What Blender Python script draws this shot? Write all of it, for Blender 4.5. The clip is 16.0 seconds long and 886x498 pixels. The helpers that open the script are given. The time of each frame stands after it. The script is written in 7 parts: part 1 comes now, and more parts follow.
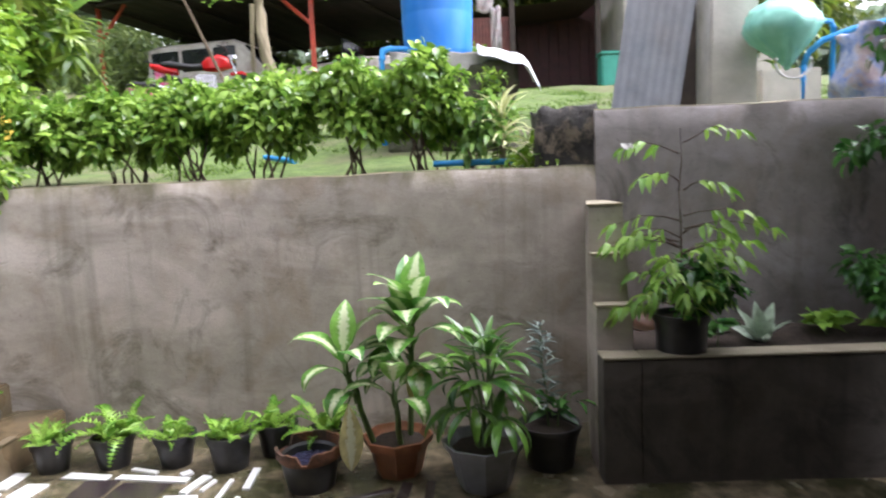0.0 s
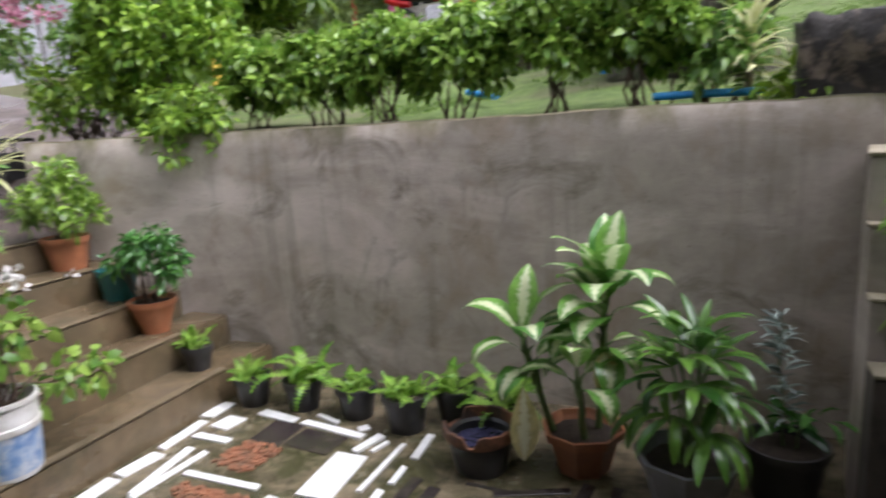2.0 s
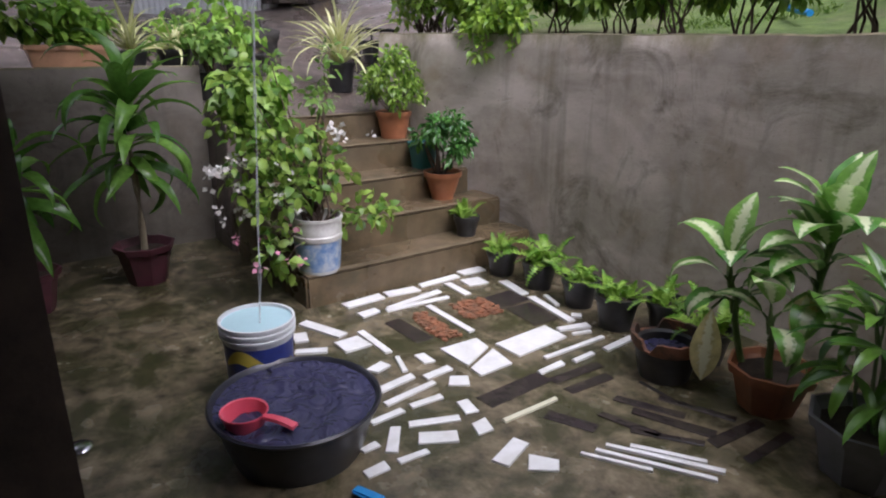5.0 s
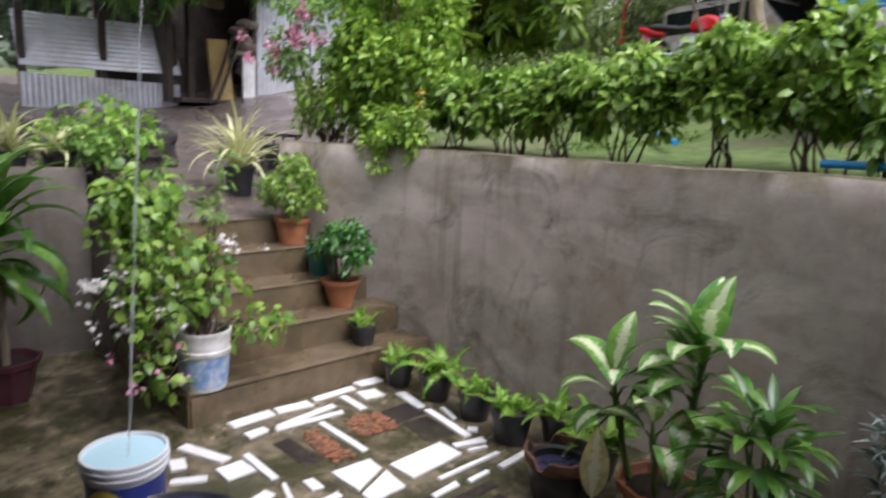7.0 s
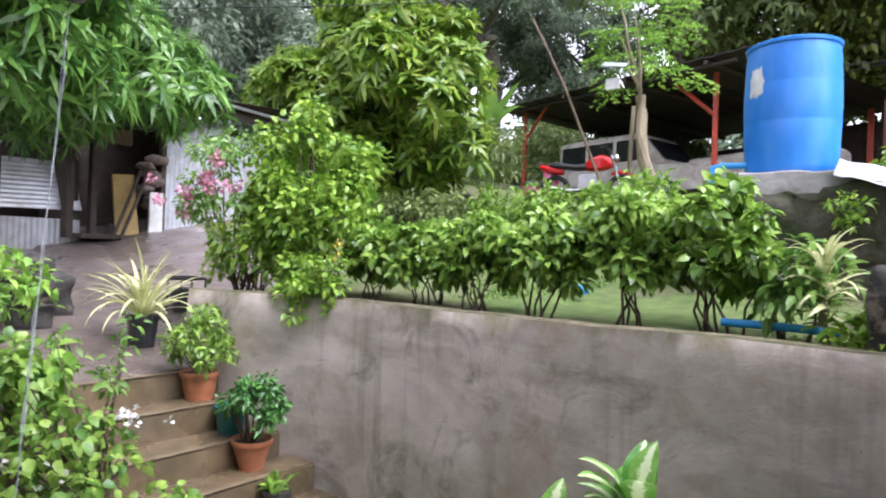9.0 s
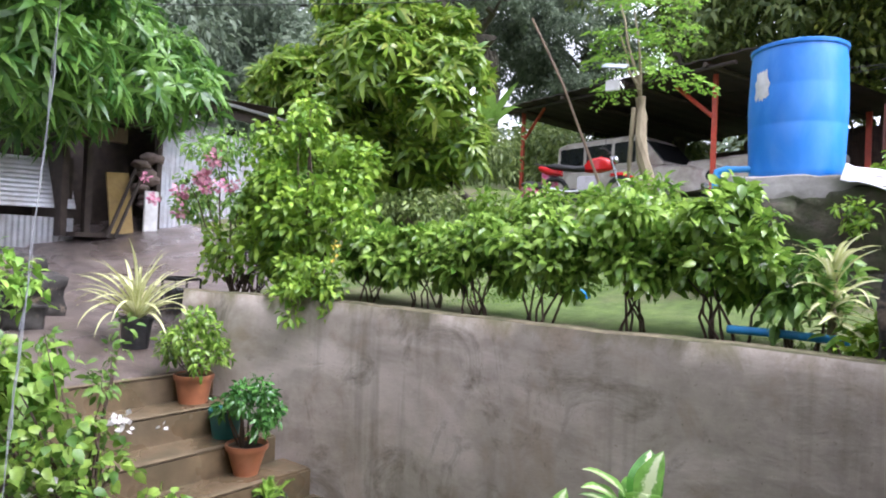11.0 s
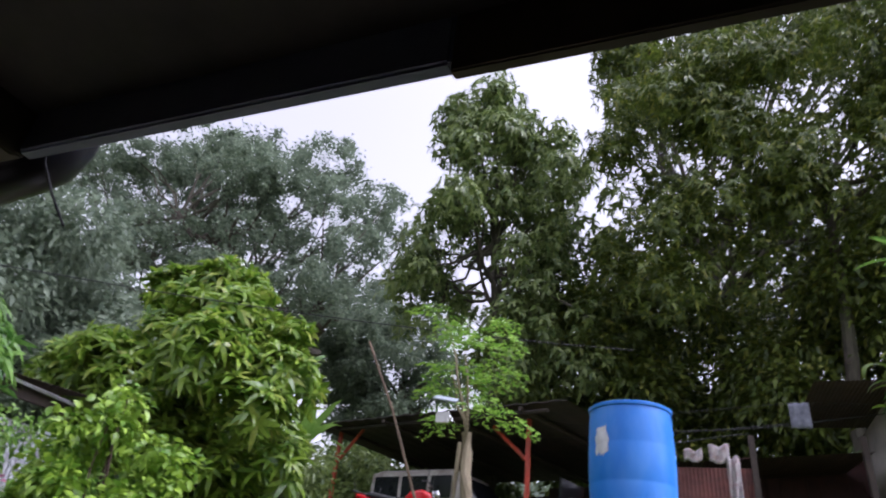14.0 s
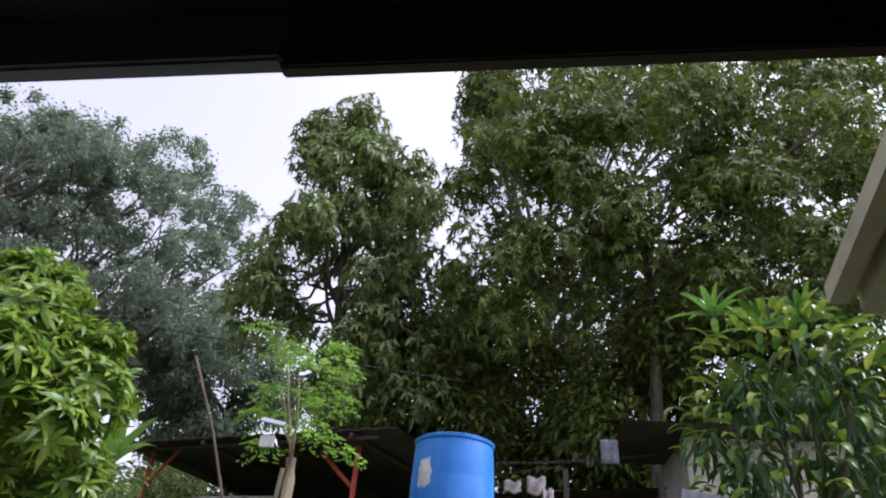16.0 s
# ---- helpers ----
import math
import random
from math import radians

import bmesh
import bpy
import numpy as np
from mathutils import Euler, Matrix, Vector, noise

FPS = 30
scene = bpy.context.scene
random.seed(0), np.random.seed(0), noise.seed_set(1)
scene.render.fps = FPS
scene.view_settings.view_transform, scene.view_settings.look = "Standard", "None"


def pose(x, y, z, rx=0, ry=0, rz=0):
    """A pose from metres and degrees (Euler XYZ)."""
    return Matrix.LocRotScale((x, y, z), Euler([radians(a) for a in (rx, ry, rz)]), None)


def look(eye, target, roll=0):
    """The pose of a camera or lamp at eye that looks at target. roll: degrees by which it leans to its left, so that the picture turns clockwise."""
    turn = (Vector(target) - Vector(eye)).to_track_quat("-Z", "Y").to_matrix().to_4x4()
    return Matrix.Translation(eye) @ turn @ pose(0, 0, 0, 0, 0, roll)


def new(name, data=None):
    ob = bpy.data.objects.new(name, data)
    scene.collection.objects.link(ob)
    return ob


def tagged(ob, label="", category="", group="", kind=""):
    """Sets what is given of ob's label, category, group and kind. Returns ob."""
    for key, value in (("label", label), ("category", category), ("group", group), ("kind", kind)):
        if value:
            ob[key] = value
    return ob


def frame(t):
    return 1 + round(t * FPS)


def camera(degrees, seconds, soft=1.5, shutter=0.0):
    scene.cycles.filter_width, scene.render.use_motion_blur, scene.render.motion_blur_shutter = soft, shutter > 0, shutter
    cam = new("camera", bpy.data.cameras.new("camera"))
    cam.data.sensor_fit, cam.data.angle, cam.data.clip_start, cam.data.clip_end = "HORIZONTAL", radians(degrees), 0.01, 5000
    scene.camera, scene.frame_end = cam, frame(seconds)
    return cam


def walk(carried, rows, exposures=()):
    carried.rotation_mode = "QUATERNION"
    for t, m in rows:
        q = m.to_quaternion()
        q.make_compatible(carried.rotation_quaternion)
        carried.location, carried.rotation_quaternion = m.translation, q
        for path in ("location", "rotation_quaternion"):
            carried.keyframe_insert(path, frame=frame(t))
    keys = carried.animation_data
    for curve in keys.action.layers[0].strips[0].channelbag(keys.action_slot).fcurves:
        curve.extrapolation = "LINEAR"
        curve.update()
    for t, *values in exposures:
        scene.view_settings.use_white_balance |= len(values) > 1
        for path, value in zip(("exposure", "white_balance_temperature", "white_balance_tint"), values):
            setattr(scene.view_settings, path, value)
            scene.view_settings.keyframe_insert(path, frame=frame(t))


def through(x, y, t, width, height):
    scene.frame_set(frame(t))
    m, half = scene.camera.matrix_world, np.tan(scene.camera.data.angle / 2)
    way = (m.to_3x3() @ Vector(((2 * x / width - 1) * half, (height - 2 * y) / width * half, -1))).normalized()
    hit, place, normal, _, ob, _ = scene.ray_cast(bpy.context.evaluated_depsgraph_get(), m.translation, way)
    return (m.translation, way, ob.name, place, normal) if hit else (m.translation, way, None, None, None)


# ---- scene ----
# The camera: hand-held at chest height in a small yard, turning and then lifted.
cam = camera(69.52, 16.0, soft=2.0, shutter=0.35)
PATH = [
    (0, (-0.786, -0.518, 1.470), (-0.849, 1.469, 1.250), -2.3),
    (0.5, (-0.705, -0.344, 1.456), (-1.038, 1.621, 1.289), -0.7),
    (1, (-0.615, -0.209, 1.449), (-1.125, 1.713, 1.236), -1.6),
    (1.5, (-0.592, -0.025, 1.475), (-1.041, 1.896, 1.146), -0.4),
    (2, (-0.644, 0.046, 1.519), (-1.430, 1.841, 1.117), -3.4),
    (2.5, (-0.454, 0.110, 1.513), (-1.702, 1.618, 1.102), -3.6),
    (3, (-0.332, 0.011, 1.482), (-1.865, 1.209, 1.021), -6.4),
    (3.2, (-0.281, -0.011, 1.483), (-1.852, 1.096, 0.930), -6.0),
    (5.3, (-0.009, 0.086, 1.489), (-1.528, 1.218, 0.850), 1.5),
    (5.5, (-0.003, 0.098, 1.475), (-1.479, 1.292, 0.844), 0.9),
    (6, (0.009, 0.119, 1.499), (-1.446, 1.348, 0.889), 1.9),
    (6.5, (0.008, 0.126, 1.559), (-1.463, 1.389, 1.067), 2.4),
    (7, (-0.004, 0.141, 1.608), (-1.423, 1.506, 1.259), 2.6),
    (7.5, (-0.036, 0.170, 1.717), (-1.195, 1.792, 1.549), 1.7),
    (8, (-0.076, 0.120, 1.776), (-1.271, 1.722, 1.714), 2.8),
    (8.5, (-0.071, 0.126, 1.832), (-1.356, 1.658, 1.818), 1.5),
    (9, (-0.074, 0.130, 1.835), (-1.322, 1.692, 1.856), 2.0),
    (9.2, (-0.079, 0.129, 1.835), (-1.300, 1.713, 1.854), 2.2),
    (11.3, (-0.167, 0.191, 1.864), (-1.411, 1.757, 1.889), 2.3),
    (11.5, (-0.239, 0.225, 1.879), (-1.477, 1.788, 2.046), 2.1),
    (12, (-0.429, 0.319, 1.910), (-1.620, 1.859, 2.366), 1.7),
    (12.5, (-0.577, 0.387, 1.936), (-1.540, 2.037, 2.529), 1.8),
    (13, (-0.583, 0.275, 1.922), (-1.302, 2.007, 2.616), 2.9),
    (13.5, (-0.535, 0.243, 1.916), (-1.269, 1.853, 2.847), 3.6),
    (14, (-0.475, 0.194, 1.901), (-1.172, 1.784, 2.893), 6.6),
    (14.5, (-0.436, 0.250, 1.925), (-0.888, 1.890, 2.978), 8.2),
    (15, (-0.435, 0.267, 1.935), (-0.747, 1.919, 3.018), 6.0),
    (15.5, (-0.435, 0.279, 1.942), (-0.663, 1.936, 3.037), 5.4),
    (16, (-0.448, 0.281, 1.953), (-0.693, 1.938, 3.046), 4.5),
]
walk(cam, [(t, look(eye, target, roll)) for t, eye, target, roll in PATH],
     exposures=[(0, 0.05, 6000, 20), (1.5, -0.33, 6000, 20), (2.5, -0.82, 6000, 20), (3.2, -0.95, 5980, 21), (5.5, -1.0, 5950, 24), (6.5, -0.83, 6000, 23), (7.0, -0.75, 5980, 22), (7.5, -0.32, 5900, 20), (9, -0.2, 5820, 22), (11.5, -0.22, 5780, 24), (12.0, -0.32, 5760, 26), (12.5, -0.82, 5650, 29), (13.2, -1.0, 5650, 31), (14, -1.0, 5700, 29), (16, -1.02, 5750, 25)])

# ---- world and light: a wet, overcast day ----
world = bpy.data.worlds.new("overcast_sky")
scene.world = world
world.use_nodes = True
wn, wl = world.node_tree.nodes, world.node_tree.links
sky = wn.new("ShaderNodeTexSky")
sky.sky_type, sky.sun_disc = "NISHITA", False
sky.sun_elevation, sky.sun_rotation = radians(57), radians(84)
sky.air_density, sky.dust_density, sky.ozone_density = 1.0, 5.0, 1.0
desat = wn.new("ShaderNodeHueSaturation")
desat.inputs["Saturation"].default_value = 0.1
wl.new(sky.outputs["Color"], desat.inputs["Color"])
wl.new(desat.outputs["Color"], wn["Background"].inputs["Color"])
wn["Background"].inputs["Strength"].default_value = 0.72
sun = new("sun", bpy.data.lights.new("sun", "SUN"))
sun.data.energy, sun.data.angle, sun.data.color = 1.3, radians(38), (1.0, 0.98, 0.95)
sun.matrix_world = look((13, 3.5, 22), (-1, 2, 0))
scene.view_settings.exposure = 0.0


# ---- materials ----
def nodes_of(name):
    m = bpy.data.materials.new(name)
    m.use_nodes = True
    n, l = m.node_tree.nodes, m.node_tree.links
    return m, n, l, n["Principled BSDF"]


def ramp(n, stops):
    r = n.new("ShaderNodeValToRGB")
    e = r.color_ramp.elements
    while len(e) < len(stops):
        e.new(0.5)
    for k, (p, c) in zip(e, stops):
        k.position, k.color = p, (*c, 1)
    return r


def noise_node(n, l, co, scale, detail=6, rough=0.6, distort=0.0):
    t = n.new("ShaderNodeTexNoise")
    t.inputs["Scale"].default_value, t.inputs["Detail"].default_value = scale, detail
    t.inputs["Roughness"].default_value, t.inputs["Distortion"].default_value = rough, distort
    l.new(co, t.inputs["Vector"])
    return t


def mix(n, l, a, b, f, mode="MIX"):
    m = n.new("ShaderNodeMix")
    m.data_type, m.blend_type = "RGBA", mode
    for sock, v in ((m.inputs[0], f), (m.inputs[6], a), (m.inputs[7], b)):
        if hasattr(v, "links"):
            l.new(v, sock)
        else:
            sock.default_value = v if not isinstance(v, tuple) else (*v, 1)
    return m.outputs[2]


def surface(name, c1, c2, scale=9.0, rough=0.7, bump=0.15, metal=0.0, stain=None, stain_scale=1.3, stain_amount=0.6, stretch=(1, 1, 1), rough2=None, wet=None, spec=0.5, cut=(0.42, 0.68)):
    """Grain between two colours, a larger stain on top, fine relief, optional wet patches."""
    m, n, l, p = nodes_of(name)
    g = n.new("ShaderNodeNewGeometry")
    mp = n.new("ShaderNodeMapping")
    mp.inputs["Scale"].default_value = stretch
    l.new(g.outputs["Position"], mp.inputs["Vector"])
    co = mp.outputs["Vector"]
    fine = noise_node(n, l, co, scale)
    col = ramp(n, [(0.3, c1), (0.7, c2)])
    l.new(fine.outputs["Fac"], col.inputs["Fac"])
    out = col.outputs["Color"]
    if stain:
        big = noise_node(n, l, co, stain_scale, 8, 0.65, 0.4)
        f = ramp(n, [(cut[0], (0, 0, 0)), (cut[1], (stain_amount,) * 3)])
        l.new(big.outputs["Fac"], f.inputs["Fac"])
        out = mix(n, l, out, stain, f.outputs["Color"])
    l.new(out, p.inputs["Base Color"])
    p.inputs["Roughness"].default_value, p.inputs["Metallic"].default_value = rough, metal
    p.inputs["Specular IOR Level"].default_value = spec
    if wet:
        w = noise_node(n, l, co, wet, 4, 0.55)
        r = ramp(n, [(0.47, (rough2 or 0.1,) * 3), (0.64, (rough,) * 3)])
        l.new(w.outputs["Fac"], r.inputs["Fac"])
        l.new(r.outputs["Color"], p.inputs["Roughness"])
    if bump:
        b = n.new("ShaderNodeBump")
        b.inputs["Strength"].default_value, b.inputs["Distance"].default_value = bump, 0.02
        f2 = noise_node(n, l, co, scale * 4, 8, 0.7)
        l.new(f2.outputs["Fac"], b.inputs["Height"])
        l.new(b.outputs["Normal"], p.inputs["Normal"])
    return m


def foliage(name, dark, light, rough=0.38, through=0.3, tint=None, by_object=False, vein=None):
    """Leaf: colour varies from leaf to leaf, some light passes through. vein: colour along the middle."""
    m, n, l, p = nodes_of(name)
    if by_object:
        src = n.new("ShaderNodeObjectInfo").outputs["Random"]
    else:
        src = n.new("ShaderNodeNewGeometry").outputs["Random Per Island"]
    stops = [(0.0, dark), (0.85, light)] + ([(0.97, tint)] if tint else [])
    c = ramp(n, stops)
    l.new(src, c.inputs["Fac"])
    col = c.outputs["Color"]
    g = n.new("ShaderNodeNewGeometry")
    t = noise_node(n, l, g.outputs["Position"], 25, 4)
    v = ramp(n, [(0.3, (0.72, 0.72, 0.72)), (0.7, (1.2, 1.2, 1.2))])
    l.new(t.outputs["Fac"], v.inputs["Fac"])
    col = mix(n, l, col, v.outputs["Color"], 1.0, "MULTIPLY")
    if vein:
        a = n.new("ShaderNodeAttribute")
        a.attribute_name = "across"
        sp = noise_node(n, l, g.outputs["Position"], 60, 3)
        add = n.new("ShaderNodeMath")
        add.operation = "MULTIPLY_ADD"
        l.new(sp.outputs["Fac"], add.inputs[0])
        add.inputs[1].default_value = 1.1
        l.new(a.outputs["Fac"], add.inputs[2])
        f = ramp(n, [(0.8, (1, 1, 1)), (1.45, (0, 0, 0))])
        l.new(add.outputs[0], f.inputs["Fac"])
        col = mix(n, l, col, vein, f.outputs["Color"])
    l.new(col, p.inputs["Base Color"])
    p.inputs["Roughness"].default_value = rough
    tr = n.new("ShaderNodeBsdfTranslucent")
    l.new(col, tr.inputs["Color"])
    mx = n.new("ShaderNodeMixShader")
    mx.inputs[0].default_value = through
    l.new(p.outputs[0], mx.inputs[1])
    l.new(tr.outputs[0], mx.inputs[2])
    l.new(mx.outputs[0], n["Material Output"].inputs["Surface"])
    return m


def weathered(name, c1, c2, mould, moss=None):
    """Old wall render: trowel marks, long vertical run-off streaks from the top edge, blotches of mould."""
    m, n, l, p = nodes_of(name)
    g = n.new("ShaderNodeNewGeometry")
    pos = g.outputs["Position"]

    def scaled(v):
        k = n.new("ShaderNodeMapping")
        k.inputs["Scale"].default_value = v
        l.new(pos, k.inputs["Vector"])
        return k.outputs["Vector"]
    fine = noise_node(n, l, pos, 7, 8, 0.65, 0.3)
    col = ramp(n, [(0.28, c1), (0.72, c2)])
    l.new(fine.outputs["Fac"], col.inputs["Fac"])
    out = col.outputs["Color"]
    pale = noise_node(n, l, scaled((0.8, 0.8, 1.6)), 1.5, 5, 0.6, 0.5)
    pf = ramp(n, [(0.48, (0, 0, 0)), (0.68, (0.75, 0.75, 0.75))])
    l.new(pale.outputs["Fac"], pf.inputs["Fac"])
    warm = noise_node(n, l, scaled((1.2, 1.2, 0.8)), 2.6, 6, 0.65, 0.6)
    wf = ramp(n, [(0.5, (0, 0, 0)), (0.66, (0.45, 0.45, 0.45))])
    l.new(warm.outputs["Fac"], wf.inputs["Fac"])
    out = mix(n, l, out, (c1[0] * 0.95, c1[1] * 0.8, c1[2] * 0.6), wf.outputs["Color"])
    out = mix(n, l, out, tuple(min(1, 1.35 * c) for c in (c2[0], c2[1], c2[2] * 1.06)), pf.outputs["Color"])
    streak = noise_node(n, l, scaled((5, 5, 0.35)), 1.2, 6, 0.6, 0.2)
    sf = ramp(n, [(0.54, (0, 0, 0)), (0.78, (0.6, 0.6, 0.6))])
    l.new(streak.outputs["Fac"], sf.inputs["Fac"])
    out = mix(n, l, out, mould, sf.outputs["Color"])
    blot = noise_node(n, l, pos, 2.1, 9, 0.72, 0.8)
    bf = ramp(n, [(0.54, (0, 0, 0)), (0.7, (0.8, 0.8, 0.8))])
    l.new(blot.outputs["Fac"], bf.inputs["Fac"])
    out = mix(n, l, out, tuple(0.8 * c for c in mould), bf.outputs["Color"])
    speck = noise_node(n, l, pos, 42, 3, 0.7)
    kf = ramp(n, [(0.64, (0, 0, 0)), (0.74, (0.55, 0.55, 0.55))])
    l.new(speck.outputs["Fac"], kf.inputs["Fac"])
    out = mix(n, l, out, mould, kf.outputs["Color"])
    if moss:
        # a ragged fringe of moss growing down from the top edge
        z = n.new("ShaderNodeSeparateXYZ")
        l.new(pos, z.inputs[0])
        band = n.new("ShaderNodeMapRange")
        band.inputs["From Min"].default_value, band.inputs["From Max"].default_value = moss - 0.32, moss
        l.new(z.outputs["Z"], band.inputs["Value"])
        rag = noise_node(n, l, scaled((1.6, 1.6, 0.9)), 2.4, 8, 0.7, 0.5)
        add = n.new("ShaderNodeMath")
        add.operation = "MULTIPLY"
        l.new(band.outputs["Result"], add.inputs[0])
        l.new(rag.outputs["Fac"], add.inputs[1])
        mf = ramp(n, [(0.36, (0, 0, 0)), (0.58, (0.75, 0.75, 0.75))])
        l.new(add.outputs[0], mf.inputs["Fac"])
        out = mix(n, l, out, (0.12, 0.115, 0.038), mf.outputs["Color"])
    l.new(out, p.inputs["Base Color"])
    p.inputs["Roughness"].default_value = 0.78
    b = n.new("ShaderNodeBump")
    b.inputs["Strength"].default_value, b.inputs["Distance"].default_value = 0.25, 0.02
    f2 = noise_node(n, l, scaled((1, 1, 1.6)), 16, 9, 0.75, 0.4)
    l.new(f2.outputs["Fac"], b.inputs["Height"])
    l.new(b.outputs["Normal"], p.inputs["Normal"])
    return m


CONCRETE = weathered("weathered_render", (0.29, 0.25, 0.203), (0.44, 0.385, 0.315), (0.1, 0.088, 0.046), 1.51)
# Near-black copy of the render; the planter face's shade is in the colour.
SHADE_DARK_RENDER = weathered("shade_darkened_render", (0.055, 0.047, 0.036), (0.1, 0.085, 0.066), (0.022, 0.02, 0.014))
# Greyer, darker copy of CONCRETE; part of the wing's shade is put in.
CONCRETE_GREY = weathered("grey_shaded_render", (0.19, 0.17, 0.158), (0.29, 0.262, 0.245), (0.07, 0.064, 0.048))
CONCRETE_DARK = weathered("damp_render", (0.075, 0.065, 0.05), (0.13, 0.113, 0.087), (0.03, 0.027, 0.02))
STEP = surface("step_concrete", (0.085, 0.06, 0.032), (0.18, 0.13, 0.072), 7, 0.6, 0.15, stain=(0.06, 0.052, 0.028), stain_scale=3.4, stain_amount=0.8, wet=2.0, rough2=0.25)
STEP_EDGE = surface("worn_step_edge", (0.1, 0.075, 0.042), (0.2, 0.15, 0.088), 12, 0.55, 0.15, stain=(0.09, 0.07, 0.036), stain_scale=6)
RIM = surface("worn_cement_rim", (0.26, 0.225, 0.155), (0.4, 0.345, 0.24), 12, 0.65, 0.15, stain=(0.2, 0.19, 0.12), stain_scale=4)
MOSS_EDGE = surface("mossy_wall_top", (0.1, 0.085, 0.05), (0.24, 0.2, 0.12), 14, 0.8, 0.3, stain=(0.06, 0.075, 0.02), stain_scale=4, stain_amount=0.9)
FLOOR = surface("wet_mossy_cement", (0.035, 0.03, 0.017), (0.26, 0.21, 0.13), 8, 0.32, 0.3, stain=(0.04, 0.042, 0.015), stain_scale=3.4, stain_amount=0.85, wet=4.0, rough2=0.05, cut=(0.44, 0.58))
ROUGH_STONE = surface("rough_stone", (0.02, 0.019, 0.017), (0.07, 0.063, 0.055), 6, 0.9, 0.9, stain=(0.24, 0.19, 0.135), stain_scale=5, stain_amount=0.8, cut=(0.52, 0.6))
# Paler than ZINC; the sky's reflection on wet metal is partly painted in.
ZINC_PALE = surface("sky_paled_zinc_sheet", (0.58, 0.6, 0.64), (0.74, 0.76, 0.8), 7, 0.34, 0.05, metal=0.3, stain=(0.4, 0.33, 0.27), stain_scale=2.2, stain_amount=0.5)
MOSSY = surface("mossy_rock", (0.03, 0.026, 0.018), (0.1, 0.085, 0.06), 9, 0.9, 1.0, stain=(0.045, 0.075, 0.018), stain_scale=3.5, stain_amount=0.8)
PLINTH = surface("mossy_cement", (0.3, 0.29, 0.27), (0.5, 0.48, 0.45), 6, 0.85, 0.5, stain=(0.08, 0.09, 0.04), stain_scale=2)
GRASS_GROUND = surface("grass_and_earth", (0.05, 0.085, 0.015), (0.13, 0.19, 0.04), 9, 0.9, 0.6, stain=(0.13, 0.105, 0.065), stain_scale=0.8, stain_amount=0.65, cut=(0.44, 0.58))
EARTH = surface("wet_earth_path", (0.07, 0.057, 0.05), (0.2, 0.16, 0.142), 6, 0.55, 0.4, stain=(0.09, 0.07, 0.05), stain_scale=1.5, wet=1.0, rough2=0.2)
SOIL = surface("potting_soil", (0.03, 0.022, 0.015), (0.07, 0.05, 0.035), 30, 0.95, 0.8)
WHITE_TILE = surface("white_glazed_tile", (0.74, 0.74, 0.72), (0.82, 0.82, 0.8), 14, 0.2, 0.02, stain=(0.5, 0.49, 0.43), stain_scale=8, stain_amount=0.5)
CREAM_TILE = surface("cream_tile", (0.6, 0.58, 0.42), (0.7, 0.68, 0.5), 14, 0.25, 0.02)
DARK_TILE = surface("dark_brown_tile", (0.02, 0.015, 0.015), (0.04, 0.03, 0.03), 14, 0.25, 0.03, stain=(0.07, 0.06, 0.04), stain_scale=5)
CHIPS = surface("red_brick_chips", (0.15, 0.05, 0.02), (0.42, 0.17, 0.08), 40, 0.7, 0.5, stain=(0.09, 0.065, 0.035), stain_scale=14, stain_amount=0.8)
BLACK_PLASTIC = surface("black_nursery_plastic", (0.012, 0.012, 0.014), (0.03, 0.03, 0.032), 20, 0.38, 0.05, stain=(0.06, 0.055, 0.045), stain_scale=6, stain_amount=0.5)
BASIN_PLASTIC = surface("dark_basin_plastic", (0.02, 0.021, 0.028), (0.035, 0.036, 0.046), 20, 0.3, 0.03)
TERRACOTTA = surface("terracotta_plastic", (0.27, 0.095, 0.04), (0.42, 0.16, 0.07), 9, 0.42, 0.06, stain=(0.16, 0.08, 0.04), stain_scale=6)
TERRA_PALE = surface("pale_terracotta", (0.5, 0.26, 0.14), (0.62, 0.34, 0.2), 9, 0.5, 0.06, stain=(0.3, 0.2, 0.12), stain_scale=5)
GREY_POT = surface("grey_plastic_pot", (0.13, 0.13, 0.14), (0.22, 0.22, 0.235), 9, 0.42, 0.05, stain=(0.16, 0.15, 0.13), stain_scale=6)
MAROON = surface("maroon_plastic_pot", (0.07, 0.02, 0.03), (0.12, 0.035, 0.045), 9, 0.4, 0.04, stain=(0.05, 0.03, 0.03), stain_scale=6)
WHITE_PLASTIC = surface("white_pail_plastic", (0.72, 0.74, 0.74), (0.8, 0.82, 0.82), 9, 0.35, 0.02, stain=(0.55, 0.55, 0.5), stain_scale=7, stain_amount=0.4)
AGED_WHITE = surface("scuffed_white_plastic", (0.5, 0.49, 0.45), (0.68, 0.67, 0.63), 12, 0.5, 0.05, stain=(0.3, 0.26, 0.2), stain_scale=9, stain_amount=0.7)
BLUE_PRINT = surface("blue_print", (0.06, 0.16, 0.36), (0.25, 0.36, 0.52), 22, 0.45, 0.0, stain=(0.6, 0.6, 0.55), stain_scale=16, stain_amount=0.8)
NAVY = surface("navy_print", (0.02, 0.03, 0.16), (0.04, 0.06, 0.25), 18, 0.4, 0.0)
YELLOW = surface("yellow_print", (0.65, 0.5, 0.05), (0.75, 0.6, 0.1), 18, 0.4, 0.0)
PINK = surface("pink_plastic", (0.75, 0.08, 0.13), (0.85, 0.13, 0.18), 9, 0.3, 0.0)
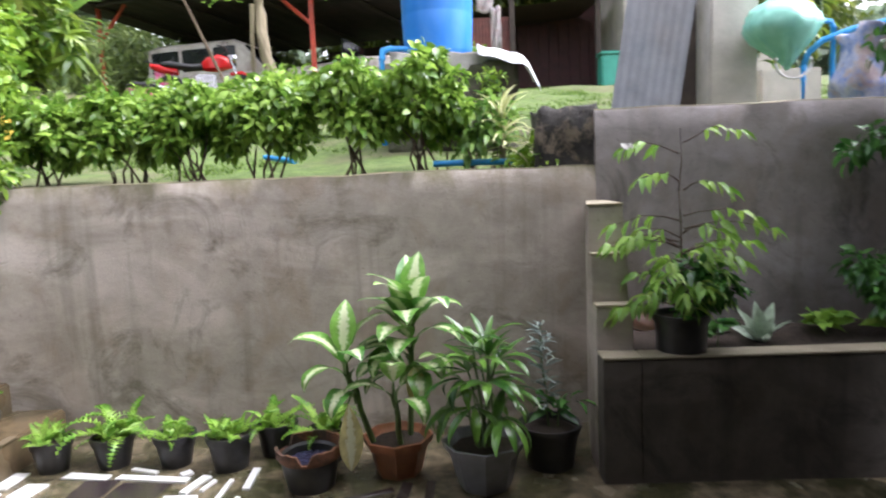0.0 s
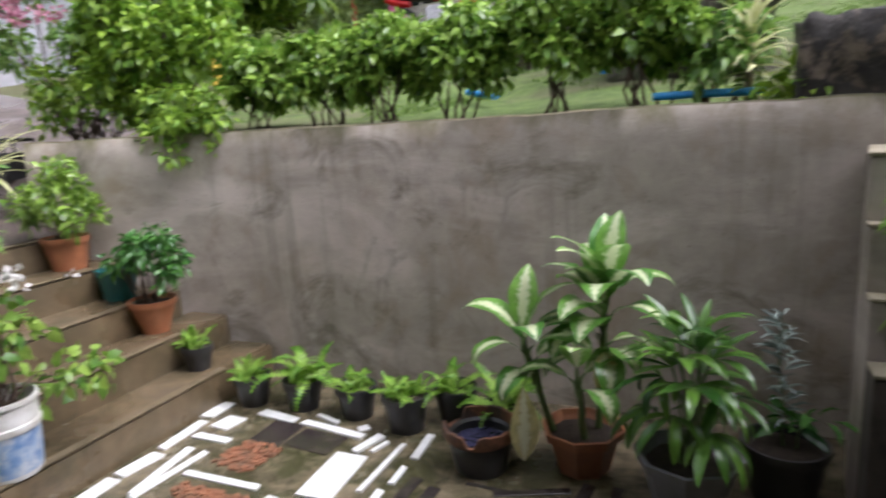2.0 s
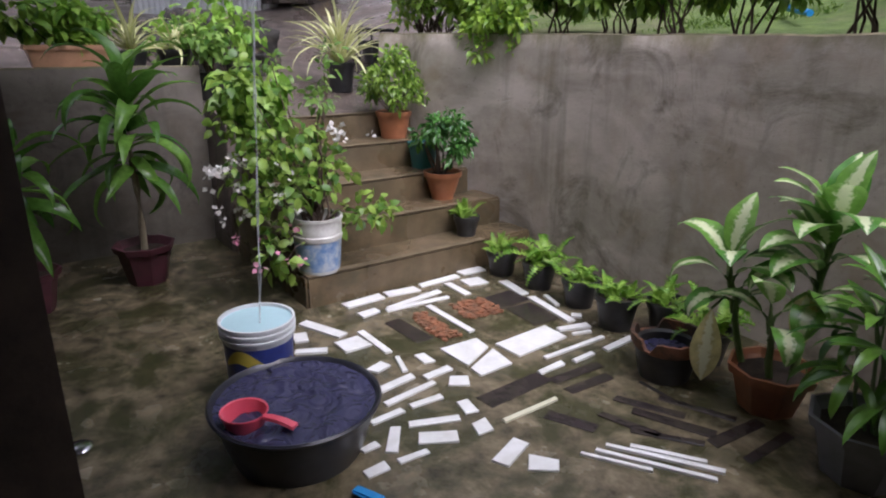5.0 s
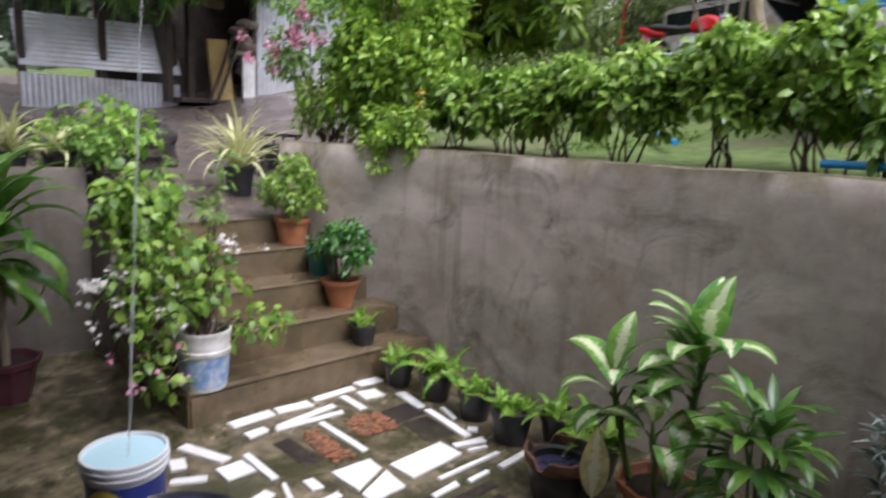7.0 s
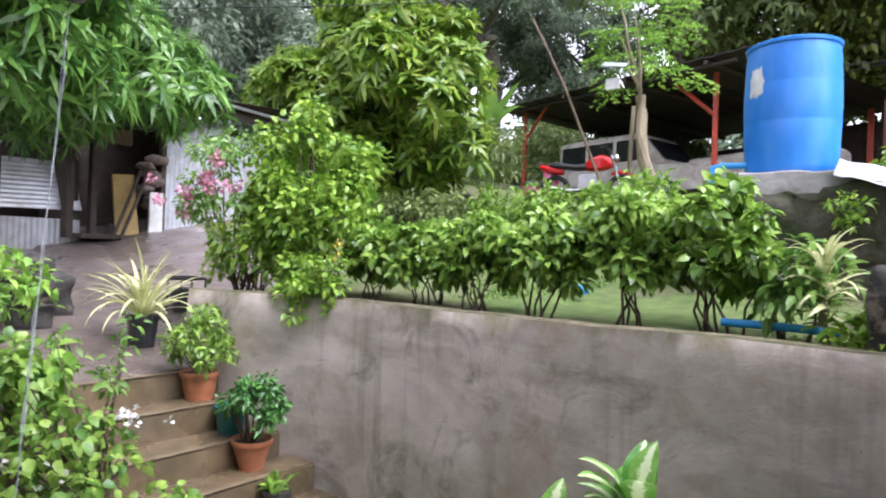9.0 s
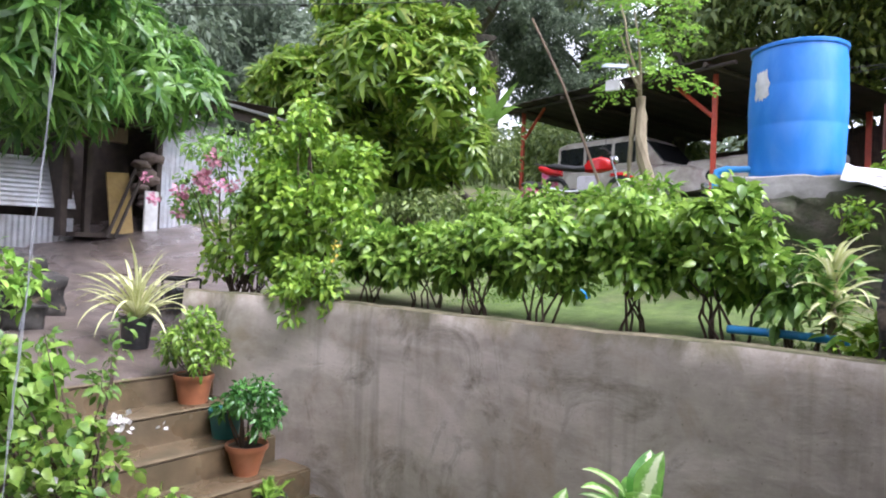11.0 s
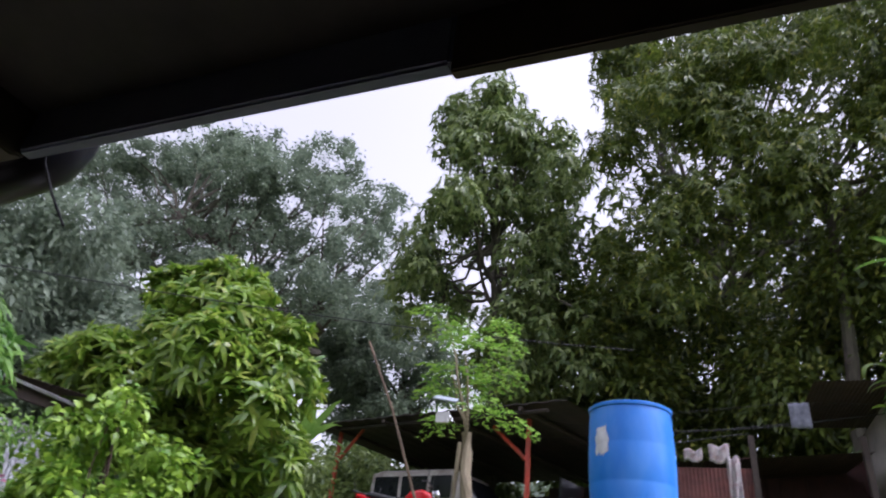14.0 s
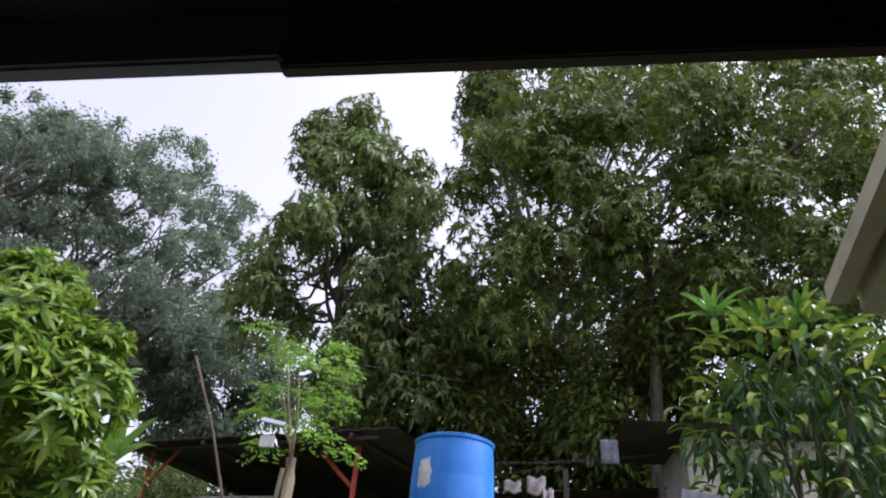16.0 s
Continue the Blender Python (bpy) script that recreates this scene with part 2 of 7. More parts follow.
DRUM_BLUE = surface("blue_drum_plastic", (0.008, 0.16, 0.58), (0.02, 0.23, 0.7), 3, 0.42, 0.05, stain=(0.14, 0.34, 0.72), stain_scale=6, stain_amount=0.35, stretch=(1, 1, 0.4))
PIPE_BLUE = surface("blue_pvc", (0.02, 0.25, 0.6), (0.04, 0.33, 0.7), 8, 0.35, 0.0)
PATCH_WHITE = surface("white_sealant", (0.55, 0.56, 0.55), (0.75, 0.76, 0.74), 20, 0.6, 0.5)
RED_STEEL = surface("red_oxide_steel", (0.42, 0.04, 0.02), (0.55, 0.08, 0.035), 10, 0.5, 0.1, stain=(0.2, 0.05, 0.025), stain_scale=4)
RUST_SHEET = surface("rusty_roof_sheet", (0.035, 0.022, 0.018), (0.09, 0.052, 0.038), 5, 0.65, 0.1, metal=0.2, stain=(0.03, 0.022, 0.02), stain_scale=2)
ZINC = surface("galvanised_sheet", (0.38, 0.4, 0.43), (0.55, 0.57, 0.6), 7, 0.42, 0.05, metal=0.5, stain=(0.28, 0.22, 0.19), stain_scale=2.2, stain_amount=0.6)
WOOD = surface("grey_wood", (0.09, 0.06, 0.04), (0.2, 0.14, 0.09), 10, 0.8, 0.3, stretch=(1, 1, 0.2))
DARK_WOOD = surface("dark_wood", (0.025, 0.018, 0.014), (0.06, 0.042, 0.03), 8, 0.75, 0.2)
OCHRE = surface("ochre_board", (0.3, 0.2, 0.06), (0.42, 0.29, 0.1), 6, 0.7, 0.1, stain=(0.15, 0.1, 0.05), stain_scale=3)
BARK = surface("bark", (0.035, 0.029, 0.022), (0.1, 0.082, 0.062), 12, 0.9, 0.8, stretch=(1, 1, 0.3), stain=(0.1, 0.11, 0.06), stain_scale=2)
PALE_BARK = surface("pale_bark", (0.2, 0.16, 0.1), (0.36, 0.3, 0.2), 12, 0.85, 0.5, stretch=(1, 1, 0.3))
STEM = surface("green_stem", (0.06, 0.11, 0.03), (0.13, 0.2, 0.06), 20, 0.5, 0.1)
TWIG = surface("brown_twig", (0.05, 0.03, 0.02), (0.11, 0.075, 0.05), 25, 0.8, 0.2)
CREAM_WALL = surface("cream_house_paint", (0.52, 0.475, 0.32), (0.64, 0.585, 0.41), 4, 0.7, 0.06, stain=(0.3, 0.27, 0.17), stain_scale=2)
EAVE = surface("dark_eave_board", (0.035, 0.03, 0.026), (0.07, 0.06, 0.05), 5, 0.7, 0.08)
GUTTER_BLUE = surface("painted_gutter", (0.2, 0.23, 0.32), (0.3, 0.33, 0.42), 6, 0.5, 0.05)
FASCIA = surface("brown_fascia_board", (0.08, 0.07, 0.045), (0.13, 0.11, 0.075), 6, 0.65, 0.08)
PIPE_DARK = surface("dark_downpipe", (0.02, 0.02, 0.024), (0.04, 0.04, 0.045), 8, 0.35, 0.03)
VAN_PAINT = surface("faded_van_paint", (0.5, 0.46, 0.42), (0.64, 0.6, 0.55), 3, 0.5, 0.05, stain=(0.2, 0.12, 0.09), stain_scale=2.5, stain_amount=0.7)
DARK_GLASS = surface("dark_window", (0.01, 0.012, 0.014), (0.02, 0.022, 0.025), 3, 0.12, 0.0)
RUBBER = surface("rubber", (0.012, 0.012, 0.012), (0.025, 0.025, 0.025), 20, 0.75, 0.1)
RED_PAINT = surface("red_motorcycle_paint", (0.5, 0.012, 0.015), (0.6, 0.02, 0.02), 6, 0.2, 0.0)
CHROME = surface("dull_chrome", (0.45, 0.45, 0.46), (0.6, 0.6, 0.61), 8, 0.25, 0.0, metal=1.0)
PALE_WALL = surface("hollow_block_wall", (0.42, 0.39, 0.34), (0.55, 0.51, 0.45), 5, 0.85, 0.2, stain=(0.25, 0.23, 0.19), stain_scale=1.5)
BLUE_DOOR = surface("pale_blue_door", (0.4, 0.48, 0.5), (0.52, 0.6, 0.62), 5, 0.6, 0.05, stain=(0.3, 0.33, 0.33), stain_scale=3)
RUST_RED = surface("red_rust_sheet", (0.09, 0.025, 0.02), (0.2, 0.065, 0.05), 5, 0.7, 0.1, stain=(0.05, 0.03, 0.026), stain_scale=3)
RED_DOOR = surface("dark_red_boards", (0.035, 0.012, 0.011), (0.075, 0.022, 0.02), 6, 0.7, 0.1)
GREEN_BAG = surface("green_plastic_bag", (0.2, 0.55, 0.42), (0.32, 0.68, 0.54), 9, 0.35, 0.1)
PRINTED_BAG = surface("printed_sack", (0.12, 0.2, 0.5), (0.6, 0.6, 0.66), 14, 0.5, 0.3, stain=(0.45, 0.28, 0.15), stain_scale=7, cut=(0.5, 0.6))
TARP = surface("pale_tarpaulin", (0.6, 0.62, 0.64), (0.75, 0.77, 0.78), 9, 0.5, 0.2)
GREEN_BIN = surface("green_bin_plastic", (0.02, 0.22, 0.16), (0.04, 0.3, 0.22), 6, 0.45, 0.0)
WHITE_PAINT = surface("white_painted_board", (0.62, 0.62, 0.6), (0.74, 0.74, 0.72), 9, 0.5, 0.05, stain=(0.4, 0.38, 0.34), stain_scale=4)
SOLAR = surface("solar_cell", (0.35, 0.4, 0.45), (0.5, 0.55, 0.6), 30, 0.15, 0.0)
GREY_BOX = surface("grey_plastic_planter", (0.3, 0.32, 0.33), (0.42, 0.44, 0.45), 9, 0.5, 0.05)

LEAF_HEDGE = foliage("hedge_leaf", (0.09, 0.2, 0.026), (0.32, 0.49, 0.08), 0.24, 0.38)
LEAF_BUSH = foliage("flower_bush_leaf", (0.09, 0.21, 0.018), (0.3, 0.46, 0.05), 0.4, 0.35)
LEAF_MANGO = foliage("mango_leaf", (0.07, 0.165, 0.013), (0.26, 0.39, 0.042), 0.32, 0.42, tint=(0.32, 0.38, 0.07))
LEAF_CLIMBER = foliage("bougainvillea_leaf", (0.06, 0.17, 0.02), (0.32, 0.48, 0.08), 0.4, 0.35)
LEAF_MANGO_DARK = foliage("old_mango_leaf", (0.04, 0.13, 0.022), (0.19, 0.36, 0.065), 0.3, 0.38)
# Distant foliage: the mist's haze is put into this paler base colour.
LEAF_FAR_HAZED = foliage("haze_paled_far_leaf", (0.12, 0.165, 0.11), (0.24, 0.3, 0.2), 0.6, 0.5)
LEAF_TALL = foliage("tall_tree_leaf", (0.08, 0.135, 0.035), (0.24, 0.31, 0.09), 0.42, 0.35)
LEAF_DEEP = foliage("deep_green_leaf", (0.045, 0.08, 0.012), (0.17, 0.225, 0.034), 0.42, 0.3, tint=(0.28, 0.3, 0.05))
LEAF_GRASS = foliage("grass_blade", (0.07, 0.15, 0.02), (0.21, 0.33, 0.06), 0.5, 0.3)
LEAF_POT = foliage("glossy_pot_leaf", (0.025, 0.1, 0.02), (0.1, 0.26, 0.05), 0.25, 0.25)
LEAF_FERN = foliage("fern_leaf", (0.14, 0.32, 0.035), (0.32, 0.52, 0.08), 0.45, 0.35)
LEAF_FINE = foliage("feathery_leaf", (0.08, 0.2, 0.03), (0.24, 0.4, 0.08), 0.45, 0.4)
LEAF_PALM = foliage("lady_palm_leaf", (0.028, 0.1, 0.014), (0.13, 0.27, 0.036), 0.28, 0.25, by_object=True)
LEAF_DRACAENA = foliage("dracaena_leaf", (0.045, 0.14, 0.02), (0.17, 0.34, 0.055), 0.24, 0.3, by_object=True)
LEAF_SPOTTED = foliage("yellow_green_bush_leaf", (0.05, 0.12, 0.014), (0.25, 0.35, 0.04), 0.36, 0.25, tint=(0.42, 0.46, 0.07), by_object=True)
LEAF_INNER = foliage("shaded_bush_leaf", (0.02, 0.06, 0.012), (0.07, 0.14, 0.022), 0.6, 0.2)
# Shade under the carport roof is put into this near-black sheet colour.
SHADE_DARK_SHEET = surface("shade_dark_roof_sheet", (0.012, 0.01, 0.009), (0.036, 0.026, 0.021), 5, 0.75, 0.1, stain=(0.06, 0.035, 0.026), stain_scale=2, stain_amount=0.5)
SHEET_DULL = surface("dull_roofing_sheet", (0.2, 0.215, 0.235), (0.29, 0.305, 0.325), 7, 0.5, 0.05, metal=0.2, stain=(0.2, 0.17, 0.15), stain_scale=2.2, stain_amount=0.5)
LEAF_CANE = foliage("dumb_cane_leaf", (0.08, 0.24, 0.035), (0.2, 0.4, 0.07), 0.28, 0.3, by_object=True, vein=(0.66, 0.72, 0.44))
LEAF_STRIPED = foliage("striped_spider_leaf", (0.4, 0.44, 0.12), (0.62, 0.64, 0.3), 0.4, 0.3, vein=(0.7, 0.7, 0.42))
LEAF_OLD = foliage("yellowing_leaf", (0.5, 0.42, 0.17), (0.62, 0.57, 0.27), 0.4, 0.35, vein=(0.74, 0.74, 0.52))
LEAF_SILVER = foliage("silver_leaf", (0.2, 0.26, 0.22), (0.4, 0.47, 0.42), 0.5, 0.2)
LEAF_GREYGREEN = foliage("pale_succulent_leaf", (0.3, 0.42, 0.3), (0.5, 0.6, 0.45), 0.45, 0.2)
PETAL_PINK = foliage("pink_petal", (0.6, 0.2, 0.32), (0.8, 0.42, 0.52), 0.6, 0.35)
PETAL_WHITE = foliage("white_petal", (0.7, 0.66, 0.62), (0.82, 0.8, 0.76), 0.6, 0.35)
PETAL_YELLOW = foliage("yellow_petal", (0.65, 0.45, 0.05), (0.75, 0.55, 0.08), 0.6, 0.3)


def clear(name, colour, rough, ripple=0.0, alpha=None):
    m, n, l, p = nodes_of(name)
    p.inputs["Base Color"].default_value = (*colour, 1)
    p.inputs["Roughness"].default_value = rough
    p.inputs["IOR"].default_value = 1.33
    if alpha is not None:
        p.inputs["Alpha"].default_value = alpha
    if ripple:
        g = n.new("ShaderNodeNewGeometry")
        t = noise_node(n, l, g.outputs["Position"], 11, 2, 0.5, 1.2)
        b = n.new("ShaderNodeBump")
        b.inputs["Strength"].default_value, b.inputs["Distance"].default_value = ripple, 0.05
        l.new(t.outputs["Fac"], b.inputs["Height"])
        l.new(b.outputs["Normal"], p.inputs["Normal"])
    return m


DARK_WATER = clear("dark_wash_water", (0.05, 0.05, 0.1), 0.04, 1.0)
PALE_WATER = clear("pale_water", (0.5, 0.72, 0.76), 0.08, 0.06)
STREAM_WATER = clear("falling_water", (0.85, 0.88, 0.9), 0.15, 0.0, 0.35)


# ---- building helpers ----
def mesh_from(name, verts, faces, material, smooth=False):
    me = bpy.data.meshes.new(name)
    me.from_pydata([tuple(v) for v in verts], [], faces)
    me.materials.append(material)
    if smooth:
        me.polygons.foreach_set("use_smooth", [True] * len(me.polygons))
        me.set_sharp_from_angle(angle=radians(42))
    me.update()
    return me


def put(name, me, parent=None, label="", at=None):
    ob = new(name, me)
    if parent is not None:
        ob.parent = parent
    if at is not None:
        ob.matrix_basis = at
    return tagged(ob, label) if label else ob


def thing(name, label, category, at=None, group="", kind=""):
    ob = new(name)
    ob.empty_display_size = 0.05
    if at is not None:
        ob.matrix_basis = at
    return tagged(ob, label, category, group, kind)


def from_bm(name, bm, material, smooth=False):
    me = bpy.data.meshes.new(name)
    bm.normal_update()
    bm.to_mesh(me)
    bm.free()
    me.materials.append(material)
    if smooth:
        me.polygons.foreach_set("use_smooth", [True] * len(me.polygons))
    return me


def box_bm(x0, x1, y0, y1, z0, z1, bevel=0.0):
    bm = bmesh.new()
    bmesh.ops.create_cube(bm, size=1.0, matrix=Matrix.LocRotScale(((x0 + x1) / 2, (y0 + y1) / 2, (z0 + z1) / 2), None, (x1 - x0, y1 - y0, z1 - z0)))
    if bevel:
        bmesh.ops.bevel(bm, geom=bm.edges[:], offset=bevel, segments=2, affect="EDGES")
    return bm


def box(name, x0, x1, y0, y1, z0, z1, material, parent=None, bevel=0.006, label="", at=None):
    return put(name, from_bm(name, box_bm(x0, x1, y0, y1, z0, z1, bevel), material), parent, label, at)


def prism(name, outline, z0, z1, material, parent=None, label="", bevel=0.006):
    """An upright prism over a plan outline (counter-clockwise)."""
    bm = bmesh.new()
    f = bm.faces.new([bm.verts.new((x, y, z0)) for x, y in outline])
    top = bmesh.ops.extrude_face_region(bm, geom=[f])
    bmesh.ops.translate(bm, vec=(0, 0, z1 - z0), verts=[v for v in top["geom"] if isinstance(v, bmesh.types.BMVert)])
    bmesh.ops.recalc_face_normals(bm, faces=bm.faces[:])
    if bevel:
        bmesh.ops.bevel(bm, geom=bm.edges[:], offset=bevel, segments=2, affect="EDGES")
    return put(name, from_bm(name, bm, material), parent, label)


def lathe_data(profile, sides=24, wobble=0.0, seed=0, close=False):
    rng = random.Random(seed)
    verts, faces = [], []
    for r, z in profile:
        for k in range(sides):
            a = 2 * math.pi * k / sides
            rr = r * (1 + wobble * rng.uniform(-1, 1))
            verts.append((rr * math.cos(a), rr * math.sin(a), z))
    for i in range(len(profile) - 1):
        for k in range(sides):
            k2 = (k + 1) % sides
            faces.append((i * sides + k, i * sides + k2, (i + 1) * sides + k2, (i + 1) * sides + k))
    if close:
        faces.append(tuple(range(sides))[::-1])
        faces.append(tuple((len(profile) - 1) * sides + k for k in range(sides)))
    return verts, faces


def lathe(name, profile, material, parent=None, sides=24, smooth=True, label="", at=None, wobble=0.0, close=False):
    v, f = lathe_data(profile, sides, wobble, 3, close)
    return put(name, mesh_from(name, v, f, material, smooth), parent, label, at)


def tube_data(points, radii, sides=7):
    pts = [Vector(p) for p in points]
    verts, faces = [], []
    for i, p in enumerate(pts):
        d = (pts[min(i + 1, len(pts) - 1)] - pts[max(i - 1, 0)]).normalized()
        q = d.to_track_quat("Z", "Y")
        r = radii[i] if hasattr(radii, "__len__") else radii
        for k in range(sides):
            a = 2 * math.pi * k / sides
            verts.append(p + q @ Vector((r * math.cos(a), r * math.sin(a), 0)))
    for i in range(len(pts) - 1):
        for k in range(sides):
            k2 = (k + 1) % sides
            faces.append((i * sides + k, i * sides + k2, (i + 1) * sides + k2, (i + 1) * sides + k))
    faces.append(tuple(range(sides))[::-1])
    faces.append(tuple((len(pts) - 1) * sides + k for k in range(sides)))
    return verts, faces


def tube(name, points, radii, material, parent=None, sides=8, label=""):
    v, f = tube_data(points, radii, sides)
    return put(name, mesh_from(name, v, f, material, True), parent, label)


def tubes(name, runs, material, parent=None, sides=6):
    """Several runs in one mesh: the limbs of one tree or the stems of one plant."""
    V, F = [], []
    for points, radii in runs:
        v, f = tube_data(points, radii, sides)
        F += [tuple(i + len(V) for i in q) for q in f]
        V += v
    return put(name, mesh_from(name, V, F, material, True), parent)


def bent(a, b, sag, rng, n=5, jitter=0.0):
    """A gently crooked run from a to b."""
    a, b = Vector(a), Vector(b)
    out = []
    for i in range(n):
        t = i / (n - 1)
        p = a.lerp(b, t) + Vector((0, 0, -sag * 4 * t * (1 - t)))
        if 0 < i < n - 1:
            p += Vector([rng.uniform(-jitter, jitter) for _ in range(3)])
        out.append(p)
    return out


# leaf outlines: along, across, lift
LEAF_LOW = (np.array([(0, 0, 0), (0.45, -0.5, 0.06), (0.45, 0.5, 0.06), (1, 0, -0.1)]), [(0, 1, 3), (0, 3, 2)])
LEAF_MID = (np.array([(0, 0, 0), (0.3, -0.42, 0.07), (0.3, 0, 0), (0.3, 0.42, 0.07), (0.68, -0.36, 0.0), (0.68, 0, -0.06), (0.68, 0.36, 0.0), (1, 0, -0.2)]),
            [(0, 1, 2), (0, 2, 3), (1, 4, 5, 2), (2, 5, 6, 3), (4, 7, 5), (5, 7, 6)])


LEAF_LONG = (np.array([(0, 0, 0), (0.3, -0.46, 0.05), (0.3, 0.46, 0.05), (0.68, -0.36, 0.0), (0.68, 0.36, 0.0), (1, 0, -0.14)]), [(0, 1, 2), (1, 3, 4, 2), (3, 5, 4)])


def leaf_cloud(name, pos, way, length, width, material, parent=None, shape=LEAF_LOW, seed=1, up=0.6, droop=0.0, kind="", face=None):
    """Many small leaves in one mesh, from arrays of places and directions."""
    rng = np.random.default_rng(seed)
    tpl, tf = shape
    n = len(pos)
    way = way / (np.linalg.norm(way, axis=1, keepdims=True) + 1e-9)
    nrm = rng.normal(size=(n, 3))
    nrm[:, 2] = np.abs(nrm[:, 2]) + up
    if face is not None:
        nrm = face + 0.25 * rng.normal(size=(n, 3))
    side = np.cross(nrm, way)
    side /= np.linalg.norm(side, axis=1, keepdims=True) + 1e-9
    nrm = np.cross(way, side)
    size = rng.uniform(0.7, 1.25, (n, 1, 1))
    v = pos[:, None] + size * (tpl[None, :, 0:1] * way[:, None] * length + tpl[None, :, 1:2] * side[:, None] * width + tpl[None, :, 2:3] * nrm[:, None] * length)
    v[:, :, 2] -= droop * length * tpl[None, :, 0] ** 2
    k = len(tpl)
    me = bpy.data.meshes.new(name)
    flat = [i for f in tf for i in f]
    loops = (np.arange(n)[:, None] * k + np.array(flat)[None]).ravel()
    sizes = np.tile([len(f) for f in tf], n)
    me.vertices.add(n * k)
    me.vertices.foreach_set("co", v.reshape(-1).astype(np.float32))
    me.loops.add(len(loops))
    me.loops.foreach_set("vertex_index", loops.astype(np.int32))
    me.polygons.add(len(sizes))
    me.polygons.foreach_set("loop_start", (np.cumsum(sizes) - sizes).astype(np.int32))
    me.polygons.foreach_set("loop_total", sizes.astype(np.int32))
    me.polygons.foreach_set("use_smooth", np.ones(len(sizes), bool))
    me.materials.append(material)
    me.update(calc_edges=True)
    ob = put(name, me, parent)
    return tagged(ob, kind=kind) if kind else ob


def clumps(centres, radii, count, seed=1, shell=0.55, flat=0.8, out=1.0, drop=0.15):
    """Leaf places and directions on uneven clumps."""
    rng = np.random.default_rng(seed)
    pick = rng.choice(len(centres), count, p=radii ** 2 / (radii ** 2).sum())
    d = rng.normal(size=(count, 3))
    d /= np.linalg.norm(d, axis=1, keepdims=True)
    r = radii[pick] * (shell + (1 - shell) * rng.random(count)) * rng.uniform(0.8, 1.15, count)
    off = d * r[:, None]
    off[:, 2] *= flat
    way = out * d + rng.normal(size=(count, 3)) * 0.6
    way[:, 2] -= drop
    return centres[pick] + off, way


def blob(n, centre, size, seed, hollow=0.4, low=-1.0):
    """Clump centres spread through an ellipsoid, most of them towards its skin."""
    rng = np.random.default_rng(seed)
    out = []
    while len(out) < n:
        d = rng.normal(size=3)
        d /= np.linalg.norm(d)
        if d[2] < low:
            continue
        out.append(np.array(centre) + d * np.array(size) * (hollow + (1 - hollow) * rng.random() ** 0.5))
    return np.array(out)


def rosettes(centres, per, spread, seed, tilt=0.3):
    """Loose whorls of leaves: places and directions."""
    rng = np.random.default_rng(seed)
    pos = np.repeat(centres, per, 0) + rng.normal(size=(len(centres) * per, 3)) * spread
    way = rng.normal(size=(len(centres) * per, 3))
    way[:, 2] = np.abs(way[:, 2]) * 0.5 - tilt
    return pos, way


def unit(a):
    return a / (np.linalg.norm(a, axis=1, keepdims=True) + 1e-9)


def whorls(centres, radii, tips, per, seed, flat=0.85, lift=0.5, open_=(45, 105), rise=0.3, core=0.15):
    """Whorls of leaves at the twig tips of leafy clumps: places, directions and facings."""
    rng = np.random.default_rng(seed)
    pick = rng.choice(len(centres), tips, p=radii ** 2 / (radii ** 2).sum())
    d = rng.normal(size=(tips, 3))
    d[:, 2] += rise
    d = unit(d)
    r = radii[pick] * np.where(rng.random(tips) < core, rng.uniform(0.2, 0.75, tips), rng.uniform(0.72, 1.12, tips))
    at = centres[pick] + d * r[:, None] * np.array((1, 1, flat))
    axis = unit(d + np.array((0, 0, lift)) + 0.3 * rng.normal(size=(tips, 3)))
    a1 = unit(np.cross(axis, rng.normal(size=(tips, 3))))
    a2 = np.cross(axis, a1)
    axis, a1, a2, at = (np.repeat(q, per, 0) for q in (axis, a1, a2, at))
    phi = np.tile(np.arange(per) * 2.399, tips) + rng.uniform(0, 0.5, tips * per)
    th = np.radians(rng.uniform(*open_, tips * per))
    out = np.cos(phi)[:, None] * a1 + np.sin(phi)[:, None] * a2
    return at, axis * np.cos(th)[:, None] + out * np.sin(th)[:, None], axis * np.sin(th)[:, None] - out * np.cos(th)[:, None]


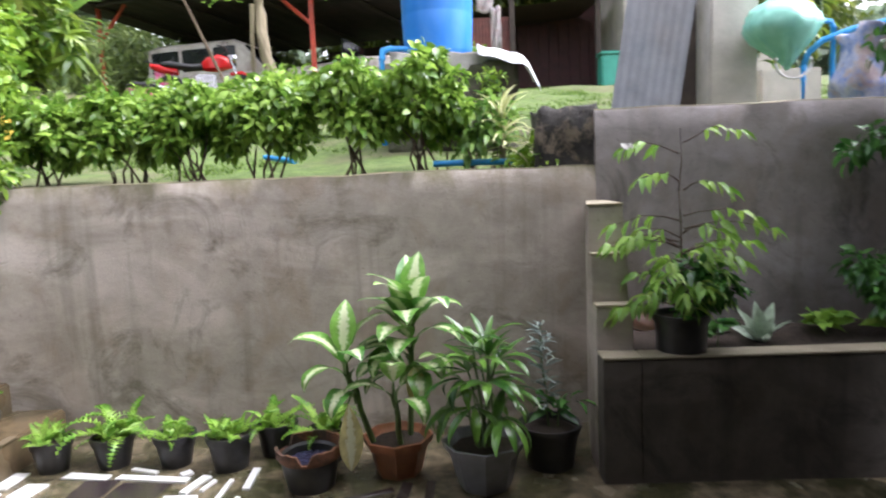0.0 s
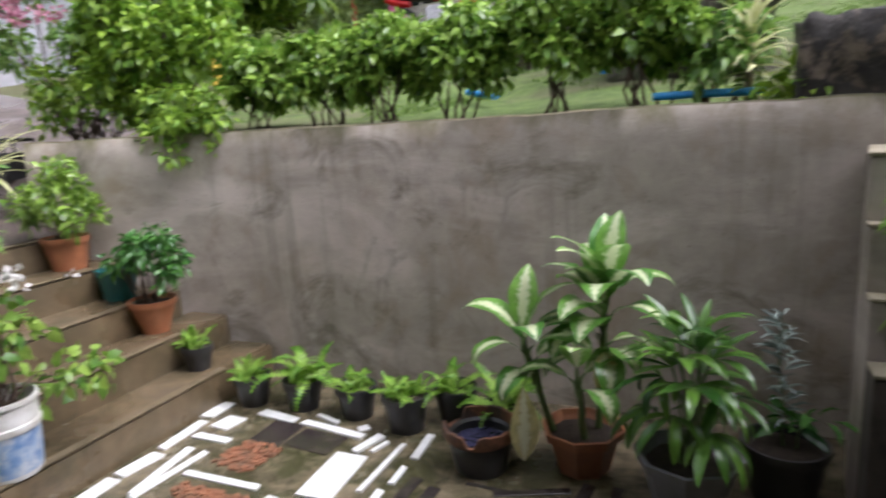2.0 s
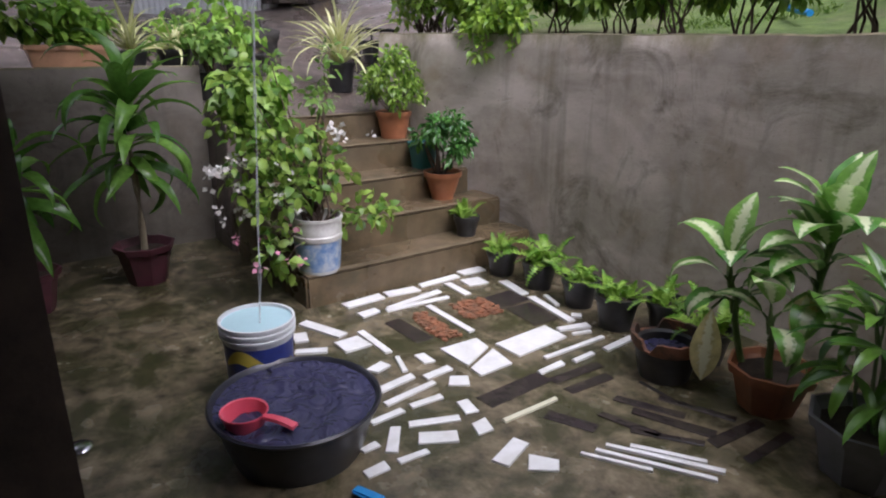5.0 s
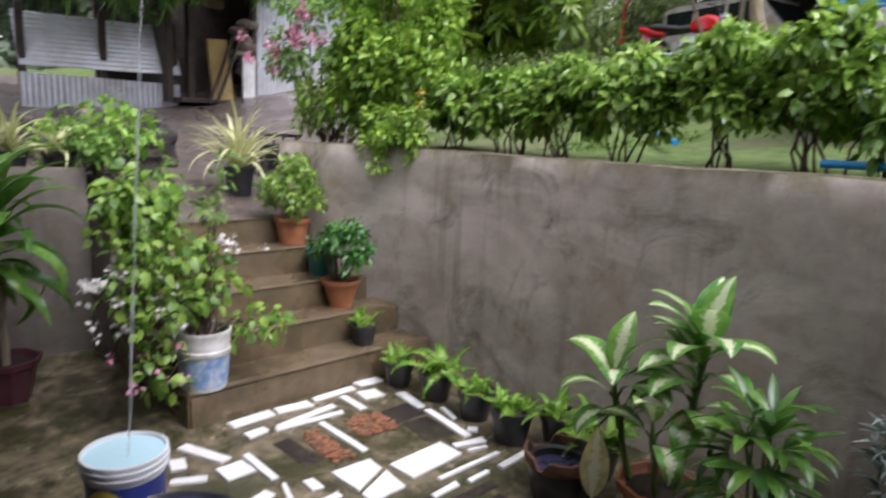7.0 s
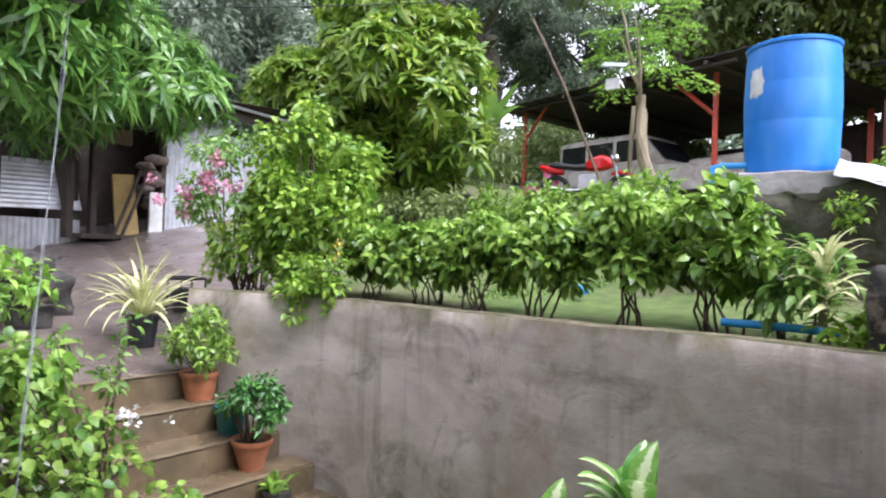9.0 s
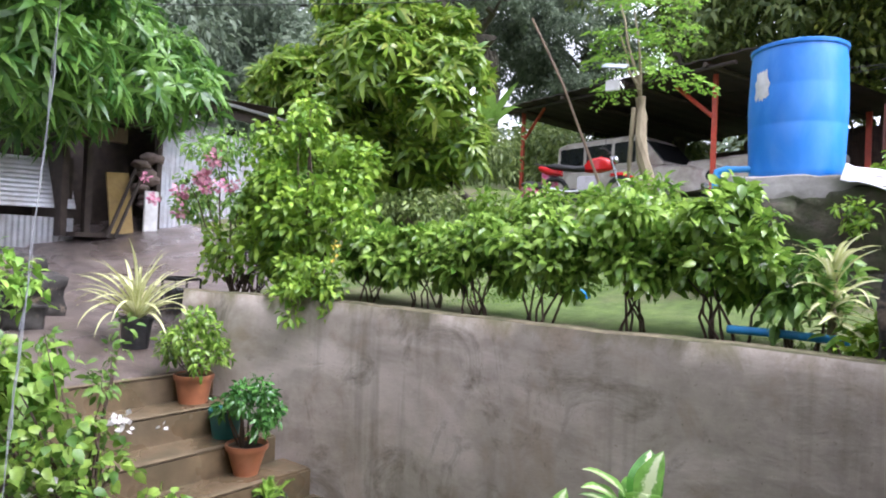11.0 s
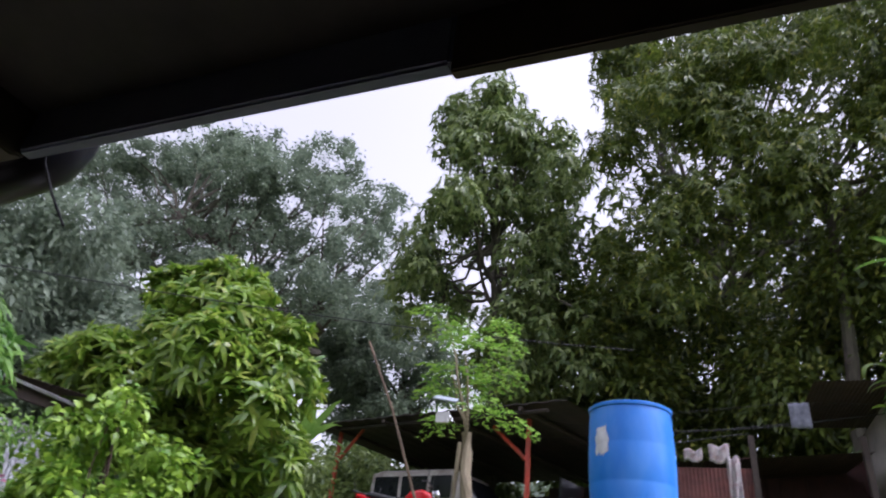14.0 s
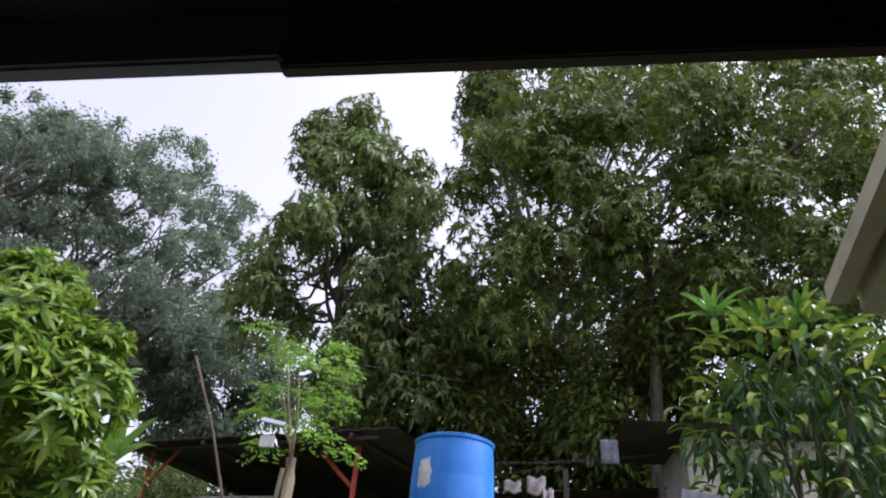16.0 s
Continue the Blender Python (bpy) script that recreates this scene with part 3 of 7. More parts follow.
def leafy_tree(name, label, base, fork, crowns, clump_r, tips, per, leaf, leaf_w, leaf_mat, trunk_r, seed, flat=0.85, lift=0.5, open_=(45, 105), droop=0.3, limbs=16, low=-0.8, hollow=0.45, rise=0.3, crook=0.5, category="tree"):
    """A tree whose crown is several lobes of leaf clumps, with limbs running into them."""
    rng = random.Random(seed)
    t = thing(name, label, category, pose(*base))
    cen = np.concatenate([blob(n, c, size, seed + k, hollow, low) for k, (c, size, n) in enumerate(crowns)]) - np.array(base)
    rad = np.random.default_rng(seed + 1).uniform(0.65, 1.35, len(cen)) * clump_r
    top = Vector(fork) - Vector(base)
    runs = [(bent((0, 0, -0.2), top, 0, rng, 8, crook * trunk_r), list(np.linspace(trunk_r, trunk_r * 0.6, 8)))]
    order = list(range(len(cen)))
    rng.shuffle(order)
    for i in order[:limbs]:
        a = top * rng.uniform(0.72, 1.0)
        run = bent(a, cen[i], -0.25 * clump_r, rng, 8, clump_r * 0.3)
        runs.append((run, list(np.linspace(trunk_r * 0.42, trunk_r * 0.07, 8))))
        for j in sorted(order, key=lambda q: np.linalg.norm(cen[q] - cen[i]))[1:3]:
            runs.append((bent(run[rng.randrange(3, 6)], cen[j], 0, rng, 5, clump_r * 0.16), list(np.linspace(trunk_r * 0.17, trunk_r * 0.04, 5))))
    tubes("trunk", runs, BARK, t, 7)
    pos, way, face = whorls(cen, rad, tips, per, seed + 2, flat, lift, open_, rise)
    leaf_cloud("crown", pos, way, leaf, leaf_w, leaf_mat, t, LEAF_LONG, seed + 4, 0, droop, "", face)
    return t


def umbrella_tree(name, label, base, fork, centre, size, pads, pad_r, leaves, leaf, leaf_w, leaf_mat, trunk_r, seed):
    """A wide dome of flat leafy pads carried by crooked spreading limbs, open underneath."""
    rng = random.Random(seed)
    g = np.random.default_rng(seed)
    t = thing(name, label, "tree", pose(*base))
    d = g.normal(size=(pads * 3, 3))
    d = unit(d)
    d = d[d[:, 2] > -0.3][:pads]
    depth = np.where(np.arange(len(d)) % 3 == 0, g.uniform(0.4, 0.75, len(d)), g.uniform(0.8, 1.0, len(d)))
    cen = np.array(centre) + d * np.array(size) * depth[:, None] - np.array(base)
    rad = g.uniform(0.6, 1.35, len(cen)) * pad_r
    top = Vector(fork) - Vector(base)
    runs = [(bent((0, 0, -0.2), top, 0, rng, 7, 0.2), list(np.linspace(trunk_r, trunk_r * 0.75, 7)))]
    mains = []
    for k in range(9):
        q = cen[rng.randrange(len(cen))]
        run = bent(top, Vector(np.array(top) * 0.3 + q * 0.7), -0.8, rng, 9, 0.45)
        runs.append((run, list(np.linspace(trunk_r * 0.6, trunk_r * 0.16, 9))))
        mains += run[3:]
    for q in cen:
        a = min(mains, key=lambda m: (m - Vector(q)).length + rng.uniform(0, 2))
        runs.append((bent(a, q, -0.2, rng, 6, 0.3), list(np.linspace(trunk_r * 0.15, trunk_r * 0.03, 6))))
    tubes("trunk", runs, BARK, t, 6)
    pick = g.choice(len(cen), leaves, p=rad ** 2 / (rad ** 2).sum())
    a, r = g.uniform(0, 2 * math.pi, leaves), np.sqrt(g.random(leaves)) * g.uniform(0.7, 1.15, leaves)
    z = g.uniform(-0.35, 1.0, leaves) * 0.42 * np.sqrt(np.clip(1.25 - r * r, 0.05, None))
    pos = cen[pick] + rad[pick][:, None] * np.stack([r * np.cos(a), r * np.sin(a), z], 1)
    knot = cen[pick] + rad[pick][:, None] * 0.8 * unit(g.normal(size=(pads * 9, 3)))[pick * 9 % (pads * 9 - 9) + g.integers(0, 9, leaves)] * np.array((1, 1, 0.5))
    pos = np.where((g.random(leaves) < 0.78)[:, None], knot + g.normal(size=(leaves, 3)) * 0.2, pos)
    leaf_cloud("crown", pos, g.normal(size=(leaves, 3)) * np.array((1, 1, 0.6)), leaf, leaf_w, leaf_mat, t, LEAF_LOW, seed + 4, 0.5, 0.1)
    return t


def tree(name, label, base, top, crown_c, crown_s, n_clumps, clump_r, n_leaves, leaf, leaf_w, leaf_mat, bark, trunk_r, seed, shape=LEAF_LOW, hollow=0.35, low=-0.7, flat=0.75, limbs=14, drop=0.3, whorl=0, category="tree", crook=0.25, up=0.6):
    rng = random.Random(seed)
    t = thing(name, label, category, pose(*base))
    b = Vector(base)
    cen = blob(n_clumps, crown_c, crown_s, seed, hollow, low) - np.array(base)
    rad = np.random.default_rng(seed + 1).uniform(0.65, 1.3, n_clumps) * clump_r
    fork = (Vector(top) - b)
    runs = [(bent((0, 0, -0.15), fork, 0, rng, 7, crook * trunk_r * 3), list(np.linspace(trunk_r, trunk_r * 0.55, 7)))]
    order = list(range(n_clumps))
    rng.shuffle(order)
    for i in order[:limbs]:
        s = rng.uniform(0.6, 1.0)
        runs.append((bent(fork * s, cen[i], -0.3 * clump_r, rng, 7, clump_r * 0.34), list(np.linspace(trunk_r * 0.42, trunk_r * 0.06, 7))))
        for j in rng.sample(order, min(2, n_clumps)):
            if np.linalg.norm(cen[i] - cen[j]) < 2.6 * clump_r:
                runs.append((bent(cen[i] * 0.7 + np.array(fork) * 0.3, cen[j], 0, rng, 4, clump_r * 0.12), list(np.linspace(trunk_r * 0.14, trunk_r * 0.04, 4))))
    tubes("trunk", runs, bark, t, 7)
    if whorl:
        tips, _ = clumps(cen, rad, n_leaves // whorl, seed + 2, 0.6, flat)
        pos, way = rosettes(tips, whorl, leaf * 0.12, seed + 3, drop)
    else:
        pos, way = clumps(cen, rad, n_leaves, seed + 2, 0.35, flat, 0.8, drop)
    leaf_cloud("crown", pos, way, leaf, leaf_w, leaf_mat, t, shape, seed + 4, up, 0.15)
    return t


# ---- ground: one sheet with the sunken yard let into the slope ----
def smooth(t):
    t = min(1.0, max(0.0, t))
    return t * t * (3 - 2 * t)


def path_height(x):
    return 0.93 + 0.17 * max(0.0, min(-4.4 - x, 9.0))


def land(x, y):
    up = 1.42 + 0.2 * (min(y, 11) - 3.2) + 0.07 * max(0, min(y, 22) - 11) + 0.03 * max(0, min(y, 60) - 22)
    left = path_height(x) + 0.2 * max(0.0, min(y, 12) - 3.0) + 0.05 * max(0.0, min(y, 18) - 12)
    if y > 3.23:
        k = smooth((-4.5 - x) / 1.6)
        return up * (1 - k) + left * k
    if x > -4.95 and y < 3.23:
        return -0.12 if (x > -4.45 or y < 1.4) else path_height(x) - 0.01
    if y > 1.36:
        return path_height(x)
    return max(1.2, path_height(x)) + 0.02


def ground_sheet():
    xs = sorted(set([-400, -200, -100, -60, -40, -30, -25, -20, -17, -14, -12, 400, 200, 100, 60, 40, 25, 15, 10, 7, -4.97, -4.93, -4.47, -4.43]) | set(np.round(np.arange(-11, 6.01, 0.25), 3)))
    ys = sorted(set([-400, -200, -100, -50, -25, -12, -6, -3, 400, 200, 100, 60, 40, 30, 25, 22, 3.2, 3.25, 1.34, 1.38, 1.42]) | set(np.round(np.arange(-2, 21.01, 0.25), 3)))
    v = []
    for y in ys:
        for x in xs:
            near = 1.0 if abs(x) < 15 and abs(y) < 25 else 0.0
            z = land(x, y)
            bumpy = 0.05 * noise.noise(Vector((x * 1.3, y * 1.3, 0))) * near if z > 0.5 else 0.0
            v.append((x, y, z + bumpy * (0.3 if y < 3.3 else 1.0)))
    w = len(xs)
    f = [(j * w + i, j * w + i + 1, (j + 1) * w + i + 1, (j + 1) * w + i) for j in range(len(ys) - 1) for i in range(w - 1)]
    me = mesh_from("ground", v, f, GRASS_GROUND, True)
    me.materials.append(EARTH)
    for p in me.polygons:
        c = p.center
        if c.x < -4.4 and c.y < (3.6 if c.x > -5.5 else 5.2) and c.x > -12:
            p.material_index = 1
    return tagged(put("ground", me), "sloping grassy ground with a wet earth path", "ground", kind="structure")


ground_sheet()


def floor_slab():
    """Yard floor, slightly uneven."""
    xs, ys = np.arange(-4.95, 2.51, 0.15), np.arange(-1.7, 3.31, 0.15)
    v = [(x, y, 0.006 * noise.noise(Vector((x * 0.9, y * 0.9, 3)))) for y in ys for x in xs]
    w = len(xs)
    f = [(j * w + i, j * w + i + 1, (j + 1) * w + i + 1, (j + 1) * w + i) for j in range(len(ys) - 1) for i in range(w - 1)]
    return tagged(put("floor", mesh_from("floor", v, f, FLOOR, True)), "wet mossy cement yard floor inlaid with tile pieces", "floor", kind="structure")


FLOOR_OB = floor_slab()

# ---- walls round the yard ----
WALL_Y, WALL_TOP = 3.146, 1.51


def uneven_wall(name, plan, z0, z1, thick, material, label, seed):
    """A rendered wall along a plan line, front face towards -y or +x, with an uneven top edge and slightly wavy face."""
    v, f = [], []
    pts = [Vector((*p, 0)) for p in plan]
    run = []
    for a, b in zip(pts, pts[1:]):
        n = max(2, int((b - a).length / 0.08))
        run += [a.lerp(b, k / n) for k in range(n)]
    run.append(pts[-1])
    rows = 14
    for i, p in enumerate(run):
        d = (run[min(i + 1, len(run) - 1)] - run[max(i - 1, 0)]).normalized()
        nrm = Vector((-d.y, d.x, 0))
        top = z1 + 0.008 * noise.noise(Vector((p.x * 4 + seed, p.y * 4, 0)))
        for k in range(rows):
            z = z0 + (top - z0) * k / (rows - 1)
            w = 0.007 * noise.noise(Vector((p.x * 1.6 + seed, z * 1.6, p.y * 1.6)))
            e = 0.012 if k == rows - 1 else 0.0
            v.append(p + nrm * (w + e) + Vector((0, 0, z - e * 0.3)))
        v.append(p + nrm * 0.02 + Vector((0, 0, top + 0.005)))
        v.append(p + nrm * (thick - 0.01) + Vector((0, 0, top + 0.004)))
        v.append(p + nrm * thick + Vector((0, 0, top - 0.008)))
        v.append(p + nrm * thick + Vector((0, 0, z0)))
    w = rows + 4
    for i in range(len(run) - 1):
        for k in range(w - 1):
            f.append((i * w + k, (i + 1) * w + k, (i + 1) * w + k + 1, i * w + k + 1))
    f.append(tuple(range(w)))
    f.append(tuple((len(run) - 1) * w + k for k in range(w))[::-1])
    me = mesh_from(name, v, f, material, True)
    me.materials.append(MOSS_EDGE)
    for i in range(len(run) - 1):
        for k in range(rows - 1, rows + 2):
            me.polygons[i * (w - 1) + k].material_index = 1
    return tagged(put(name, me), label, "wall", kind="structure")


uneven_wall("wall_north", [(-4.75, 2.8), (-4.3, 2.9), (-3.75, 3.07), (-3.3, WALL_Y), (-0.02, WALL_Y)], -0.1, WALL_TOP, 0.14, CONCRETE, "grey rendered retaining wall stained with damp and moss", 1)
uneven_wall("wall_north_high", [(-0.02, WALL_Y + 0.004), (2.5, WALL_Y + 0.004)], -0.1, 1.82, 0.14, CONCRETE_GREY, "taller dark grey rendered wall behind the planter", 5)
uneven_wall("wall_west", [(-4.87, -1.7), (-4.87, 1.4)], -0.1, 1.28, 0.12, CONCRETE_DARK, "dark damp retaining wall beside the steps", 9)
uneven_wall("wall_path_side", [(-4.86, 1.41), (-3.5, 1.405)], -0.1, 0.36, 0.1, STEP, "low cement side of the steps", 12)

# ---- steps up to the path ----
def stairs():
    t = thing("stairs", "worn brown cement steps, wet, rising beside the wall", "stairs", kind="structure")
    edges = [(-3.2, 0.19), (-3.49, 0.375), (-3.78, 0.555), (-4.09, 0.745), (-4.4, 0.93)]
    for i, (x, z) in enumerate(edges):
        y0 = 1.40 if i == 0 else 1.5
        back = edges[i + 1][0] - 0.02 if i < 4 else -4.75
        v0 = box_bm(back, x, y0, 3.12 if i == 0 else (3.08 if i == 1 else (3.0 if i == 2 else 2.92)), -0.05, z, 0.014)
        bmesh.ops.subdivide_edges(v0, edges=[e for e in v0.edges if e.calc_length() > 0.5], cuts=8, use_grid_fill=True)
        for q in v0.verts:
            q.co.x += 0.006 * noise.noise(q.co * 5)
            q.co.z += 0.004 * noise.noise(q.co * 4 + Vector((5, 0, 0)))
        put("step", from_bm("step", v0, STEP), t)
        nose = box_bm(x - 0.05, x + 0.004, y0 + 0.01, 2.7, z - 0.004, z + 0.004, 0.003)
        put("nosing", from_bm("nosing", nose, STEP_EDGE), t, "worn paler nosing")


stairs()

# ---- planter at the high wall ----
def planter():
    t = thing("planter", "raised cement planter with a stepped end wall", "planter", kind="structure")
    # Front and low end wall take the render with shade painted in.
    box("front_wall", 0.02, 2.5, 2.38, 2.5, -0.05, 0.6, SHADE_DARK_RENDER, t)
    box("end_wall", -0.155, 0.02, 2.38, 2.52, -0.05, 0.6, SHADE_DARK_RENDER, t)
    box("end_wall", -0.155, 0.02, 2.52, 2.62, -0.05, 0.82, CONCRETE, t)
    box("end_wall", -0.155, 0.02, 2.62, 2.7, -0.05, 1.06, CONCRETE, t)
    prism("end_wall", [(-0.156, 2.7), (0.02, 2.7), (0.02, 3.14), (-0.085, 3.14)], -0.05, 1.3, CONCRETE, t)
    for y0, y1, z in ((2.375, 2.517, 0.6), (2.517, 2.617, 0.82), (2.617, 2.697, 1.06)):
        box("coping", -0.158, 0.024, y0, y1, z + 0.001, z + 0.013, RIM, t, 0.004, "pale worn cement coping")
    prism("coping", [(-0.159, 2.697), (0.024, 2.697), (0.024, 3.13), (-0.088, 3.13)], 1.301, 1.313, RIM, t, "pale worn cement coping", 0.004)
    box("coping", 0.025, 2.5, 2.375, 2.503, 0.601, 0.613, RIM, t, 0.004, "pale worn cement coping")
    v, f = [], []
    xs, ys = np.arange(0.0, 2.51, 0.08), np.arange(2.48, 3.17, 0.07)
    for y in ys:
        for x in xs:
            v.append((x, y, 0.56 + 0.05 * noise.noise(Vector((x * 5, y * 5, 1))) + 0.04 * (y - 2.5)))
    w = len(xs)
    f = [(j * w + i, j * w + i + 1, (j + 1) * w + i + 1, (j + 1) * w + i) for j in range(len(ys) - 1) for i in range(w - 1)]
    put("soil", mesh_from("soil", v, f, SOIL, True), t, "dark damp soil")


planter()


def rough_block(name, label, x0, x1, y0, y1, z0, z1, material, amp, category, seed=0, cuts=7):
    bm = box_bm(x0, x1, y0, y1, z0, z1)
    bmesh.ops.subdivide_edges(bm, edges=bm.edges[:], cuts=cuts, use_grid_fill=True)
    for q in bm.verts:
        d = noise.noise_vector(q.co * 4 + Vector((seed, 0, 0))) * amp + noise.noise_vector(q.co * 11) * amp * 0.5
        q.co += d
    return tagged(put(name, from_bm(name, bm, material, True)), label, category)


rough_block("stone_block", "dark broken concrete block on the wall end", -0.33, 0.0, 3.2, 3.5, 1.4, 1.84, ROUGH_STONE, 0.05, "block", 2, 10)

# ---- the house whose porch shelters the camera ----
def house():
    t = thing("house", "low house with deep dark eaves over the yard", "house", kind="structure")
    # Unseen dark walls, added close in to cut sky light and bounce.
    box("wall", -4.8, 2.6, -1.2, -1.0, 0.0, 2.9, DARK_WOOD, t)
    box("wall", 1.12, 1.3, -1.0, 2.3, 0.0, 3.24, EAVE, t)
    box("wall", 1.72, 1.9, 2.3, 3.1, 0.0, 3.24, EAVE, t)
    box("eave", -1.86, 2.7, -1.9, 0.9, 2.82, 2.88, EAVE, t)
    box("eave", -4.8, -1.87, -1.9, 0.87, 2.823, 2.883, EAVE, t)
    box("fascia", -4.8, -1.861, 0.87, 0.92, 2.708, 2.97, FASCIA, t, 0.004, "brown fascia board")
    box("fascia", -0.81, 2.7, 0.9, 0.925, 2.69, 2.95, FASCIA, t, 0.004, "brown fascia board")
    box("gutter", -1.86, -0.812, 0.9, 0.935, 2.712, 2.95, GUTTER_BLUE, t, 0.006, "blue-grey metal gutter")
    box("fascia", -1.885, -1.86, -1.9, 0.9, 2.7, 2.95, FASCIA, t, 0.004, "brown fascia board")
    # Unseen pitched roofs, added to block the sky behind the eaves.
    for x0, x1, y1 in ((-1.98, 2.9, 1.0), (-5.2, -1.98, 0.99)):
        loft_pts = [[(x, y1, 2.955), (x, y1, 3.0), (x, -4.5, 5.6), (x, -4.5, 5.55)] for x in (x0, x1)]
        v = [p for r in loft_pts for p in r]
        put("roof", mesh_from("roof", v, [(0, 1, 5, 4), (1, 2, 6, 5), (2, 3, 7, 6), (3, 0, 4, 7), (3, 2, 1, 0), (4, 5, 6, 7)], RUST_SHEET), t, "unseen rusty sheet roof added to shade the yard")
    box("post", -2.12, -1.92, -0.12, 0.12, 0.0, 2.82, DARK_WOOD, t, 0.01, "dark square porch post")
    rng = random.Random(2)
    tube("downpipe", [(-1.83, 0.99, 3.02), (-1.83, 0.99, 2.87), (-1.835, 0.99, 2.8), (-1.865, 0.99, 2.75), (-1.93, 0.99, 2.73), (-2.12, 1.0, 2.72), (-2.42, 1.01, 2.7)], 0.055, PIPE_DARK, t, 14, "dark plastic downpipe elbow")
    tube("wire", [(-1.87, 0.95, 2.81), (-1.828, 0.95, 2.711), (-1.75, 0.95, 2.612), (-1.667, 0.95, 2.521)], 0.003, RUBBER, t, 5, "loose black wire end")
    return t


house()

# ---- tile pieces let into the floor ----


def floor_piece(name, x, y, l, w, angle, material, h=0.009, chip=0.12):
    rng = random.Random(int(x * 997 + y * 613))
    c = [(-l / 2, -w / 2), (l / 2, -w / 2), (l / 2, w / 2), (-l / 2, w / 2)]
    c = [(a + rng.uniform(-1, 1) * chip * min(w, 0.06), b + rng.uniform(-1, 1) * chip * w) for a, b in c]
    v = [(a, b, -0.004) for a, b in c] + [(a, b, h - 0.0015) for a, b in c] + [(a * (1 - 0.004 / l), b * (1 - 0.004 / w), h) for a, b in c]
    f = [(8, 9, 10, 11)] + [(i, (i + 1) % 4, 4 + (i + 1) % 4, 4 + i) for i in range(4)] + [(4 + i, 4 + (i + 1) % 4, 8 + (i + 1) % 4, 8 + i) for i in range(4)]
    return put(name, mesh_from(name, v, f, material), FLOOR_OB, at=pose(x, y, 0.002, 0, 0, angle))


def white_piece(x, y, l, w, angle):
    floor_piece("tile", x, y, l, w, angle, WHITE_TILE)


def cream_piece(x, y, l, w, angle):
    floor_piece("tile", x, y, l, w, angle, CREAM_TILE)


def dark_piece(x, y, l, w, angle):
    floor_piece("tile", x, y, l, w, angle, DARK_TILE, 0.0035)


def brick_bed(x, y, l, w, angle):
    """A patch of broken brick chips set in cement."""
    rng = random.Random(int(x * 100))
    V, F = [], []
    for _ in range(int(l * w * 4500)):
        cx, cy, r = rng.uniform(-l / 2, l / 2), rng.uniform(-w / 2, w / 2), rng.uniform(0.008, 0.02)
        a0 = rng.uniform(0, 6)
        ring = [(cx + r * math.cos(a0 + k * 1.256) * rng.uniform(0.7, 1.2), cy + r * math.sin(a0 + k * 1.256) * rng.uniform(0.7, 1.2)) for k in range(5)]
        h = rng.uniform(0.005, 0.014)
        s = len(V)
        V += [(a, b, 0) for a, b in ring] + [(a, b, h + rng.uniform(-0.003, 0.003)) for a, b in ring]
        F += [tuple(s + 5 + k for k in range(5))] + [(s + k, s + (k + 1) % 5, s + 5 + (k + 1) % 5, s + 5 + k) for k in range(5)]
    ob = put("brick_chips", mesh_from("brick_chips", V, F, CHIPS), FLOOR_OB, "patch of red brick chips", pose(x, y, 0, 0, 0, angle))
    tagged(ob, kind="stuff")


white_piece(-3.114, 1.713, 0.253, 0.076, -89)
white_piece(-3.117, 1.977, 0.217, 0.076, 83)
white_piece(-3.135, 2.272, 0.293, 0.056, -88)
white_piece(-3.160, 2.554, 0.177, 0.075, 88)
white_piece(-2.953, 1.660, 0.128, 0.061, -84)
white_piece(-2.966, 1.975, 0.404, 0.045, -83)
white_piece(-2.903, 1.960, 0.413, 0.036, 85)
white_piece(-2.956, 2.287, 0.222, 0.049, -3)
white_piece(-2.997, 2.447, 0.146, 0.117, 85)
white_piece(-2.635, 1.990, 0.408, 0.041, -0)
white_piece(-2.780, 2.590, 0.242, 0.055, -8)
white_piece(-2.410, 2.548, 0.391, 0.046, -8)
white_piece(-2.497, 2.644, 0.159, 0.030, -17)
white_piece(-2.257, 2.599, 0.061, 0.047, 47)
white_piece(-2.159, 2.475, 0.183, 0.046, 73)
white_piece(-2.091, 2.461, 0.113, 0.021, 75)
white_piece(-1.994, 2.309, 0.420, 0.025, 89)
white_piece(-1.893, 2.264, 0.143, 0.032, -88)
white_piece(-1.907, 2.057, 0.165, 0.036, -87)
white_piece(-1.895, 2.523, 0.226, 0.035, -86)
white_piece(-2.161, 2.181, 0.350, 0.167, -87)
white_piece(-2.908, 1.349, 0.285, 0.062, 23)
white_piece(-2.658, 1.399, 0.143, 0.118, 90)
white_piece(-2.624, 1.505, 0.292, 0.037, -0)
white_piece(-2.877, 1.208, 0.100, 0.076, -13)
white_piece(-2.710, 1.196, 0.160, 0.040, 62)
white_piece(-2.369, 1.388, 0.093, 0.063, -69)
white_piece(-2.341, 1.492, 0.152, 0.025, -16)
white_piece(-2.324, 1.613, 0.095, 0.055, -4)
white_piece(-2.205, 1.384, 0.191, 0.044, -82)
white_piece(-2.176, 1.589, 0.151, 0.039, -85)
white_piece(-2.058, 1.625, 0.090, 0.073, 57)
white_piece(-2.095, 1.386, 0.280, 0.032, -83)
white_piece(-2.002, 1.408, 0.157, 0.033, 89)
white_piece(-2.000, 1.208, 0.162, 0.033, -87)
white_piece(-1.865, 1.525, 0.099, 0.056, -13)
white_piece(-1.856, 1.350, 0.212, 0.039, 69)
white_piece(-1.716, 1.486, 0.082, 0.072, -6)
white_piece(-1.761, 1.297, 0.150, 0.063, 60)
white_piece(-1.846, 1.150, 0.162, 0.041, -38)
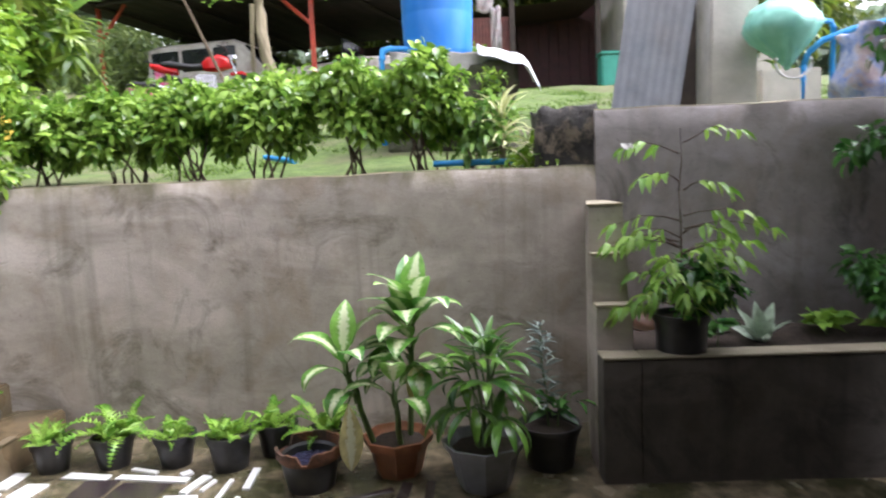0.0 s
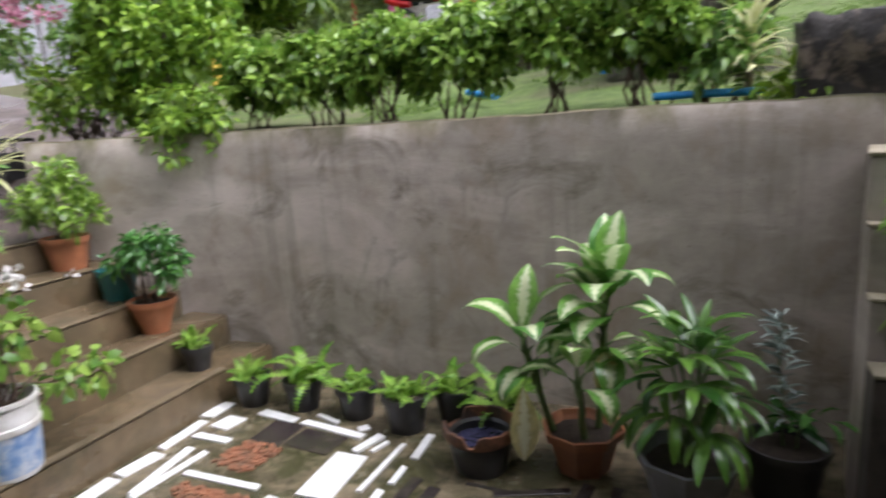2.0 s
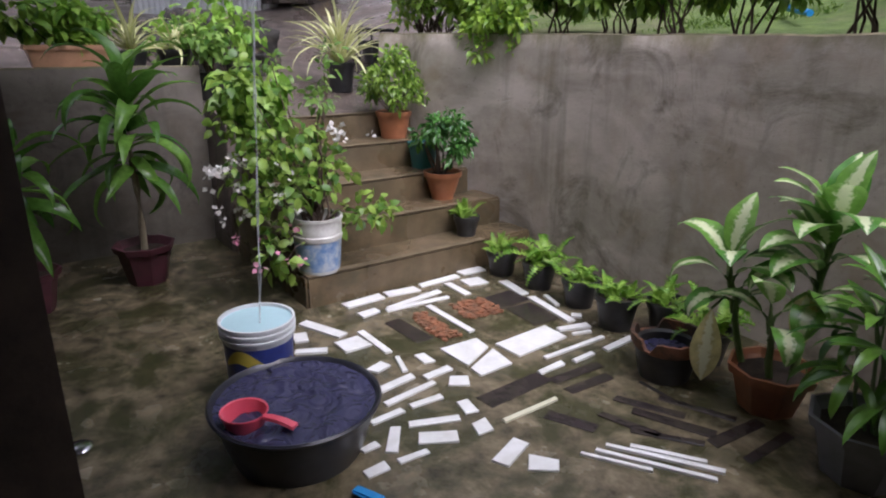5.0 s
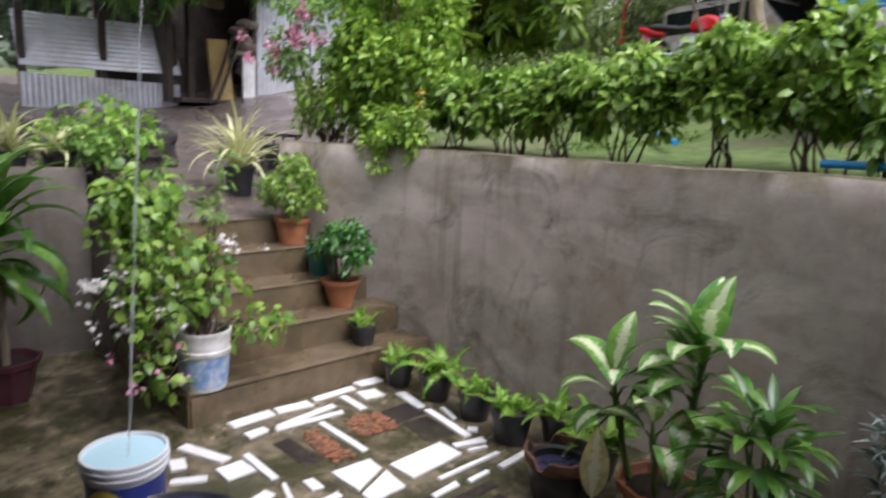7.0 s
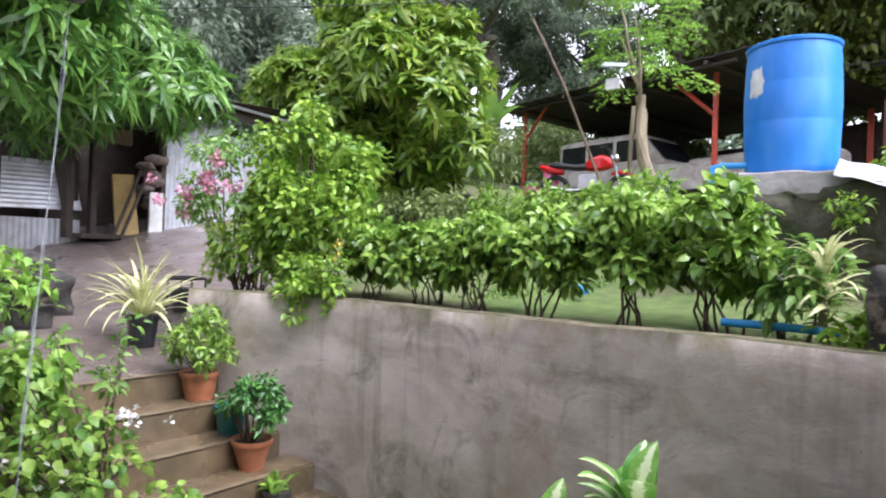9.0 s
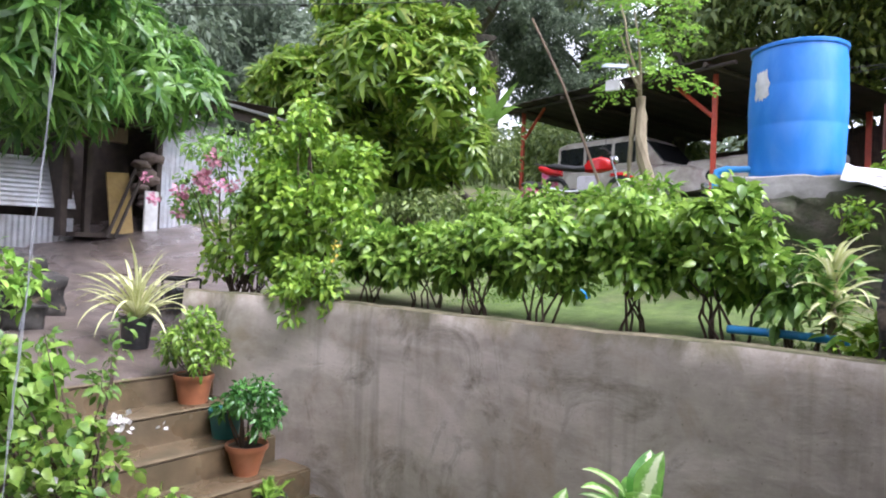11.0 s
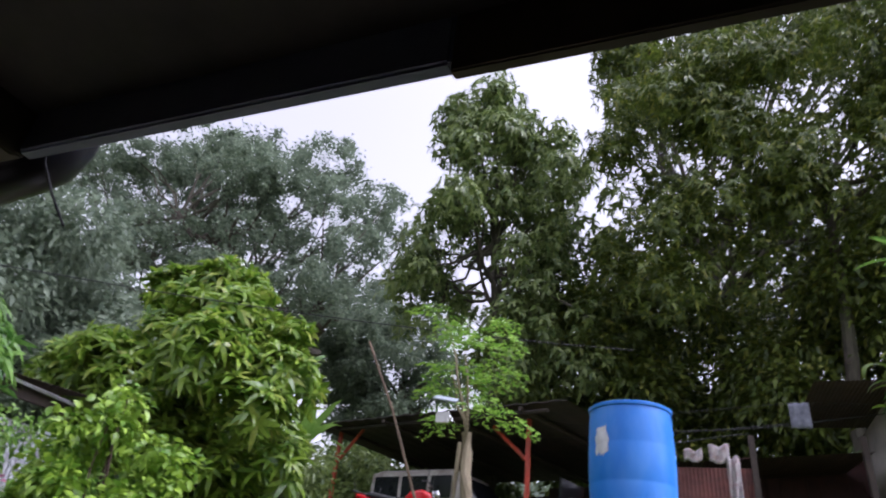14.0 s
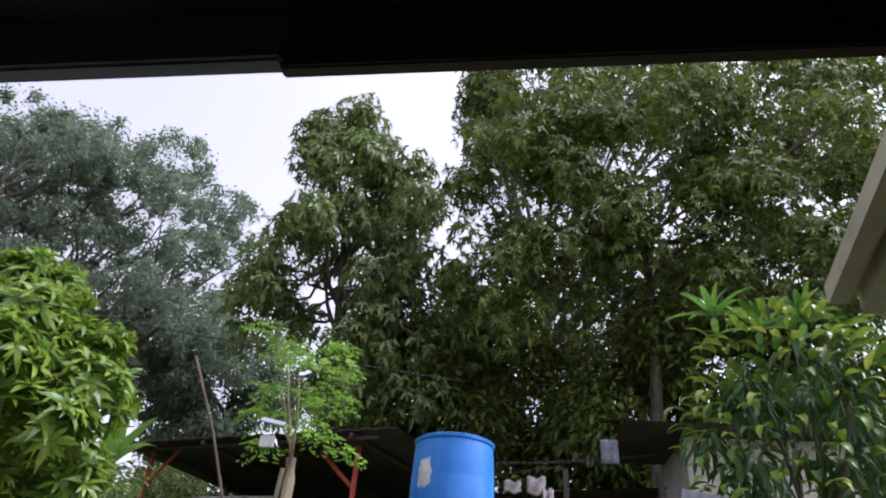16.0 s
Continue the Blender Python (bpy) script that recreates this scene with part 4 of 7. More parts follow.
white_piece(-1.856, 1.049, 0.074, 0.032, -88)
white_piece(-1.717, 1.156, 0.124, 0.030, 87)
white_piece(-1.724, 1.004, 0.094, 0.055, -89)
white_piece(-1.523, 1.471, 0.160, 0.070, -68)
white_piece(-1.404, 1.522, 0.119, 0.078, 43)
white_piece(-1.183, 1.949, 0.276, 0.020, 34)
white_piece(-1.174, 1.914, 0.427, 0.022, 33)
white_piece(-1.170, 1.856, 0.428, 0.018, 31)
white_piece(-1.261, 1.752, 0.262, 0.016, 32)
cream_piece(-1.698, 1.732, 0.301, 0.022, 90)
brick_bed(-2.667, 2.204, 0.231, 0.228, -8)
brick_bed(-2.610, 1.862, 0.348, 0.107, -1)
dark_piece(-1.862, 1.79, 0.36, 0.1, -87)
dark_piece(-1.107, 2.296, 0.294, 0.066, 85)
dark_piece(-0.984, 2.307, 0.296, 0.043, 88)
dark_piece(-2.654, 2.431, 0.234, 0.184, 88)
dark_piece(-2.643, 1.722, 0.307, 0.114, 3)
dark_piece(-2.428, 2.407, 0.261, 0.181, -7)
dark_piece(-1.470, 2.297, 0.234, 0.017, -3)
dark_piece(-1.300, 2.146, 0.333, 0.055, 22)
dark_piece(-1.394, 1.990, 0.254, 0.042, 17)
dark_piece(-1.431, 2.163, 0.289, 0.044, 26)
dark_piece(-1.546, 1.814, 0.219, 0.060, 26)
dark_piece(-1.810, 2.125, 0.310, 0.060, 87)
dark_piece(-1.710, 2.103, 0.259, 0.050, 87)
dark_piece(-1.309, 2.319, 0.315, 0.035, 22)
dark_piece(-1.252, 2.040, 0.281, 0.030, 37)

# a cracked square tile: two pieces along a slanting break
for outline in ([(-2.36, 1.732), (-2.145, 1.743), (-2.24, 1.946), (-2.35, 1.957)], [(-2.118, 1.738), (-2.036, 1.734), (-2.043, 1.931), (-2.212, 1.953)]):
    prism("tile", outline, -0.002, 0.011, WHITE_TILE, FLOOR_OB, bevel=0.0015)


# ---- plants and vessels in the yard ----
def blade_mesh(name, length, width, curl, fold, material, n=8, wavy=0.0, seed=0, peak=0.4):
    """A broad leaf along +x with a raised edge, drooping along its length; carries how far each point lies from the midrib."""
    rng = random.Random(seed)
    v, f, across = [], [], []
    x = z = 0.0
    a = 0.0
    for i in range(n + 1):
        t = i / n
        w = width * 0.5 * (math.sin(math.pi * t ** (math.log(0.5) / math.log(peak))) ** 0.8 if 0 < t < 1 else 0.02)
        for k in (-1, -0.5, 0, 0.5, 1):
            lift = fold * abs(k) * w + (wavy * w * math.sin(t * 14 + seed) if abs(k) == 1 else 0)
            v.append((x - lift * math.sin(a), k * w, z + lift * math.cos(a)))
            across.append(abs(k))
        step = length / n
        a -= curl / n * (0.4 + 1.2 * t)
        x += step * math.cos(a)
        z += step * math.sin(a)
    for i in range(n):
        for k in range(4):
            f.append((i * 5 + k, (i + 1) * 5 + k, (i + 1) * 5 + k + 1, i * 5 + k + 1))
    me = mesh_from(name, v, f, material, True)
    me.attributes.new("across", "FLOAT", "POINT").data.foreach_set("value", across)
    return me


def aim(p, yaw, pitch, roll=0.0, s=1.0):
    return Matrix.Translation(p) @ Euler((0, 0, radians(yaw))).to_matrix().to_4x4() @ Euler((0, radians(-pitch), 0)).to_matrix().to_4x4() @ Euler((radians(roll), 0, 0)).to_matrix().to_4x4() @ Matrix.Scale(s, 4)


def round_pot(parent, r, h, material, taper=0.78, lip=0.018, sides=28, label="", soil=0.85, name="pot"):
    prof = [(0.01, 0.0), (r * taper, 0.0), (r * taper * 1.01, 0.01), (r * 0.97, h - 2 * lip), (r * 1.04, h - 2 * lip), (r * 1.07, h - lip), (r * 1.06, h), (r * 0.98, h), (r * 0.94, h - lip), (r * (taper + (1 - taper) * soil) * 0.93, h * soil)]
    lathe(name, prof, material, parent, sides, True, label)
    lathe("soil", [(0.002, h * soil + 0.012), (r * 0.5, h * soil + 0.008), (r * 0.9, h * soil)], SOIL, parent, 18, True, "dark soil", wobble=0.05)


def octagon_pot(parent, r, h, material, label=""):
    v, f = lathe_data([(0.01, 0), (r * 0.68, 0), (r * 0.7, 0.012), (r * 0.93, h - 0.045), (r * 1.04, h - 0.04), (r * 1.1, h), (r * 1.02, h + 0.002), (r * 0.95, h - 0.02), (r * 0.85, h * 0.8)], 8)
    put("pot", mesh_from("pot", v, f, material), parent, label)
    lathe("soil", [(0.002, h * 0.84), (r * 0.5, h * 0.83), (r * 0.9, h * 0.81)], SOIL, parent, 16, True, "dark soil", wobble=0.05)


def dumb_cane():
    t = thing("dumb_cane", "variegated dumb cane in an orange octagonal pot", "plant", pose(-1.15, 2.58, 0))
    octagon_pot(t, 0.165, 0.195, TERRACOTTA, "orange plastic octagonal pot")
    rng = random.Random(4)
    kinds = [blade_mesh("leaf", 0.3, 0.145, c, 0.12, LEAF_CANE, 10, 0.07, s, 0.46) for s, c in enumerate((0.7, 1.3, 1.9, 2.4))]
    low, tall = (Vector((-0.12, -0.03, 0.17)), Vector((-0.25, -0.01, 0.57))), (Vector((0.06, 0.05, 0.17)), Vector((0.09, 0.1, 0.79)))
    side = (Vector((0.02, -0.06, 0.17)), Vector((0.0, -0.1, 0.46)))
    # height along the cane, yaw, pitch, curl, size
    sprays = ((low, ((1.0, 95, 82, 0, 0.95), (0.98, 20, 74, 1, 1.05), (0.96, 185, 62, 2, 1.05), (0.92, -70, 60, 2, 0.9), (0.88, 130, 58, 2, 0.95), (0.85, -20, 48, 2, 1.05), (0.8, 215, 45, 3, 0.95), (0.7, 60, 40, 2, 0.85), (0.62, -110, 30, 3, 0.8))),
              (tall, ((1.0, 60, 84, 0, 0.95), (0.98, 100, 74, 0, 1.0), (0.95, -60, 76, 1, 1.0), (0.92, 172, 48, 1, 0.95), (0.9, 5, 52, 2, 0.95), (0.86, 235, 66, 1, 1.0), (0.84, -95, 60, 2, 1.05), (0.8, 150, 60, 2, 1.0), (0.76, -25, 44, 2, 0.95), (0.7, 190, 34, 2, 1.0), (0.64, -130, 36, 3, 1.0), (0.58, 40, 20, 3, 0.9), (0.52, -70, 18, 3, 0.85), (0.97, 200, 72, 1, 1.05), (0.93, -120, 68, 1, 1.1), (0.9, -40, 62, 2, 1.1), (0.87, 120, 70, 1, 1.0), (0.74, 250, 55, 2, 1.1), (0.68, -100, 48, 2, 1.05), (0.6, 205, 50, 2, 1.0), (0.5, -50, 44, 2, 0.95), (0.44, -150, 35, 2, 0.9))),
              (side, ((1.0, -80, 66, 1, 0.85), (0.9, 30, 50, 2, 0.85), (0.85, 190, 42, 2, 0.85), (0.75, -40, 30, 3, 0.8))))
    for (a, b), leaves in sprays:
        tube("cane", bent(a, b, -0.015, rng, 6, 0.008), [0.015, 0.015, 0.014, 0.012, 0.01, 0.007], STEM, t, 8)
        for k, yaw, pitch, kind, size in leaves:
            p = a.lerp(b, k)
            d = Vector((math.cos(radians(yaw)) * math.cos(radians(pitch)), math.sin(radians(yaw)) * math.cos(radians(pitch)), math.sin(radians(pitch))))
            q = p + d * 0.05
            tube("stalk", [p - Vector((0, 0, 0.05)), p + d * 0.02, q], [0.009, 0.007, 0.004], STEM, t, 6)
            put("leaf", kinds[kind], t, at=aim(q, yaw, pitch, rng.uniform(-14, 14), size))
    old = blade_mesh("leaf", 0.34, 0.125, 0.2, 0.1, LEAF_OLD, 10, 0.03, 9, 0.55)
    put("leaf", old, t, "pale yellowing drooping leaf", aim((-0.21, -0.17, 0.42), -57, -86, 0))
    brown = blade_mesh("leaf", 0.22, 0.1, 0.4, 0.15, LEAF_OLD, 8, 0.05, 10)
    put("leaf", brown, t, "brown withered leaf", aim((0.1, -0.06, 0.56), -57, -78, 10))
    tube("stalk", [(-0.2, -0.02, 0.42), (-0.2, -0.1, 0.46), (-0.21, -0.17, 0.42)], 0.005, STEM, t)


dumb_cane()


def lady_palm():
    t = thing("lady_palm", "lady palm with fan leaves in a grey octagonal pot", "plant", pose(-0.72, 2.42, 0))
    octagon_pot(t, 0.185, 0.225, GREY_POT, "weathered grey octagonal pot")
    rng = random.Random(8)
    finger = [blade_mesh("leaflet", 0.22, 0.042, c, 0.3, LEAF_PALM, 7, 0, i, 0.5) for i, c in enumerate((0.4, 0.9, 1.4, 1.9))]
    for i in range(17):
        yaw = i * 137.5 + 40
        h = 0.7 - 0.022 * i + rng.uniform(-0.03, 0.03)
        lean = 0.03 + 0.008 * i
        tip = Vector((lean * math.cos(radians(yaw)), lean * math.sin(radians(yaw)), h))
        stalk = tube("stalk", bent((rng.uniform(-0.05, 0.05), rng.uniform(-0.05, 0.05), 0.2), tip, -0.02, rng, 5, 0.008), 0.005, STEM, t, 6)
        n = rng.choice((6, 7, 8)) if i < 9 else rng.choice((4, 5, 6))
        rise = 62 - 5.5 * i if i < 9 else 10 - 2 * (i - 9)
        for k in range(n):
            fan = (k - (n - 1) / 2) * ((300 if i < 3 else 190) / n)
            put("leaflet", finger[rng.randrange(3) if i < 9 else 1 + rng.randrange(3)], stalk, at=aim(tip, yaw + fan, rise - abs(fan) * 0.12 + rng.uniform(-10, 8), rng.uniform(-14, 14), rng.uniform(0.7, 1.1)))


lady_palm()


def silver_plant():
    t = thing("silver_plant", "narrow silver-leaved plant in a black pot", "plant", pose(-0.38, 2.62, 0))
    round_pot(t, 0.15, 0.22, BLACK_PLASTIC, label="black plastic pot")
    rng = np.random.default_rng(3)
    pr = random.Random(3)
    runs = [(bent((0, 0, 0.15), (-0.03, 0.05, 0.72), -0.01, pr, 6, 0.01), [0.006, 0.006, 0.005, 0.005, 0.004, 0.003]), (bent((0.02, 0, 0.15), (0.08, -0.02, 0.36), 0, pr, 5, 0.01), 0.004)]
    tubes("stem", runs, STEM, t, 6)
    n = 70
    k = rng.random(n)
    pos = np.stack([-0.03 * k, 0.05 * k, 0.3 + 0.42 * k], 1)
    a = rng.random(n) * 6.28
    way = np.stack([np.cos(a), np.sin(a), 0.9 + 0.0 * a], 1)
    leaf_cloud("leaves", pos, way, 0.11, 0.016, LEAF_SILVER, t, LEAF_MID, 5, 0.3, 0.4)
    pos2, way2 = rosettes(np.array([(0.08, -0.02, 0.34), (0.0, 0.05, 0.28), (0.05, 0.05, 0.25)]), 7, 0.02, 3, -0.1)
    leaf_cloud("leaves", pos2, way2, 0.12, 0.045, LEAF_POT, t, LEAF_MID, 6, 0.6, 0.3)


silver_plant()


def frond_mesh(length, width, curl, seed, pairs=11):
    """A fern frond along +x: a curling rib with toothed leaflets along both sides."""
    rng = random.Random(seed)
    v, f = [], []
    x = z = a = 0.0
    step = length / pairs
    for i in range(pairs):
        t = (i + 0.5) / pairs
        w = width * (math.sin(math.pi * (0.18 + 0.8 * t)) ** 0.7) * rng.uniform(0.85, 1.1)
        nx, nz = x + step * math.cos(a), z + step * math.sin(a)
        mx, mz = (x + nx) / 2, (z + nz) / 2
        for sd in (-1, 1):
            s0 = len(v)
            tipx, lift = mx + 0.35 * w, rng.uniform(-0.1, 0.25) * w
            v += [(x, 0, z), (nx, 0, nz), (mx + 0.1 * w + step * 0.5, sd * w * 0.6, mz + lift * 0.7 + 0.004), (tipx, sd * w, mz + lift), (mx + 0.1 * w - step * 0.4, sd * w * 0.55, mz + lift * 0.6)]
            f.append((s0, s0 + 1, s0 + 2, s0 + 3, s0 + 4) if sd > 0 else (s0 + 4, s0 + 3, s0 + 2, s0 + 1, s0))
        x, z = nx, nz
        a -= curl / pairs * (0.3 + 1.4 * t)
    return mesh_from("frond", v, f, LEAF_FERN)


FRONDS = [frond_mesh(0.15, w, c, 60 + k) for k, (w, c) in enumerate(((0.03, 0.5), (0.027, 1.1), (0.032, 1.7), (0.026, 2.2)))]
LONG_FRONDS = [frond_mesh(0.25, w, c, 70 + k, 14) for k, (w, c) in enumerate(((0.042, 0.9), (0.038, 1.5), (0.045, 2.0), (0.036, 2.5)))]


def fern(x, y, z, r, h, seed, label, length=0.15, pot_mat=None, fronds=11, spread=(38, 82)):
    t = thing("potted_fern", label, "plant", pose(x, y, z), "ferns along the wall")
    round_pot(t, r, h, pot_mat or BLACK_PLASTIC, label="black nursery pot", taper=0.74)
    rng = random.Random(seed)
    kinds, size = (LONG_FRONDS, length / 0.25) if length > 0.18 else (FRONDS, length / 0.15)
    for i in range(fronds):
        k = i / fronds
        p = (rng.uniform(-0.55, 0.55) * r, rng.uniform(-0.55, 0.55) * r, h * 0.84)
        put("frond", kinds[rng.randrange(4)], t, at=aim(p, i * 137.5 + seed * 40, spread[1] - (spread[1] - spread[0]) * k + rng.uniform(-10, 10), rng.uniform(-25, 25), size * rng.uniform(0.8, 1.3)))
    return t


fern(-3.02, 2.7, 0, 0.1, 0.17, 1, "small bright fern in a black pot by the wall", 0.12, fronds=24, spread=(25, 85))
fern(-2.71, 2.74, 0, 0.105, 0.17, 2, "spreading long-fronded fern in a black pot by the wall", 0.27, fronds=17, spread=(8, 75))
fern(-2.37, 2.74, 0, 0.105, 0.17, 3, "low bushy fern in a black pot by the wall", 0.13, fronds=26, spread=(25, 85))
fern(-2.05, 2.68, 0, 0.115, 0.19, 4, "full bright fern in a black pot by the wall", 0.13, fronds=30, spread=(20, 85))
fern(-1.85, 2.85, 0, 0.11, 0.18, 5, "upright fern in a black pot by the wall", 0.19, fronds=16, spread=(20, 80))
fern(-1.55, 2.74, 0, 0.11, 0.17, 6, "arching fern behind the broken pot", 0.22, fronds=15, spread=(10, 75))
fern(-3.36, 2.66, 0.19, 0.085, 0.14, 7, "small fern in a black pot on the lowest step", 0.13, fronds=16, spread=(25, 80))


RIM_OLD = surface("mouldy_terracotta", (0.12, 0.05, 0.025), (0.33, 0.13, 0.055), 12, 0.6, 0.1, stain=(0.03, 0.024, 0.018), stain_scale=9, stain_amount=0.9, cut=(0.4, 0.6))


def broken_pot():
    t = thing("broken_pot", "black pot with a chipped orange rim, half full of water", "pot", pose(-1.57, 2.45, 0))
    lathe("pot", [(0.01, 0), (0.11, 0), (0.115, 0.01), (0.145, 0.16), (0.14, 0.17), (0.125, 0.16), (0.11, 0.1)], BLACK_PLASTIC, t, 26, True, "black plastic pot")
    rng = random.Random(5)
    v, f = [], []
    n = 40
    for k in range(n):
        a = 2 * math.pi * k / n
        top = 0.215 - (0.05 if 15 < k < 21 or 29 < k < 32 else 0) + rng.uniform(-0.005, 0.005)
        for r, z in ((0.148, 0.15), (0.162, 0.17), (0.165, top), (0.15, top), (0.14, 0.16)):
            v.append((r * math.cos(a), r * math.sin(a), z))
    for k in range(n):
        for j in range(5):
            f.append((k * 5 + j, (k + 1) % n * 5 + j, (k + 1) % n * 5 + (j + 1) % 5, k * 5 + (j + 1) % 5))
    put("rim", mesh_from("rim", v, f, RIM_OLD, True), t, "chipped orange rim")
    lathe("water", [(0.001, 0.13), (0.125, 0.13)], DARK_WATER, t, 24)


broken_pot()


def bushy(name, label, at, r, h, pot_mat, crown_c, crown_s, n, leaf, leaf_w, mat, seed, pot_label="", clump=0.09, taper=0.75):
    t = thing(name, label, "plant", pose(*at))
    round_pot(t, r, h, pot_mat, label=pot_label, taper=taper)
    rng = random.Random(seed)
    cen = blob(18, crown_c, crown_s, seed, 0.4, -0.8)
    for c in cen[:10]:
        tube("stem", bent((rng.uniform(-0.3, 0.3) * r, rng.uniform(-0.3, 0.3) * r, h * 0.8), c, 0, rng, 5, 0.012), [0.008, 0.007, 0.006, 0.004, 0.002], TWIG, t, 6)
    pos, way = clumps(cen, np.full(18, clump), n, seed + 1, 0.3, 0.9, 0.9, 0.2)
    leaf_cloud("leaves", pos, way, leaf, leaf_w, mat, t, LEAF_MID, seed + 2, 0.8, 0.2)
    return t


bushy("ficus", "small glossy bush in a round terracotta pot on the steps", (-3.7, 2.7, 0.375), 0.13, 0.2, TERRACOTTA, (0.03, 0.0, 0.44), (0.2, 0.2, 0.2), 900, 0.055, 0.024, LEAF_POT, 11, "round terracotta pot", 0.08, 0.6)
bushy("ficus", "leafy bush in a terracotta pot high on the steps", (-4.3, 2.66, 0.745), 0.13, 0.2, TERRACOTTA, (0.02, 0.0, 0.42), (0.2, 0.2, 0.24), 950, 0.055, 0.025, LEAF_HEDGE, 12, "terracotta pot", 0.08)
t_pot = thing("empty_pot", "dark teal plastic pot behind the terracotta one", "pot", pose(-3.98, 2.72, 0.555))
round_pot(t_pot, 0.11, 0.19, surface("teal_plastic", (0.01, 0.09, 0.09), (0.02, 0.14, 0.13), 9, 0.4, 0.03), label="teal plastic pot")


def strap_plant(name, label, at, r, h, pot_mat, n, length, width, mat, seed, curl=(1.2, 2.4), pitch=(40, 85), stem=0.0, pot=True, scale=(0.7, 1.1), pot_label="", peak=0.35, octagon=False, leafname="leaf"):
    """A rosette of long strap leaves, each one a part."""
    t = thing(name, label, "plant", pose(*at))
    if pot:
        (octagon_pot(t, r, h, pot_mat, pot_label) if octagon else round_pot(t, r, h, pot_mat, label=pot_label))
    rng = random.Random(seed)
    kinds = [blade_mesh(leafname, length, width, curl[0] + (curl[1] - curl[0]) * i / 5, 0.35, mat, 10, 0.1, seed + i, peak) for i in range(6)]
    if stem:
        tube("stem", bent((0, 0, h * 0.7 if pot else -0.05), (0.0, 0.0, h + stem), 0, rng, 6, 0.012), [0.022, 0.02, 0.02, 0.018, 0.016, 0.014], PALE_BARK, t, 8)
    for i in range(n):
        k = i / n
        z = (h if pot else 0.0) + stem * (1 - 0.55 * k if stem else 0) - (0.02 if not stem else 0)
        put(leafname, kinds[rng.randrange(6)], t, at=aim((rng.uniform(-0.015, 0.015), rng.uniform(-0.015, 0.015), z), i * 137.5 + seed * 20, pitch[1] - (pitch[1] - pitch[0]) * k + rng.uniform(-14, 14), rng.uniform(-30, 30), rng.uniform(*scale)))
    return t


strap_plant("dracaena", "tall dracaena with drooping glossy leaves in a maroon pot", (-4.2, 0.76, 0), 0.17, 0.25, MAROON, 46, 0.52, 0.1, LEAF_DRACAENA, 5, (0.9, 2.6), (-20, 84), 0.95, octagon=True, pot_label="maroon octagonal pot")
strap_plant("dracaena", "second dracaena with broad leaves in a maroon pot", (-4.05, 0.12, 0), 0.16, 0.24, MAROON, 28, 0.5, 0.105, LEAF_DRACAENA, 9, (0.9, 2.6), (-20, 75), 0.62, octagon=True, pot_label="maroon octagonal pot")
strap_plant("spider_plant", "yellow-striped spider plant in a dark pot at the stair head", (-5.05, 2.6, 1.04), 0.12, 0.24, BLACK_PLASTIC, 60, 0.62, 0.034, LEAF_STRIPED, 15, (0.8, 2.2), (38, 92), pot_label="dark plastic pot", peak=0.3)


